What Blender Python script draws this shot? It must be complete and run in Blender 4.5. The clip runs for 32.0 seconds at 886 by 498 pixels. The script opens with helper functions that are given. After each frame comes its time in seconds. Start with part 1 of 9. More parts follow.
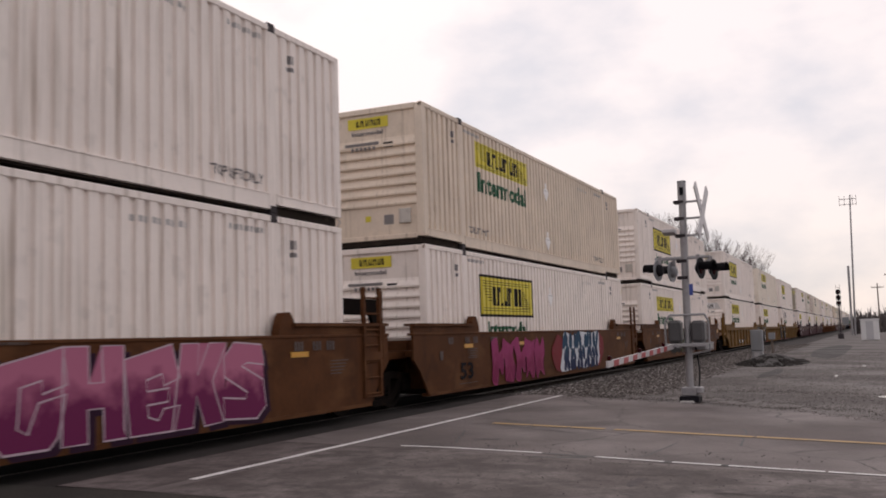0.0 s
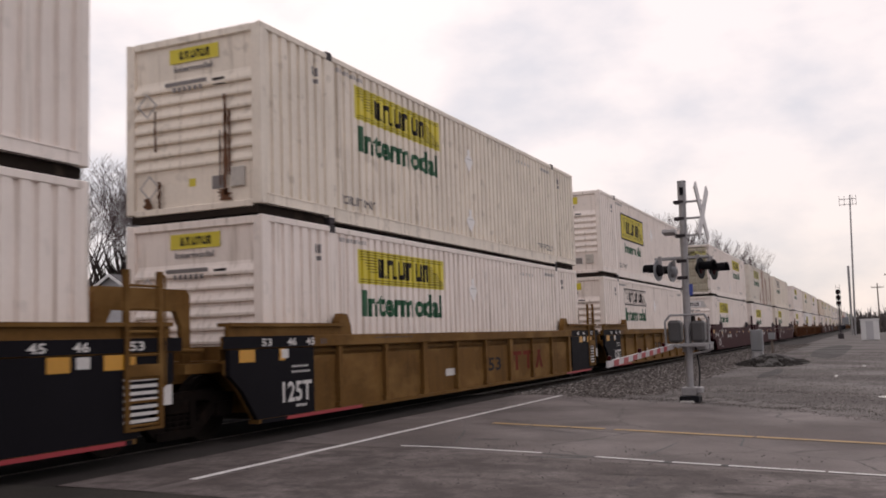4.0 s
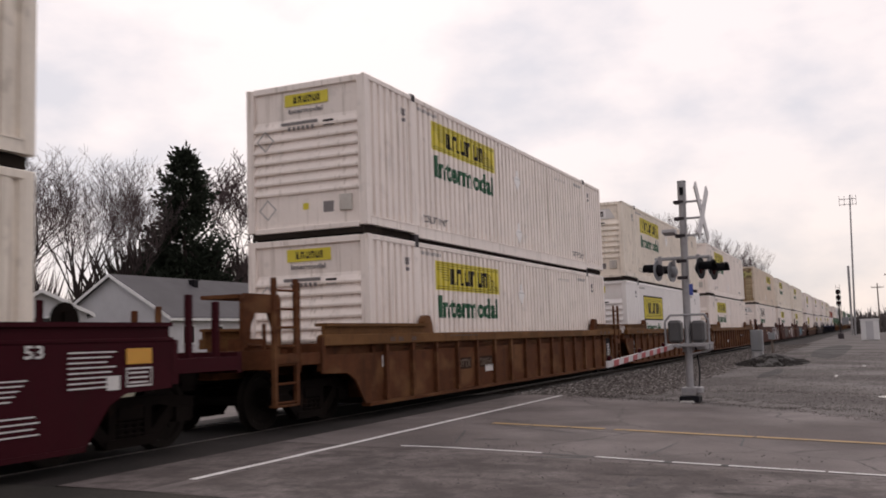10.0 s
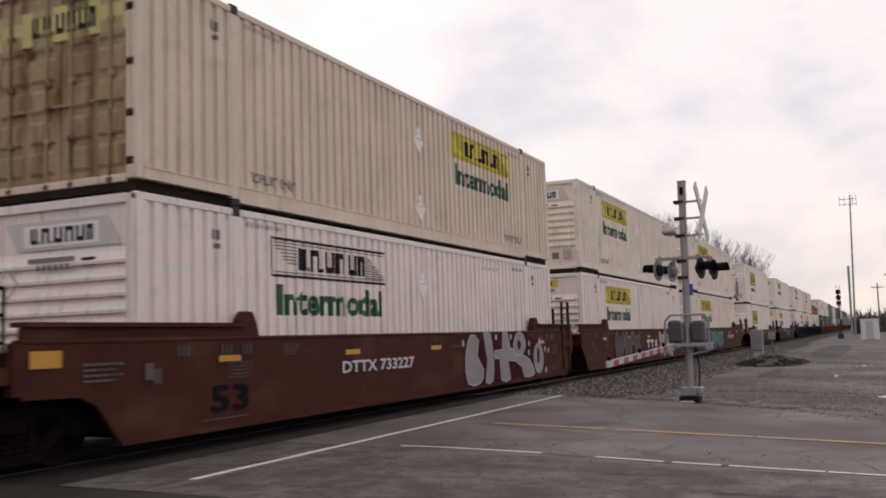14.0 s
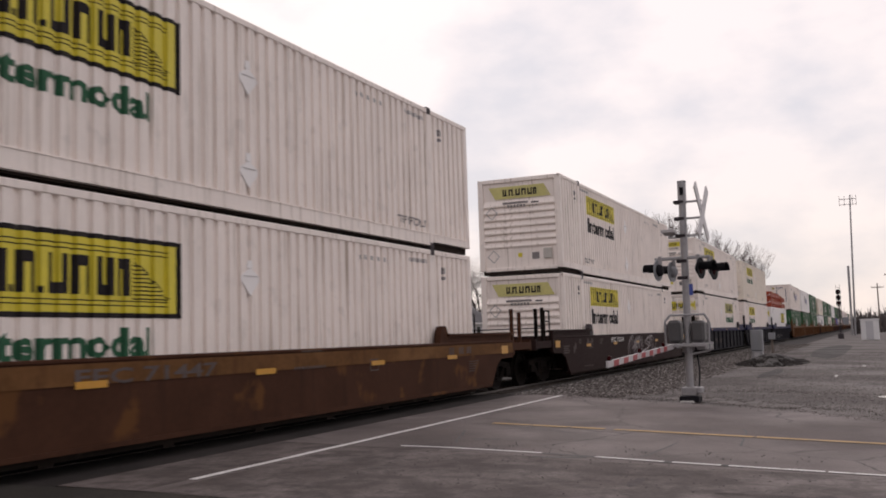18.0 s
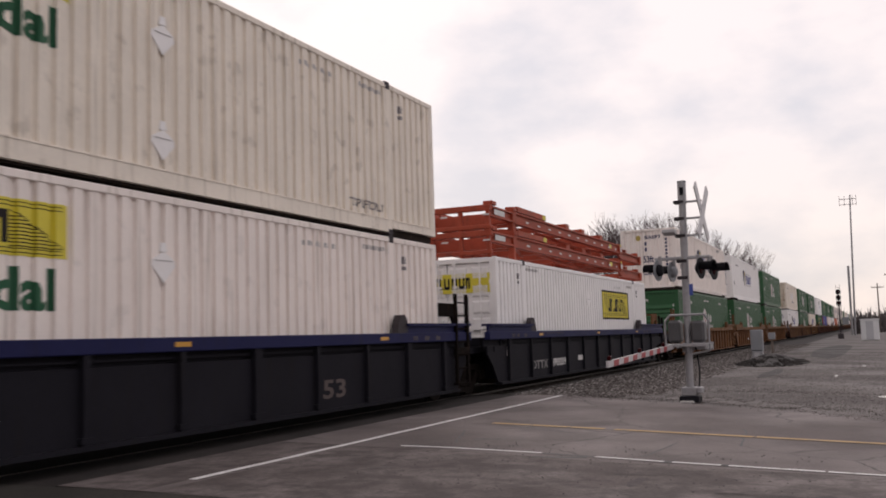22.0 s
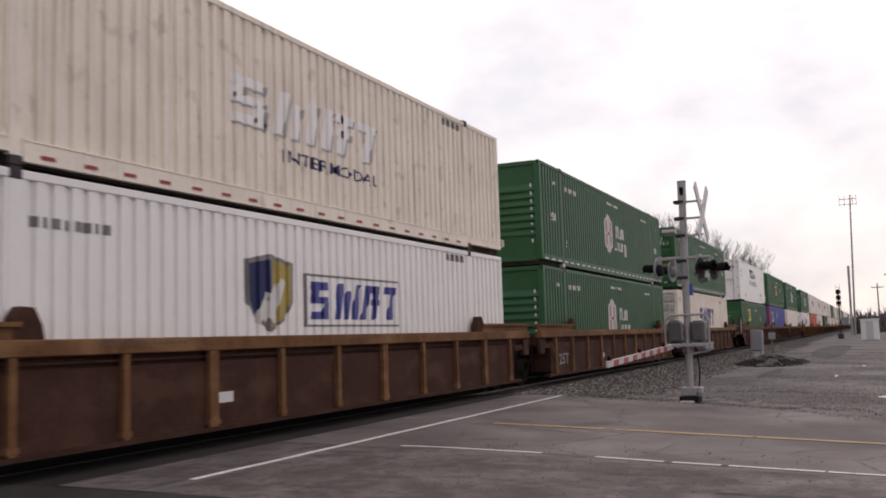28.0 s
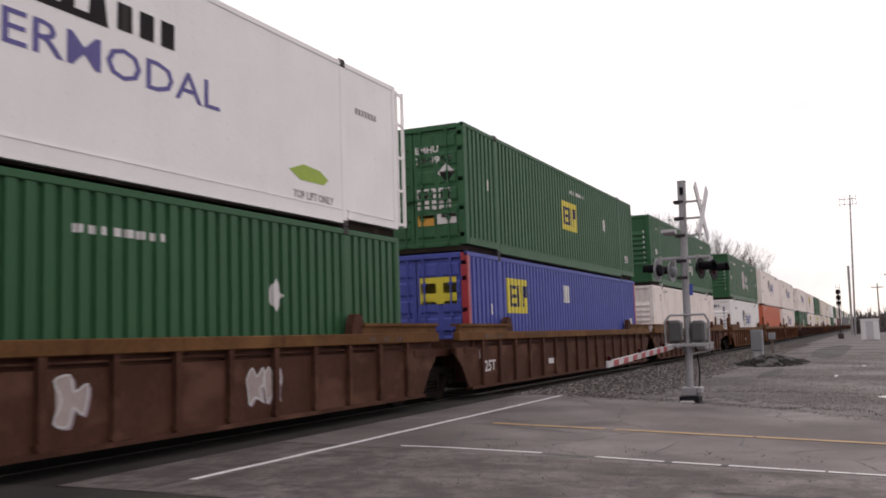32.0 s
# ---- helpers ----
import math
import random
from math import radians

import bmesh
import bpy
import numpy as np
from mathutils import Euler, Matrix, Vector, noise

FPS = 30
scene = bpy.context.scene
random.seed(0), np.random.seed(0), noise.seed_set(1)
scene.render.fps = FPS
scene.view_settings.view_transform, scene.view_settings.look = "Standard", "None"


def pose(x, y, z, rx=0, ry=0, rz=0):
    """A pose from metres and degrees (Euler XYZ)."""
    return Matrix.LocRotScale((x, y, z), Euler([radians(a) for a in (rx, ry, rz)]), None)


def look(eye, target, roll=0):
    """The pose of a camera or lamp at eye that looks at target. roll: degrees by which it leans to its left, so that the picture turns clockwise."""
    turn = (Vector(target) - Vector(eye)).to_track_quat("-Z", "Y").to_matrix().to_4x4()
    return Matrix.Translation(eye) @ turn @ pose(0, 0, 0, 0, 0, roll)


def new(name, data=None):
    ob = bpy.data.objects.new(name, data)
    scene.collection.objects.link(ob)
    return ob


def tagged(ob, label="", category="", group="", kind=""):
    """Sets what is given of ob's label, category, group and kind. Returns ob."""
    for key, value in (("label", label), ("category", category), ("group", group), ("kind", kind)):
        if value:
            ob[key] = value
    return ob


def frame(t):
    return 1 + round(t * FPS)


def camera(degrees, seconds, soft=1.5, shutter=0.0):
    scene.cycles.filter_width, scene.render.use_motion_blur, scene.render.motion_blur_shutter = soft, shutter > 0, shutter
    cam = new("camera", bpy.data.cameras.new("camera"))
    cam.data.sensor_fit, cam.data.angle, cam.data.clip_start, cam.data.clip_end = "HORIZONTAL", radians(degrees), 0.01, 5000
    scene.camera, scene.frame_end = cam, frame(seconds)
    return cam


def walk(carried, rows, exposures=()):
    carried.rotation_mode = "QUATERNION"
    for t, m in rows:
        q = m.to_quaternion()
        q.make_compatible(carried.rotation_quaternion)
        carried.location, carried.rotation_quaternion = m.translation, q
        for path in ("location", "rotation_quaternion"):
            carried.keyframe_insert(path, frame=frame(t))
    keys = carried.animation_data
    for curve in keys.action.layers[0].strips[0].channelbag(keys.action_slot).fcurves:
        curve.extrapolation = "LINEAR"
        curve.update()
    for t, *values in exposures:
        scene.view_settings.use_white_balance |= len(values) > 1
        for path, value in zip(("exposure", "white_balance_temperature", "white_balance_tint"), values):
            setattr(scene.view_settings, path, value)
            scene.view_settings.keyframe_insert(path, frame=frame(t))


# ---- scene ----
SPEED = 16.902          # metres a second, towards -x
END = 32.0
LEN, WID, HIG = 16.154, 2.591, 2.896   # a 53-foot container
LOW, UPP = 0.33, 3.256                 # the undersides of the two tiers

cam = camera(50.604, END, soft=1.8, shutter=0.11)
EYE = Vector((0.0, -9.316, 1.309))
AIM = Vector((math.cos(radians(24.318)) * math.cos(radians(5.456)),
              math.sin(radians(24.318)) * math.cos(radians(5.456)), math.sin(radians(5.456))))
VIEW = look(EYE, EYE + AIM, -1.8286)
walk(cam, [(0, VIEW), (END, VIEW)], exposures=[
    (0, 0.14, 7000, 19.5), (23.0, 0.14, 7000, 19.5), (24.0, 0.22, 6950, 19), (25.5, 0.33, 6900, 18.5), (27.0, 0.44, 6900, 18.5), (28.0, 0.30, 6950, 19),
    (29.0, 0.60, 6900, 18.5), (30.0, 0.68, 6900, 18.5), (31.0, 0.32, 6950, 19), (END, 0.50, 6900, 18.5)])



# ---------------------------------------------------------------- light
def make_world():
    w = bpy.data.worlds.new("overcast_sky")
    scene.world = w
    w.use_nodes = True
    nt = w.node_tree
    nt.nodes.clear()
    N, Lk = nt.nodes.new, nt.links.new
    out, bg = N("ShaderNodeOutputWorld"), N("ShaderNodeBackground")
    sky = N("ShaderNodeTexSky")
    sky.sky_type, sky.sun_disc = "NISHITA", False
    sky.sun_elevation, sky.sun_rotation = radians(31), radians(58)
    skys = N("ShaderNodeVectorMath")
    skys.operation = "SCALE"
    skys.inputs["Scale"].default_value = 0.10
    Lk(sky.outputs[0], skys.inputs[0])
    tc, mp, sep = N("ShaderNodeTexCoord"), N("ShaderNodeMapping"), N("ShaderNodeSeparateXYZ")
    mp.inputs["Scale"].default_value = (1.0, 1.0, 2.0)
    Lk(tc.outputs["Generated"], mp.inputs[0])
    Lk(tc.outputs["Generated"], sep.inputs[0])
    # soft banks of cloud
    n1 = N("ShaderNodeTexNoise")
    n1.inputs["Scale"].default_value, n1.inputs["Detail"].default_value, n1.inputs["Roughness"].default_value = 4.2, 6, 0.52
    Lk(mp.outputs[0], n1.inputs["Vector"])
    cr = N("ShaderNodeValToRGB")
    cr.color_ramp.elements[0].position, cr.color_ramp.elements[0].color = 0.38, (0.71, 0.765, 0.835, 1)
    cr.color_ramp.elements[1].position, cr.color_ramp.elements[1].color = 0.57, (0.985, 0.975, 0.985, 1)
    Lk(n1.outputs["Fac"], cr.inputs[0])
    # brighter overhead, as under any closed cloud cover
    up = N("ShaderNodeMapRange")
    up.inputs["From Min"].default_value, up.inputs["From Max"].default_value = 0.0, 0.9
    up.inputs["To Min"].default_value, up.inputs["To Max"].default_value = 0.86, 1.02
    Lk(sep.outputs["Z"], up.inputs["Value"])
    sc = N("ShaderNodeVectorMath")
    sc.operation = "SCALE"
    Lk(cr.outputs[0], sc.inputs[0])
    Lk(up.outputs[0], sc.inputs["Scale"])
    # the hidden sun lies beyond the train: the cloud is brighter on that side of the sky
    toward = N("ShaderNodeVectorMath")
    toward.operation = "DOT_PRODUCT"
    toward.inputs[1].default_value = (0.96, 0.18, 0.20)
    Lk(tc.outputs["Generated"], toward.inputs[0])
    side = N("ShaderNodeMapRange")
    side.inputs["From Min"].default_value, side.inputs["From Max"].default_value = -0.75, 0.75
    side.inputs["To Min"].default_value, side.inputs["To Max"].default_value = 0.74, 0.985
    Lk(toward.outputs["Value"], side.inputs["Value"])
    sc2 = N("ShaderNodeVectorMath")
    sc2.operation = "SCALE"
    Lk(sc.outputs[0], sc2.inputs[0])
    Lk(side.outputs[0], sc2.inputs["Scale"])
    # warm band low in the sky where the day is ending
    warm = N("ShaderNodeMapRange")
    warm.inputs["From Min"].default_value, warm.inputs["From Max"].default_value = 0.02, 0.20
    warm.inputs["To Min"].default_value, warm.inputs["To Max"].default_value = 0.8, 0.0
    Lk(sep.outputs["Z"], warm.inputs["Value"])
    wx = N("ShaderNodeMapRange")
    wx.inputs["From Min"].default_value, wx.inputs["From Max"].default_value = 0.75, 1.0
    Lk(sep.outputs["X"], wx.inputs["Value"])
    wm = N("ShaderNodeMath")
    wm.operation = "MULTIPLY"
    Lk(warm.outputs[0], wm.inputs[0])
    Lk(wx.outputs[0], wm.inputs[1])
    tint = N("ShaderNodeMix")
    tint.data_type, tint.blend_type = "RGBA", "MULTIPLY"
    tint.inputs["B"].default_value = (1.03, 0.985, 0.92, 1)
    Lk(wm.outputs[0], tint.inputs["Factor"])
    Lk(sc2.outputs[0], tint.inputs["A"])
    mx = N("ShaderNodeMix")
    mx.data_type = "RGBA"
    mx.inputs["Factor"].default_value = 0.92
    Lk(skys.outputs[0], mx.inputs["A"])
    Lk(tint.outputs["Result"], mx.inputs["B"])
    Lk(mx.outputs["Result"], bg.inputs[0])
    bg.inputs[1].default_value = 1.0
    Lk(bg.outputs[0], out.inputs[0])
    sun = bpy.data.lights.new("sun", "SUN")
    sun.energy, sun.angle, sun.color = 0.5, radians(25), (1.0, 0.96, 0.92)
    so = new("sun", sun)
    so.matrix_world = look((0, 0, 60), (-83, -52, 0))


make_world()


# ---------------------------------------------------------------- materials
def mat(name, base, rough=0.6, metal=0.0, var=0.10, scale=1.2, fine=14.0, streak=0.0, streak_col=(0.2, 0.1, 0.05),
        streak_at=0.56, stretch=(5.0, 5.0, 0.45), bump=0.06, spots=0.0, spot_col=(0.1, 0.08, 0.06), spot_scale=3.0, spec=0.5, zones=(), scuff=0.0, scuff_col=(0.3, 0.2, 0.12)):
    m = bpy.data.materials.new(name)
    m.use_nodes = True
    nt = m.node_tree
    N, Lk = nt.nodes.new, nt.links.new
    b = nt.nodes["Principled BSDF"]
    tc, info = N("ShaderNodeTexCoord"), N("ShaderNodeObjectInfo")
    mul, add = N("ShaderNodeMath"), N("ShaderNodeVectorMath")
    mul.operation, add.operation = "MULTIPLY", "ADD"
    mul.inputs[1].default_value = 61.0
    Lk(info.outputs["Random"], mul.inputs[0])
    Lk(tc.outputs["Object"], add.inputs[0])
    Lk(mul.outputs[0], add.inputs[1])

    def noise_at(sc, detail, mapping=None):
        n = N("ShaderNodeTexNoise")
        n.inputs["Scale"].default_value, n.inputs["Detail"].default_value = sc, detail
        if mapping:
            mp = N("ShaderNodeMapping")
            mp.inputs["Scale"].default_value = mapping
            Lk(add.outputs[0], mp.inputs[0])
            Lk(mp.outputs[0], n.inputs["Vector"])
        else:
            Lk(add.outputs[0], n.inputs["Vector"])
        return n.outputs["Fac"]

    def mix(fac, a, c, blend="MIX"):
        x = N("ShaderNodeMix")
        x.data_type, x.blend_type = "RGBA", blend
        for sock, v in (("Factor", fac), ("A", a), ("B", c)):
            if isinstance(v, (int, float)):
                x.inputs[sock].default_value = v
            elif isinstance(v, tuple):
                x.inputs[sock].default_value = (*v[:3], 1)
            else:
                Lk(v, x.inputs[sock])
        return x.outputs["Result"]

    def ramp(f, lo, hi):
        r = N("ShaderNodeMapRange")
        r.inputs["From Min"].default_value, r.inputs["From Max"].default_value = lo, hi
        Lk(f, r.inputs["Value"])
        return r.outputs[0]

    big, small = noise_at(scale, 4), noise_at(fine, 6)
    dark = tuple(c * (1 - 2.2 * var) for c in base)
    light = tuple(min(1, c * (1 + var)) for c in base)
    col = mix(ramp(big, 0.3, 0.7), dark, light)
    col = mix(0.5 * var / 0.1 if var < 0.2 else 1.0, col, mix(ramp(small, 0.25, 0.75), tuple(c * 0.86 for c in base), tuple(min(1, c * 1.1) for c in base)), "MIX") if var < 0.1 else mix(0.45, col, mix(ramp(small, 0.25, 0.75), dark, light))
    if streak:
        s = noise_at(1.0, 5, stretch)
        f = ramp(s, streak_at, streak_at + 0.16)
        g = N("ShaderNodeMath")
        g.operation = "MULTIPLY"
        Lk(f, g.inputs[0])
        g.inputs[1].default_value = streak
        if zones:           # rust only where the coating has gone: (from, to, height it reaches)
            sep, wob, total = N("ShaderNodeSeparateXYZ"), noise_at(2.2, 5), None
            Lk(tc.outputs["Object"], sep.inputs[0])
            shift = N("ShaderNodeMath")
            shift.operation = "MULTIPLY_ADD"
            shift.inputs[1].default_value = 0.5
            Lk(wob, shift.inputs[0])
            Lk(sep.outputs["X"], shift.inputs[2])
            drop = N("ShaderNodeMath")
            drop.operation = "MULTIPLY_ADD"
            drop.inputs[1].default_value = 1.2
            Lk(noise_at(1.0, 3, (4.0, 4.0, 0.2)), drop.inputs[0])
            Lk(sep.outputs["Z"], drop.inputs[2])
            for z0, z1, zh in zones:
                product = None
                for f_in, lo, hi in ((shift.outputs[0], z0 + 0.15, z0 + 0.4), (shift.outputs[0], z1 + 0.35, z1 + 0.1), (drop.outputs[0], zh + 0.7, zh + 0.5)):
                    piece = ramp(f_in, lo, hi)
                    if product is not None:
                        q = N("ShaderNodeMath")
                        q.operation = "MULTIPLY"
                        Lk(product, q.inputs[0])
                        Lk(piece, q.inputs[1])
                        piece = q.outputs[0]
                    product = piece
                if total is not None:
                    q = N("ShaderNodeMath")
                    q.operation = "MAXIMUM"
                    Lk(total, q.inputs[0])
                    Lk(product, q.inputs[1])
                    product = q.outputs[0]
                total = product
            q = N("ShaderNodeMath")
            q.operation = "MULTIPLY"
            Lk(total, q.inputs[0])
            Lk(g.outputs[0], q.inputs[1])
            g = q
        col = mix(g.outputs[0], col, streak_col)
    if spots:
        s = ramp(noise_at(spot_scale, 8), 0.60, 0.68)
        g = N("ShaderNodeMath")
        g.operation = "MULTIPLY"
        Lk(s, g.inputs[0])
        g.inputs[1].default_value = spots
        col = mix(g.outputs[0], col, spot_col)
    if scuff:               # paint rubbed pale and bare along the sides
        s = ramp(noise_at(1.0, 10, (0.9, 0.9, 1.7)), 0.52, 0.66)
        g = N("ShaderNodeMath")
        g.operation = "MULTIPLY"
        Lk(s, g.inputs[0])
        g.inputs[1].default_value = scuff
        col = mix(g.outputs[0], col, scuff_col)
    Lk(col, b.inputs["Base Color"])
    rr = N("ShaderNodeMapRange")
    rr.inputs["To Min"].default_value, rr.inputs["To Max"].default_value = max(0.05, rough - 0.12), min(1, rough + 0.14)
    Lk(small, rr.inputs["Value"])
    Lk(rr.outputs[0], b.inputs["Roughness"])
    b.inputs["Metallic"].default_value = metal
    b.inputs["Specular IOR Level"].default_value = spec
    if bump:
        bp = N("ShaderNodeBump")
        bp.inputs["Strength"].default_value, bp.inputs["Distance"].default_value = bump * 5, 0.01
        Lk(small, bp.inputs["Height"])
        Lk(bp.outputs[0], b.inputs["Normal"])
    return m


GRIME = (0.20, 0.165, 0.14)
RUST = (0.20, 0.07, 0.03)
WHITE = mat("white_paint", (0.90, 0.805, 0.75), 0.5, var=0.035, streak=0.7, streak_col=(0.46, 0.375, 0.31), stretch=(13, 13, 0.4), spots=0.25, spot_col=(0.5, 0.46, 0.43))
BRIGHT = mat("fresh_white_paint", (0.86, 0.825, 0.815), 0.4, var=0.025, streak=0.10, streak_col=(0.60, 0.57, 0.55))
CREAM = mat("aged_white_paint", (0.865, 0.775, 0.675), 0.6, var=0.06, streak=0.6, streak_col=(0.42, 0.34, 0.265), stretch=(13, 13, 0.4), spots=0.4, spot_col=(0.42, 0.36, 0.30))
BUFF = mat("weathered_buff_paint", (0.77, 0.645, 0.53), 0.62, var=0.07, streak=0.6, stretch=(12, 12, 0.4), streak_col=(0.42, 0.32, 0.24), spots=0.2, spot_col=(0.4, 0.33, 0.25))
RUSTY = mat("rust_streaked_white_paint", (0.76, 0.695, 0.62), 0.65, var=0.07, streak=0.97, streak_col=(0.25, 0.075, 0.024), streak_at=0.40, stretch=(7.0, 7.0, 0.5), spots=0.35, spot_col=(0.42, 0.30, 0.22),
            zones=((6.2, 7.3, 0.95), (8.1, 10.1, 2.9), (10.9, 12.4, 2.3), (13.3, 14.3, 1.6), (14.7, 15.9, 2.6)))
RUSTDOOR = mat("rust_stained_door_paint", (0.42, 0.32, 0.20), 0.7, var=0.14, streak=0.8, streak_col=(0.17, 0.075, 0.035), streak_at=0.50, stretch=(3, 3, 0.7), spots=0.9, spot_col=(0.065, 0.032, 0.022), spot_scale=1.25, spec=0.12)
STAINDOOR = mat("rust_stained_cream_door_paint", (0.66, 0.57, 0.46), 0.65, var=0.1, streak=0.7, streak_col=(0.30, 0.16, 0.08), streak_at=0.54, stretch=(3, 3, 0.6), spots=0.9, spot_col=(0.12, 0.058, 0.03), spot_scale=1.4)
TANDOOR = mat("dusty_tan_door_paint", (0.45, 0.40, 0.31), 0.65, var=0.12, streak=0.5, streak_col=(0.2, 0.15, 0.1), spots=0.5, spot_col=(0.2, 0.15, 0.1))
GREYDOOR = mat("grey_door_paint", (0.56, 0.52, 0.48), 0.6, var=0.1, streak=0.6, streak_col=(0.27, 0.22, 0.19), spots=0.3)
GREEN = mat("green_paint", (0.030, 0.104, 0.045), 0.45, var=0.06, streak=0.25, streak_col=(0.045, 0.11, 0.055), spots=0.1, spot_col=(0.05, 0.08, 0.05), spec=0.2)
PINE = mat("dark_green_paint", (0.034, 0.115, 0.052), 0.5, var=0.08, streak=0.3, streak_col=(0.05, 0.09, 0.05), spots=0.15, spec=0.2)
BLUE = mat("blue_paint", (0.075, 0.095, 0.36), 0.5, var=0.08, streak=0.3, streak_col=(0.06, 0.07, 0.2), spots=0.15, spot_col=(0.1, 0.08, 0.1), spec=0.2)
ORANGE = mat("orange_paint", (0.62, 0.14, 0.06), 0.5, var=0.08, streak=0.3, streak_col=(0.3, 0.09, 0.05))
REDBOX = mat("maroon_box_paint", (0.22, 0.05, 0.045), 0.5, var=0.08, streak=0.3, streak_col=(0.1, 0.04, 0.03))
RUSTRUN = mat("dark_rust_run", (0.15, 0.075, 0.045), 0.8, var=0.3, spots=0.4, spot_col=(0.2, 0.11, 0.07), spec=0.03)
RECESS = mat("grimy_underframe", (0.035, 0.027, 0.023), 0.8, var=0.2, spots=0.4, spec=0.03)
CAST = mat("dark_casting", (0.07, 0.06, 0.065), 0.55, metal=0.4, var=0.2, spec=0.03)
STEEL = mat("bare_steel", (0.42, 0.40, 0.40), 0.4, metal=0.8, var=0.1)
YELLOW = mat("yellow_sign_paint", (0.70, 0.58, 0.045), 0.5, var=0.06, streak=0.25, streak_col=(0.48, 0.40, 0.06))
FADED = mat("faded_yellow_paint", (0.62, 0.56, 0.22), 0.6, var=0.1, streak=0.4, streak_col=(0.5, 0.45, 0.3))
AMBER = mat("amber_reflector", (0.60, 0.29, 0.03), 0.35, var=0.08)
INK = mat("black_lettering", (0.030, 0.026, 0.028), 0.5, var=0.1, streak=0.3, streak_col=(0.14, 0.13, 0.12), spec=0.03)
GREENINK = mat("green_lettering", (0.030, 0.115, 0.062), 0.5, var=0.1, streak=0.35, streak_col=(0.13, 0.21, 0.15), spec=0.12)
GREYINK = mat("grey_lettering", (0.22, 0.20, 0.20), 0.6, var=0.12)
GHOST = mat("rubbed_lettering", (0.13, 0.105, 0.10), 0.7, var=0.2, spots=0.6, spot_col=(0.06, 0.04, 0.035), spec=0.05)
BAND = mat("pale_logo_band", (0.64, 0.61, 0.60), 0.6, var=0.06)
PALEINK = mat("faint_lettering", (0.46, 0.43, 0.42), 0.6, var=0.12)
WHITEINK = mat("white_lettering", (0.66, 0.635, 0.62), 0.55, var=0.08, streak=0.3, streak_col=(0.4, 0.34, 0.32))
BLUEINK = mat("blue_lettering", (0.055, 0.06, 0.26), 0.5, var=0.08)
NAVY = mat("navy_lettering", (0.03, 0.035, 0.10), 0.5, var=0.1, spec=0.12)
GOLD = mat("gold_lettering", (0.42, 0.31, 0.07), 0.5, var=0.12)
REDINK = mat("red_lettering", (0.33, 0.028, 0.035), 0.5, var=0.1)
FADEDRED = mat("rubbed_red_lettering", (0.17, 0.035, 0.022), 0.7, var=0.2, spots=0.5, spot_col=(0.10, 0.04, 0.022), spot_scale=6, spec=0.05)
PURPLE = mat("purple_lettering", (0.095, 0.075, 0.28), 0.5, var=0.08)
LIME = mat("lime_lettering", (0.30, 0.42, 0.03), 0.5, var=0.1)

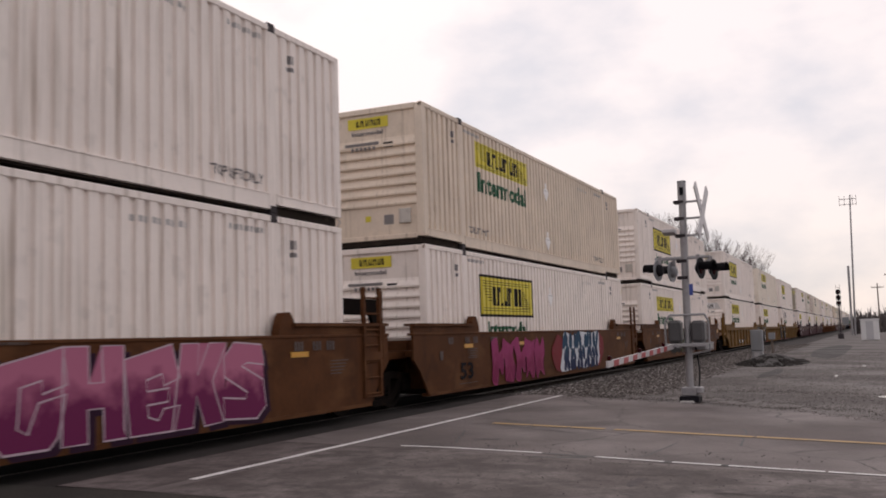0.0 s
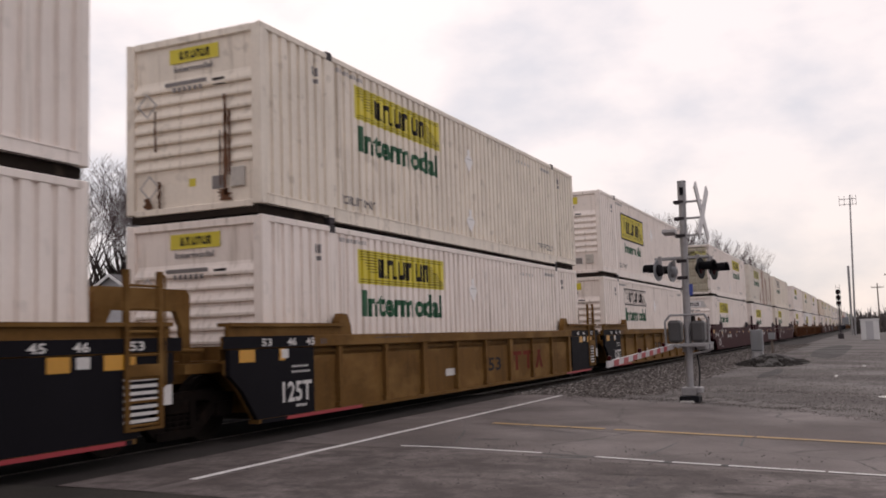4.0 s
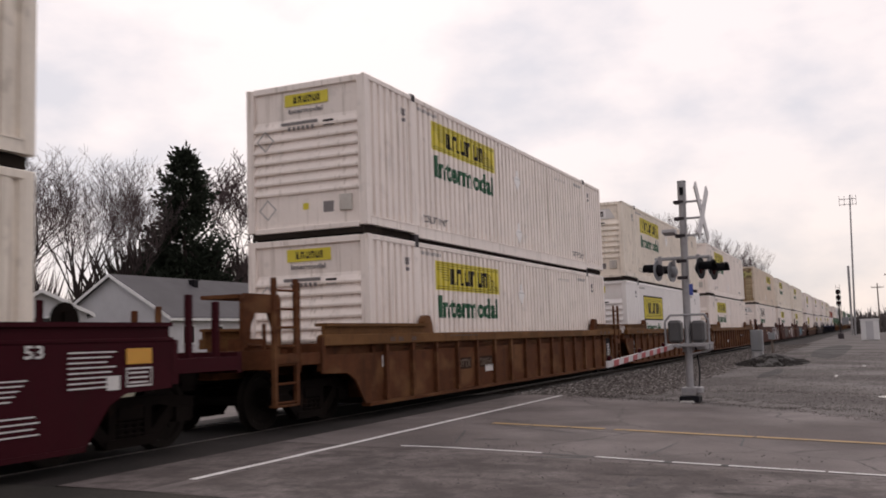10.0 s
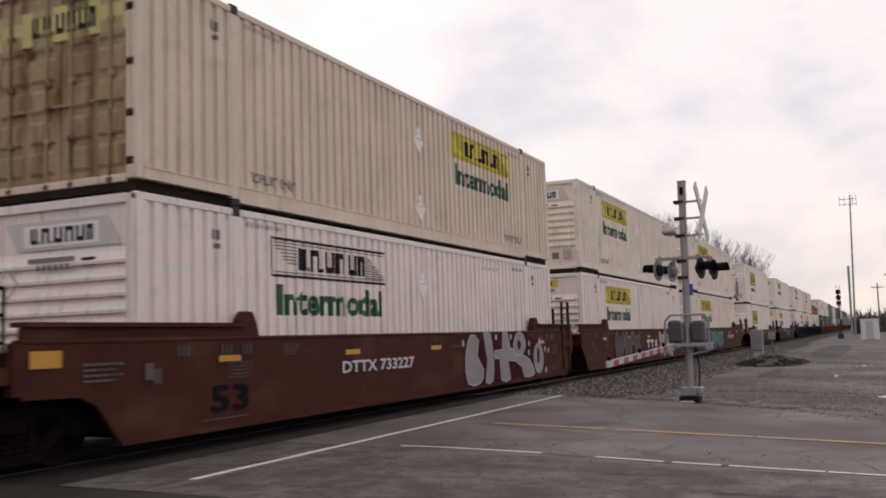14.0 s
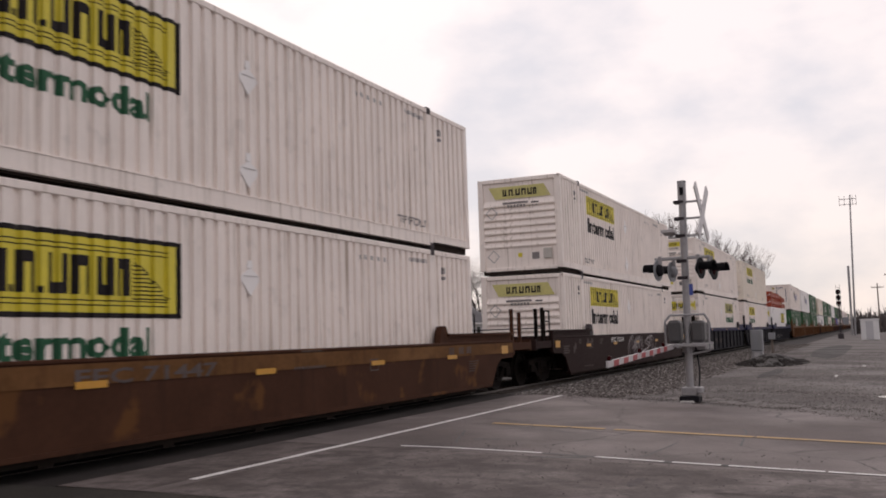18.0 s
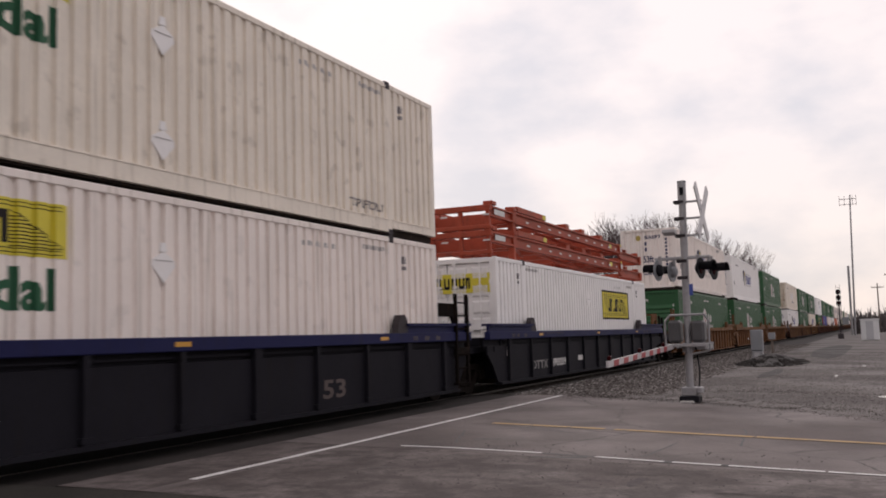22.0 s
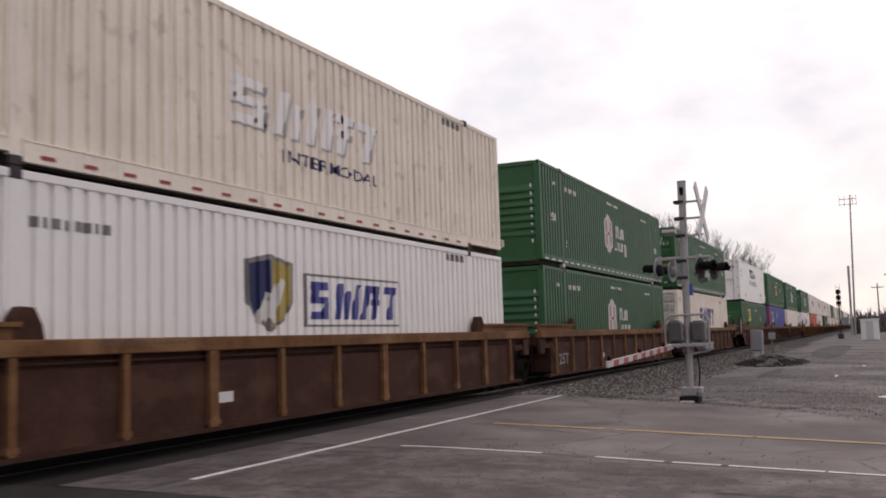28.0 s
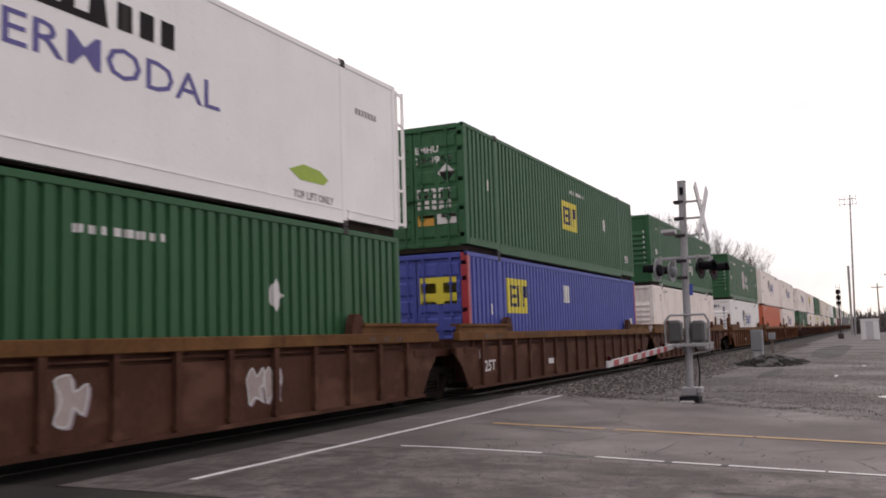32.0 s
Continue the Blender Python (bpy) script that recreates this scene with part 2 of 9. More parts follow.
CARPAINT = {
    "brown": mat("brown_car_paint", (0.0994, 0.0396, 0.0176), 0.6, var=0.17, streak=0.45, streak_col=(0.0466, 0.0211, 0.0123), spots=0.35, spot_col=(0.0361, 0.0167, 0.0114), scuff=0.5, scuff_col=(0.165, 0.075, 0.034), spec=0.05),
    "tan": mat("tan_car_paint", (0.170, 0.088, 0.028), 0.6, var=0.16, streak=0.4, streak_col=(0.0837, 0.0414, 0.0162), spots=0.25, spot_col=(0.0603, 0.0270, 0.0117), scuff=0.6, scuff_col=(0.26, 0.15, 0.055), spec=0.05),
    "maroon": mat("maroon_car_paint", (0.044, 0.0065, 0.0105), 0.55, var=0.1, streak=0.3, streak_col=(0.036, 0.011, 0.012), spots=0.25, spot_col=(0.030, 0.010, 0.010), spec=0.05),
    "umber": mat("umber_car_paint", (0.115, 0.044, 0.021), 0.65, var=0.2, streak=0.5, streak_col=(0.048, 0.022, 0.013), spots=0.35, spot_col=(0.039, 0.018, 0.012), scuff=0.65, scuff_col=(0.19, 0.095, 0.045), spec=0.05),
    "tawny": mat("tawny_car_paint", (0.150, 0.068, 0.033), 0.65, var=0.2, streak=0.5, streak_col=(0.085, 0.036, 0.020), spots=0.45, spot_col=(0.062, 0.028, 0.018), scuff=0.6, scuff_col=(0.25, 0.125, 0.06), spec=0.05),
    "rust": mat("rust_red_car_paint", (0.074, 0.026, 0.019), 0.65, var=0.1, streak=0.4, streak_col=(0.039, 0.018, 0.014), spots=0.3, spot_col=(0.032, 0.016, 0.013), scuff=0.45, scuff_col=(0.13, 0.055, 0.038), spec=0.05),
    "ochre": mat("ochre_car_paint", (0.070, 0.031, 0.019), 0.65, var=0.16, streak=0.6, streak_col=(0.036, 0.018, 0.013), spots=0.6, spot_col=(0.16, 0.070, 0.024), spot_scale=1.6, spec=0.05),
    "dark": mat("dark_maroon_car_paint", (0.030, 0.016, 0.015), 0.6, var=0.1, streak=0.3, streak_col=(0.027, 0.016, 0.014), spec=0.05),
    "slate": mat("slate_car_paint", (0.0165, 0.0155, 0.0205), 0.6, var=0.12, streak=0.4, streak_col=(0.0180, 0.0150, 0.0150), spec=0.05),
    "navy": mat("navy_chord_paint", (0.0204, 0.0221, 0.0723), 0.5, var=0.1, streak=0.4, streak_col=(0.0229, 0.0187, 0.0340), spec=0.05),
    "cocoa": mat("cocoa_car_paint", (0.070, 0.034, 0.026), 0.65, var=0.2, streak=0.45, streak_col=(0.045, 0.025, 0.020), spots=0.3, spot_col=(0.036, 0.020, 0.016), scuff=0.5, scuff_col=(0.12, 0.062, 0.045), spec=0.05),
    "sand": mat("sand_chord_paint", (0.18, 0.090, 0.045), 0.65, var=0.2, streak=0.5, streak_col=(0.090, 0.040, 0.022), spots=0.4, spot_col=(0.062, 0.031, 0.018), scuff=0.55, scuff_col=(0.30, 0.165, 0.085), spec=0.05),
    "amber": mat("amber_brown_chord_paint", (0.155, 0.074, 0.031), 0.65, var=0.2, streak=0.5, streak_col=(0.075, 0.033, 0.018), spots=0.4, spot_col=(0.055, 0.026, 0.016), spec=0.05, scuff=0.5, scuff_col=(0.24, 0.125, 0.055)),
    "russet": mat("russet_car_paint", (0.085, 0.038, 0.027), 0.65, var=0.2, streak=0.45, streak_col=(0.058, 0.027, 0.020), spots=0.3, spot_col=(0.045, 0.022, 0.018), scuff=0.6, scuff_col=(0.15, 0.075, 0.05), spec=0.05),
}
TRUCK = mat("oily_truck_iron", (0.012, 0.009, 0.008), 0.7, metal=0.0, var=0.2, spots=0.3, spot_col=(0.045, 0.026, 0.018), spec=0.02)
WHEEL = mat("wheel_iron", (0.020, 0.016, 0.014), 0.6, metal=0.15, var=0.2, spec=0.03)
BLACKPANEL = mat("black_stencil_panel", (0.012, 0.011, 0.014), 0.55, var=0.1, spec=0.03)
DUSTYPANEL = mat("dusty_stencil_panel", (0.045, 0.026, 0.018), 0.7, var=0.2, spots=0.4, spot_col=(0.11, 0.055, 0.03), spec=0.03)
DUSTYINK = mat("dusty_lettering", (0.15, 0.115, 0.095), 0.7, var=0.2, spots=0.5, spot_col=(0.06, 0.035, 0.025), spec=0.03)
CHASSIS = mat("red_chassis_paint", (0.40, 0.075, 0.04), 0.55, var=0.12, streak=0.4, streak_col=(0.19, 0.05, 0.03), spots=0.4, spot_col=(0.13, 0.05, 0.035), spec=0.2)
GALV = mat("galvanised_steel", (0.36, 0.35, 0.36), 0.45, metal=0.45, var=0.12, streak=0.3, streak_col=(0.3, 0.28, 0.27))
BLACK = mat("black_enamel", (0.018, 0.017, 0.020), 0.45, var=0.15, spec=0.03)
MACHINE = mat("machine_grey_paint", (0.075, 0.072, 0.075), 0.5, var=0.12, streak=0.3, streak_col=(0.08, 0.07, 0.07))
CABGREY = mat("grey_cabinet_paint", (0.24, 0.245, 0.26), 0.5, var=0.08, streak=0.25, streak_col=(0.22, 0.2, 0.18))
SIGNWHITE = mat("sign_white", (0.50, 0.48, 0.49), 0.4, var=0.05)
SIGNRED = mat("sign_red", (0.36, 0.03, 0.04), 0.4, var=0.08)
SIGNBLUE = mat("sign_blue", (0.06, 0.10, 0.42), 0.4, var=0.05)
CONCRETE = mat("concrete", (0.42, 0.40, 0.39), 0.85, var=0.14, spots=0.3, spot_col=(0.2, 0.19, 0.18), bump=0.2)
RAILTOP = mat("polished_rail", (0.14, 0.12, 0.11), 0.55, metal=0.3, var=0.1)
TIE = mat("creosoted_timber", (0.075, 0.058, 0.048), 0.85, var=0.2, bump=0.25)
SIDING = mat("white_siding", (0.52, 0.51, 0.53), 0.6, var=0.05, streak=0.2, streak_col=(0.5, 0.48, 0.46))
SHINGLE = mat("grey_shingles", (0.088, 0.082, 0.090), 0.9, var=0.16, scale=0.6, fine=9, bump=0.3, streak=0.3, streak_col=(0.08, 0.075, 0.08))
TRIMWHITE = mat("white_trim", (0.75, 0.74, 0.74), 0.5, var=0.04)
GLASS = mat("dark_window_glass", (0.02, 0.022, 0.026), 0.08, var=0.05, bump=0)
BARK = mat("grey_brown_bark", (0.050, 0.038, 0.036), 0.9, var=0.22, scale=2, bump=0.3, spec=0.12)
TWIG = mat("bare_twigs", (0.105, 0.078, 0.080), 0.9, var=0.2, scale=0.5, spec=0.12)
NEEDLE = mat("dark_needles", (0.036, 0.045, 0.033), 0.9, var=0.3, scale=0.9, fine=5, spots=0.3, spot_col=(0.035, 0.03, 0.02), spec=0.03)
# distance haze is mixed into this paler grey-brown
FARWOOD = mat("hazy_distant_brush", (0.105, 0.090, 0.088), 0.9, var=0.25, scale=0.3, fine=2, spec=0.1)
HEDGE = mat("dark_scrub", (0.060, 0.048, 0.045), 0.85, var=0.3, scale=0.4, fine=3, spec=0.12)
PLANK = mat("weathered_pole_wood", (0.16, 0.125, 0.105), 0.85, var=0.15, stretch=(8, 8, 0.4), streak=0.5, streak_col=(0.09, 0.07, 0.06))
PAINTLINE = mat("worn_white_line", (0.70, 0.68, 0.67), 0.7, var=0.1, spots=0.75, spot_col=(0.17, 0.155, 0.15), spot_scale=5)
YELLINE = mat("worn_yellow_line", (0.44, 0.28, 0.12), 0.7, var=0.12, spots=0.8, spot_col=(0.18, 0.15, 0.13), spot_scale=4)
CLOD = mat("dark_clod", (0.045, 0.040, 0.038), 0.95, var=0.3, scale=3, spec=0.1)
TAR = mat("crack_sealant", (0.035, 0.032, 0.033), 0.6, var=0.2)
LAMPRED = mat("red_lens", (0.035, 0.004, 0.005), 0.15, var=0.05, bump=0, spec=0.12)


def stone_mat():
    """Broken stone: every piece has its own grey, some pale, some rusty dark."""
    m = bpy.data.materials.new("ballast_stone")
    m.use_nodes = True
    nt = m.node_tree
    N, Lk = nt.nodes.new, nt.links.new
    g, cr, b = N("ShaderNodeNewGeometry"), N("ShaderNodeValToRGB"), nt.nodes["Principled BSDF"]
    e = cr.color_ramp.elements
    e[0].position, e[0].color = 0.0, (0.055, 0.045, 0.040, 1)
    e[1].position, e[1].color = 1.0, (0.38, 0.345, 0.33, 1)
    for p, c in ((0.35, (0.098, 0.083, 0.076, 1)), (0.75, (0.165, 0.149, 0.143, 1))):
        q = e.new(p)
        q.color = c
    Lk(g.outputs["Random Per Island"], cr.inputs[0])
    Lk(cr.outputs[0], b.inputs["Base Color"])
    b.inputs["Roughness"].default_value, b.inputs["Specular IOR Level"].default_value = 0.9, 0.2
    return m


STONE = stone_mat()


def glow(name, col, power):
    m = bpy.data.materials.new(name)
    m.use_nodes = True
    b = m.node_tree.nodes["Principled BSDF"]
    b.inputs["Emission Color"].default_value = (*col, 1)
    b.inputs["Emission Strength"].default_value = power
    return m


LIT = glow("lit_signal_lens", (1.0, 0.45, 0.38), 3.0)


def ground_mat(name, a, c, rough, scale, grit, cracks=0.0, wet=0.0, patch=(0.1, 0.095, 0.095), soil=0.5):
    """Loose or bound ground: broad patches, grit, tar-dark cracks and damp places."""
    m = bpy.data.materials.new(name)
    m.use_nodes = True
    nt = m.node_tree
    N, Lk = nt.nodes.new, nt.links.new
    b = nt.nodes["Principled BSDF"]
    b.inputs["Specular IOR Level"].default_value = 0.28
    tc = N("ShaderNodeTexCoord")

    def tex(kind, sc, detail=5):
        n = N(kind)
        n.inputs["Scale"].default_value = sc
        if "Detail" in n.inputs:
            n.inputs["Detail"].default_value = detail
        Lk(tc.outputs["Object"], n.inputs["Vector"])
        return n

    def ramp(f, lo, hi, t0=0.0, t1=1.0):
        r = N("ShaderNodeMapRange")
        for k, v in (("From Min", lo), ("From Max", hi), ("To Min", t0), ("To Max", t1)):
            r.inputs[k].default_value = v
        Lk(f, r.inputs["Value"])
        return r.outputs[0]

    def mix(f, x, y):
        q = N("ShaderNodeMix")
        q.data_type = "RGBA"
        for sock, v in (("Factor", f), ("A", x), ("B", y)):
            if isinstance(v, tuple):
                q.inputs[sock].default_value = (*v, 1)
            else:
                Lk(v, q.inputs[sock])
        return q.outputs["Result"]

    broad, mid, fine = tex("ShaderNodeTexNoise", scale), tex("ShaderNodeTexNoise", scale * 6, 8), tex("ShaderNodeTexNoise", grit, 4)
    col = mix(ramp(broad.outputs["Fac"], 0.35, 0.65), a, c)
    col = mix(ramp(mid.outputs["Fac"], 0.46, 0.72, 0, soil), col, patch)
    blot = tex("ShaderNodeTexNoise", scale * 2.3, 9)
    col = mix(ramp(blot.outputs["Fac"], 0.50, 0.62, 0, soil), col, tuple(v * 0.62 for v in a))
    pep = tex("ShaderNodeTexVoronoi", grit * 0.8)
    col = mix(ramp(pep.outputs["Distance"], 0.0, 0.45, 0.5, 0.0), col, tuple(min(1, v * 1.9) for v in c))
    col = mix(ramp(fine.outputs["Fac"], 0.35, 0.7, 0.0, 0.5), col, tuple(v * 0.5 for v in a))
    height = fine.outputs["Fac"]
    if cracks:
        wob = N("ShaderNodeVectorMath")
        wob.operation = "MULTIPLY_ADD"
        wob.inputs[1].default_value = (0.5, 0.5, 0)
        Lk(mid.outputs["Color"], wob.inputs[0])
        Lk(tc.outputs["Object"], wob.inputs[2])
        v = N("ShaderNodeTexVoronoi")
        v.feature = "DISTANCE_TO_EDGE"
        v.inputs["Scale"].default_value = 0.42
        Lk(wob.outputs[0], v.inputs["Vector"])
        ck = ramp(v.outputs["Distance"], 0.0, 0.014, cracks, 0.0)
        gate = N("ShaderNodeMath")
        gate.operation = "MULTIPLY"
        Lk(ck, gate.inputs[0])
        Lk(ramp(broad.outputs["Fac"], 0.42, 0.6), gate.inputs[1])
        col = mix(gate.outputs[0], col, (0.03, 0.028, 0.028))
    Lk(col, b.inputs["Base Color"])
    if wet:
        Lk(ramp(broad.outputs["Fac"], 0.40, 0.66, rough, rough - wet), b.inputs["Roughness"])
    else:
        b.inputs["Roughness"].default_value = rough
    bp = N("ShaderNodeBump")
    bp.inputs["Strength"].default_value, bp.inputs["Distance"].default_value = 0.5, 0.012
    Lk(height, bp.inputs["Height"])
    Lk(bp.outputs[0], b.inputs["Normal"])
    return m


ASPHALT = ground_mat("worn_asphalt", (0.130, 0.107, 0.103), (0.232, 0.198, 0.192), 0.82, 0.30, 48, cracks=0.9, wet=0.12, patch=(0.100, 0.085, 0.086), soil=0.5)
SHOULDER = ground_mat("gritty_shoulder", (0.095, 0.076, 0.073), (0.200, 0.168, 0.163), 0.85, 0.8, 24, cracks=0.5, wet=0.06, patch=(0.045, 0.037, 0.036), soil=0.7)
GRAVEL = ground_mat("grey_gravel", (0.108, 0.094, 0.090), (0.170, 0.147, 0.141), 0.92, 0.30, 46, wet=0.3, patch=(0.06, 0.054, 0.054), soil=0.45)
# bed colour lowered throughout to stand for the shadow below the cars
BALLAST = ground_mat("ballast_bed", (0.055, 0.048, 0.046), (0.085, 0.076, 0.074), 0.95, 0.5, 30, patch=(0.06, 0.055, 0.054), soil=0.35)
DARKDIRT = ground_mat("dark_verge", (0.034, 0.030, 0.026), (0.055, 0.048, 0.041), 0.95, 0.5, 20, patch=(0.03, 0.03, 0.027))
DAMP = ground_mat("damp_gravel", (0.038, 0.034, 0.033), (0.070, 0.062, 0.060), 0.85, 0.3, 40, wet=0.2, patch=(0.05, 0.043, 0.041))
# near-black colour carries the shade under the train and its soft edge
SHADEPANEL = ground_mat("shaded_crossing_surface", (0.018, 0.014, 0.013), (0.034, 0.027, 0.025), 0.95, 0.6, 40, patch=(0.03, 0.024, 0.023))
LAWN = ground_mat("winter_grass", (0.085, 0.085, 0.05), (0.12, 0.105, 0.065), 0.95, 0.2, 14, patch=(0.07, 0.06, 0.045))


# ---------------------------------------------------------------- mesh helpers
def box(bm, x0, x1, y0, y1, z0, z1):
    v = [bm.verts.new((x, y, z)) for z in (z0, z1) for y in (y0, y1) for x in (x0, x1)]
    for f in ((0, 2, 3, 1), (4, 5, 7, 6), (0, 1, 5, 4), (2, 6, 7, 3), (0, 4, 6, 2), (1, 3, 7, 5)):
        bm.faces.new([v[i] for i in f])


def prism(bm, outline, y0, y1):
    """A plate with the outline [(x, z), ...] (anticlockwise seen from -y), from y0 to y1."""
    a = [bm.verts.new((x, y0, z)) for x, z in outline]
    c = [bm.verts.new((x, y1, z)) for x, z in outline]
    bm.faces.new(a)
    bm.faces.new(c[::-1])
    n = len(a)
    for i in range(n):
        bm.faces.new((a[i], c[i], c[(i + 1) % n], a[(i + 1) % n]))


def rod(bm, p, q, r, n=8, r1=None):
    p, q = Vector(p), Vector(q)
    d = (q - p).normalized()
    s = d.orthogonal().normalized()
    t = d.cross(s)
    r1 = r if r1 is None else r1
    rings = []
    for c, rad in ((p, r), (q, r1)):
        rings.append([bm.verts.new(c + rad * (math.cos(2 * math.pi * i / n) * s + math.sin(2 * math.pi * i / n) * t)) for i in range(n)])
    for i in range(n):
        bm.faces.new((rings[0][i], rings[0][(i + 1) % n], rings[1][(i + 1) % n], rings[1][i]))
    bm.faces.new(rings[0][::-1])
    bm.faces.new(rings[1])


def lathe(bm, axis_profile, n=20, centre=(0, 0, 0)):
    """Turns [(y, r), ...] round the y axis through centre."""
    cx, cy, cz = centre
    rings = [[bm.verts.new((cx + r * math.cos(2 * math.pi * i / n), cy + y, cz + r * math.sin(2 * math.pi * i / n))) for i in range(n)] for y, r in axis_profile]
    for a, c in zip(rings, rings[1:]):
        for i in range(n):
            bm.faces.new((a[i], c[i], c[(i + 1) % n], a[(i + 1) % n]))
    bm.faces.new(rings[0])
    bm.faces.new(rings[-1][::-1])


def soften(bm, width):
    bmesh.ops.bevel(bm, geom=bm.edges[:], offset=width, segments=1, affect="EDGES", profile=0.5)


MESHES = {}


def data_for(key, material, make):
    k = (key, material.name)
    if k not in MESHES:
        bm = bmesh.new()
        make(bm)
        bmesh.ops.recalc_face_normals(bm, faces=bm.faces[:])
        me = bpy.data.meshes.new(key if isinstance(key, str) else str(key[0]))
        bm.to_mesh(me)
        bm.free()
        me.materials.append(material)
        MESHES[k] = me
    return MESHES[k]


# marks made of many small strokes
STROKES = {"name_mark", "marking", "emblem_mark", "sign_emblem", "door_mark", "door_lettering", "nose_marking", "door_marking", "nose_mark", "nose_emblem", "door_emblem", "shield_slash", "reflector_tape", "warning_plate",
           "placard", "name_outline", "lettering", "nose_lettering", "spray_dots"}


def part(name, key, make, material, parent, m=None, label=""):
    """One mesh object under a thing; alike parts share their mesh."""
    ob = new(name, data_for(key, material, make))
    ob.parent = parent
    if m is not None:
        ob.matrix_basis = m
    if label:
        ob["label"] = label
    if name in STROKES:
        ob["kind"] = "stuff"
    return ob


def thing(name, m, label, category, group="", kind=""):
    ob = new(name)
    ob.empty_display_size = 0.3
    ob.matrix_basis = m
    return tagged(ob, label, category, group, kind)


def solid(name, make, material, label, category="", group="", kind="", m=None):
    ob = new(name, data_for((name, label, len(MESHES)), material, make))
    if m is not None:
        ob.matrix_basis = m
    return tagged(ob, label, category, group, kind)


# flat shapes in (u, w), drawn on a face that looks towards -y
WORDS = {}


def letters(text):
    if text in WORDS:
        return WORDS[text]
    cu = bpy.data.curves.new("t", "FONT")
    cu.body, cu.size, cu.resolution_u, cu.offset = text, 1.0, 2, 0.034 if text == "Intermodal" else 0.005 if text == "INTERMODAL" else 0.022
    ob = bpy.data.objects.new("t", cu)
    scene.collection.objects.link(ob)
    me = bpy.data.meshes.new_from_object(ob.evaluated_get(bpy.context.evaluated_depsgraph_get()))
    pts = [tuple(v.co[:2]) for v in me.vertices]
    faces = [tuple(p.vertices) for p in me.polygons]
    bpy.data.objects.remove(ob)
    bpy.data.curves.remove(cu)
    bpy.data.meshes.remove(me)
    WORDS[text] = pts, faces
    return pts, faces


for word in ("Intermodal", "TOP LIFT ONLY", "INTERMODAL", "53", "5", "53ft", "53FT", "XHC", "PRIU", "82657", "EMHU", "264952", "DTTX", "45", "46", "787183", "730349", "720054", "720316", "890009",
             "AOK 57407", "A", "B", "C", "125T", "25T", "DTTX 733227", "FEC 71447", "FEC 72239", "DTTX 890009", "HGIU", "506720"):
    letters(word)


def flat_text(bm, text, u0, u1, w0, w1, slant=0.0):
    pts, faces = letters(text)
    xs, ys = [p[0] for p in pts], [p[1] for p in pts]
    ax, ay = (u1 - u0) / (max(xs) - min(xs)), (w1 - w0) / (max(ys) - min(ys))
    vs = [bm.verts.new((u0 + (x - min(xs)) * ax + slant * (y - min(ys)) * ay, 0, w0 + (y - min(ys)) * ay)) for x, y in pts]
    for f in faces:
        try:
            bm.faces.new([vs[i] for i in f])
        except ValueError:
            pass


def quad(bm, u0, u1, w0, w1, slant=0.0, y=0.0):
    s = slant * (w1 - w0)
    bm.faces.new([bm.verts.new(p) for p in ((u0, y, w0), (u1, y, w0), (u1 + s, y, w1), (u0 + s, y, w1))])


def poly(bm, pts, y=0.0):
    bm.faces.new([bm.verts.new((u, y, w)) for u, w in pts])


def stroke(bm, pts, width, y=0.0):
    """A ribbon of that width along [(u, w), ...], round-ended."""
    pts = [Vector((u, 0, w)) for u, w in pts]
    side = []
    for i, p in enumerate(pts):
        d = (pts[min(i + 1, len(pts) - 1)] - pts[max(i - 1, 0)]).normalized()
        n = Vector((-d.z, 0, d.x))
        k = width * (0.5 if 0 < i < len(pts) - 1 else 0.32)
        side.append((bm.verts.new((p.x + n.x * k, y, p.z + n.z * k)), bm.verts.new((p.x - n.x * k, y, p.z - n.z * k))))
    for a, c in zip(side, side[1:]):
        bm.faces.new((a[0], a[1], c[1], c[0]))


# ---------------------------------------------------------------- containers
PITCH, DEPTH = 0.2525, 0.044
POST = 1.981            # the lifting posts stand 40 feet apart


def breaks():
    """The bends of the corrugated side: (u, depth)."""
    out = [(0.14, 0.0)]
    for a, c in ((0.14, POST - 0.08), (POST + 0.08, LEN - POST - 0.08), (LEN - POST + 0.08, LEN - 0.14)):
        n = round((c - a) / PITCH)
        p = (c - a) / n
        for i in range(n):
            s = a + i * p
            out += [(s + 0.34 * p, 0.0), (s + 0.40 * p, DEPTH), (s + 0.74 * p, DEPTH), (s + 0.80 * p, 0.0)]
        out.append((c, 0.0))
    return out


BENDS = breaks()
BEND_U = [u for u, _ in BENDS]
BEND_D = [d for _, d in BENDS]


def side_panel(bm):
    y0 = -WID / 2 + 0.012
    w0, w1 = 0.29, HIG - 0.10
    row = [(bm.verts.new((u, y0 + d, w0)), bm.verts.new((u, y0 + d, w1))) for u, d in BENDS]
    for a, c in zip(row, row[1:]):
        bm.faces.new((a[0], c[0], c[1], a[1]))


def smooth_panel(bm):
    y0 = -WID / 2 + 0.012
    for a, c in ((0.12, POST), (POST, LEN - POST), (LEN - POST, LEN - 0.12)):
        box(bm, a + 0.004, c - 0.004, y0, y0 + 0.03, 0.20, HIG - 0.09)
    n = 22
    for i in range(1, n):                       # rows of rivets at the sheet joints
        u = 0.12 + i * (LEN - 0.24) / n
        for k in range(12):
            w = 0.3 + k * 0.21
            box(bm, u - 0.008, u + 0.008, y0 - 0.004, y0 + 0.01, w - 0.008, w + 0.008)


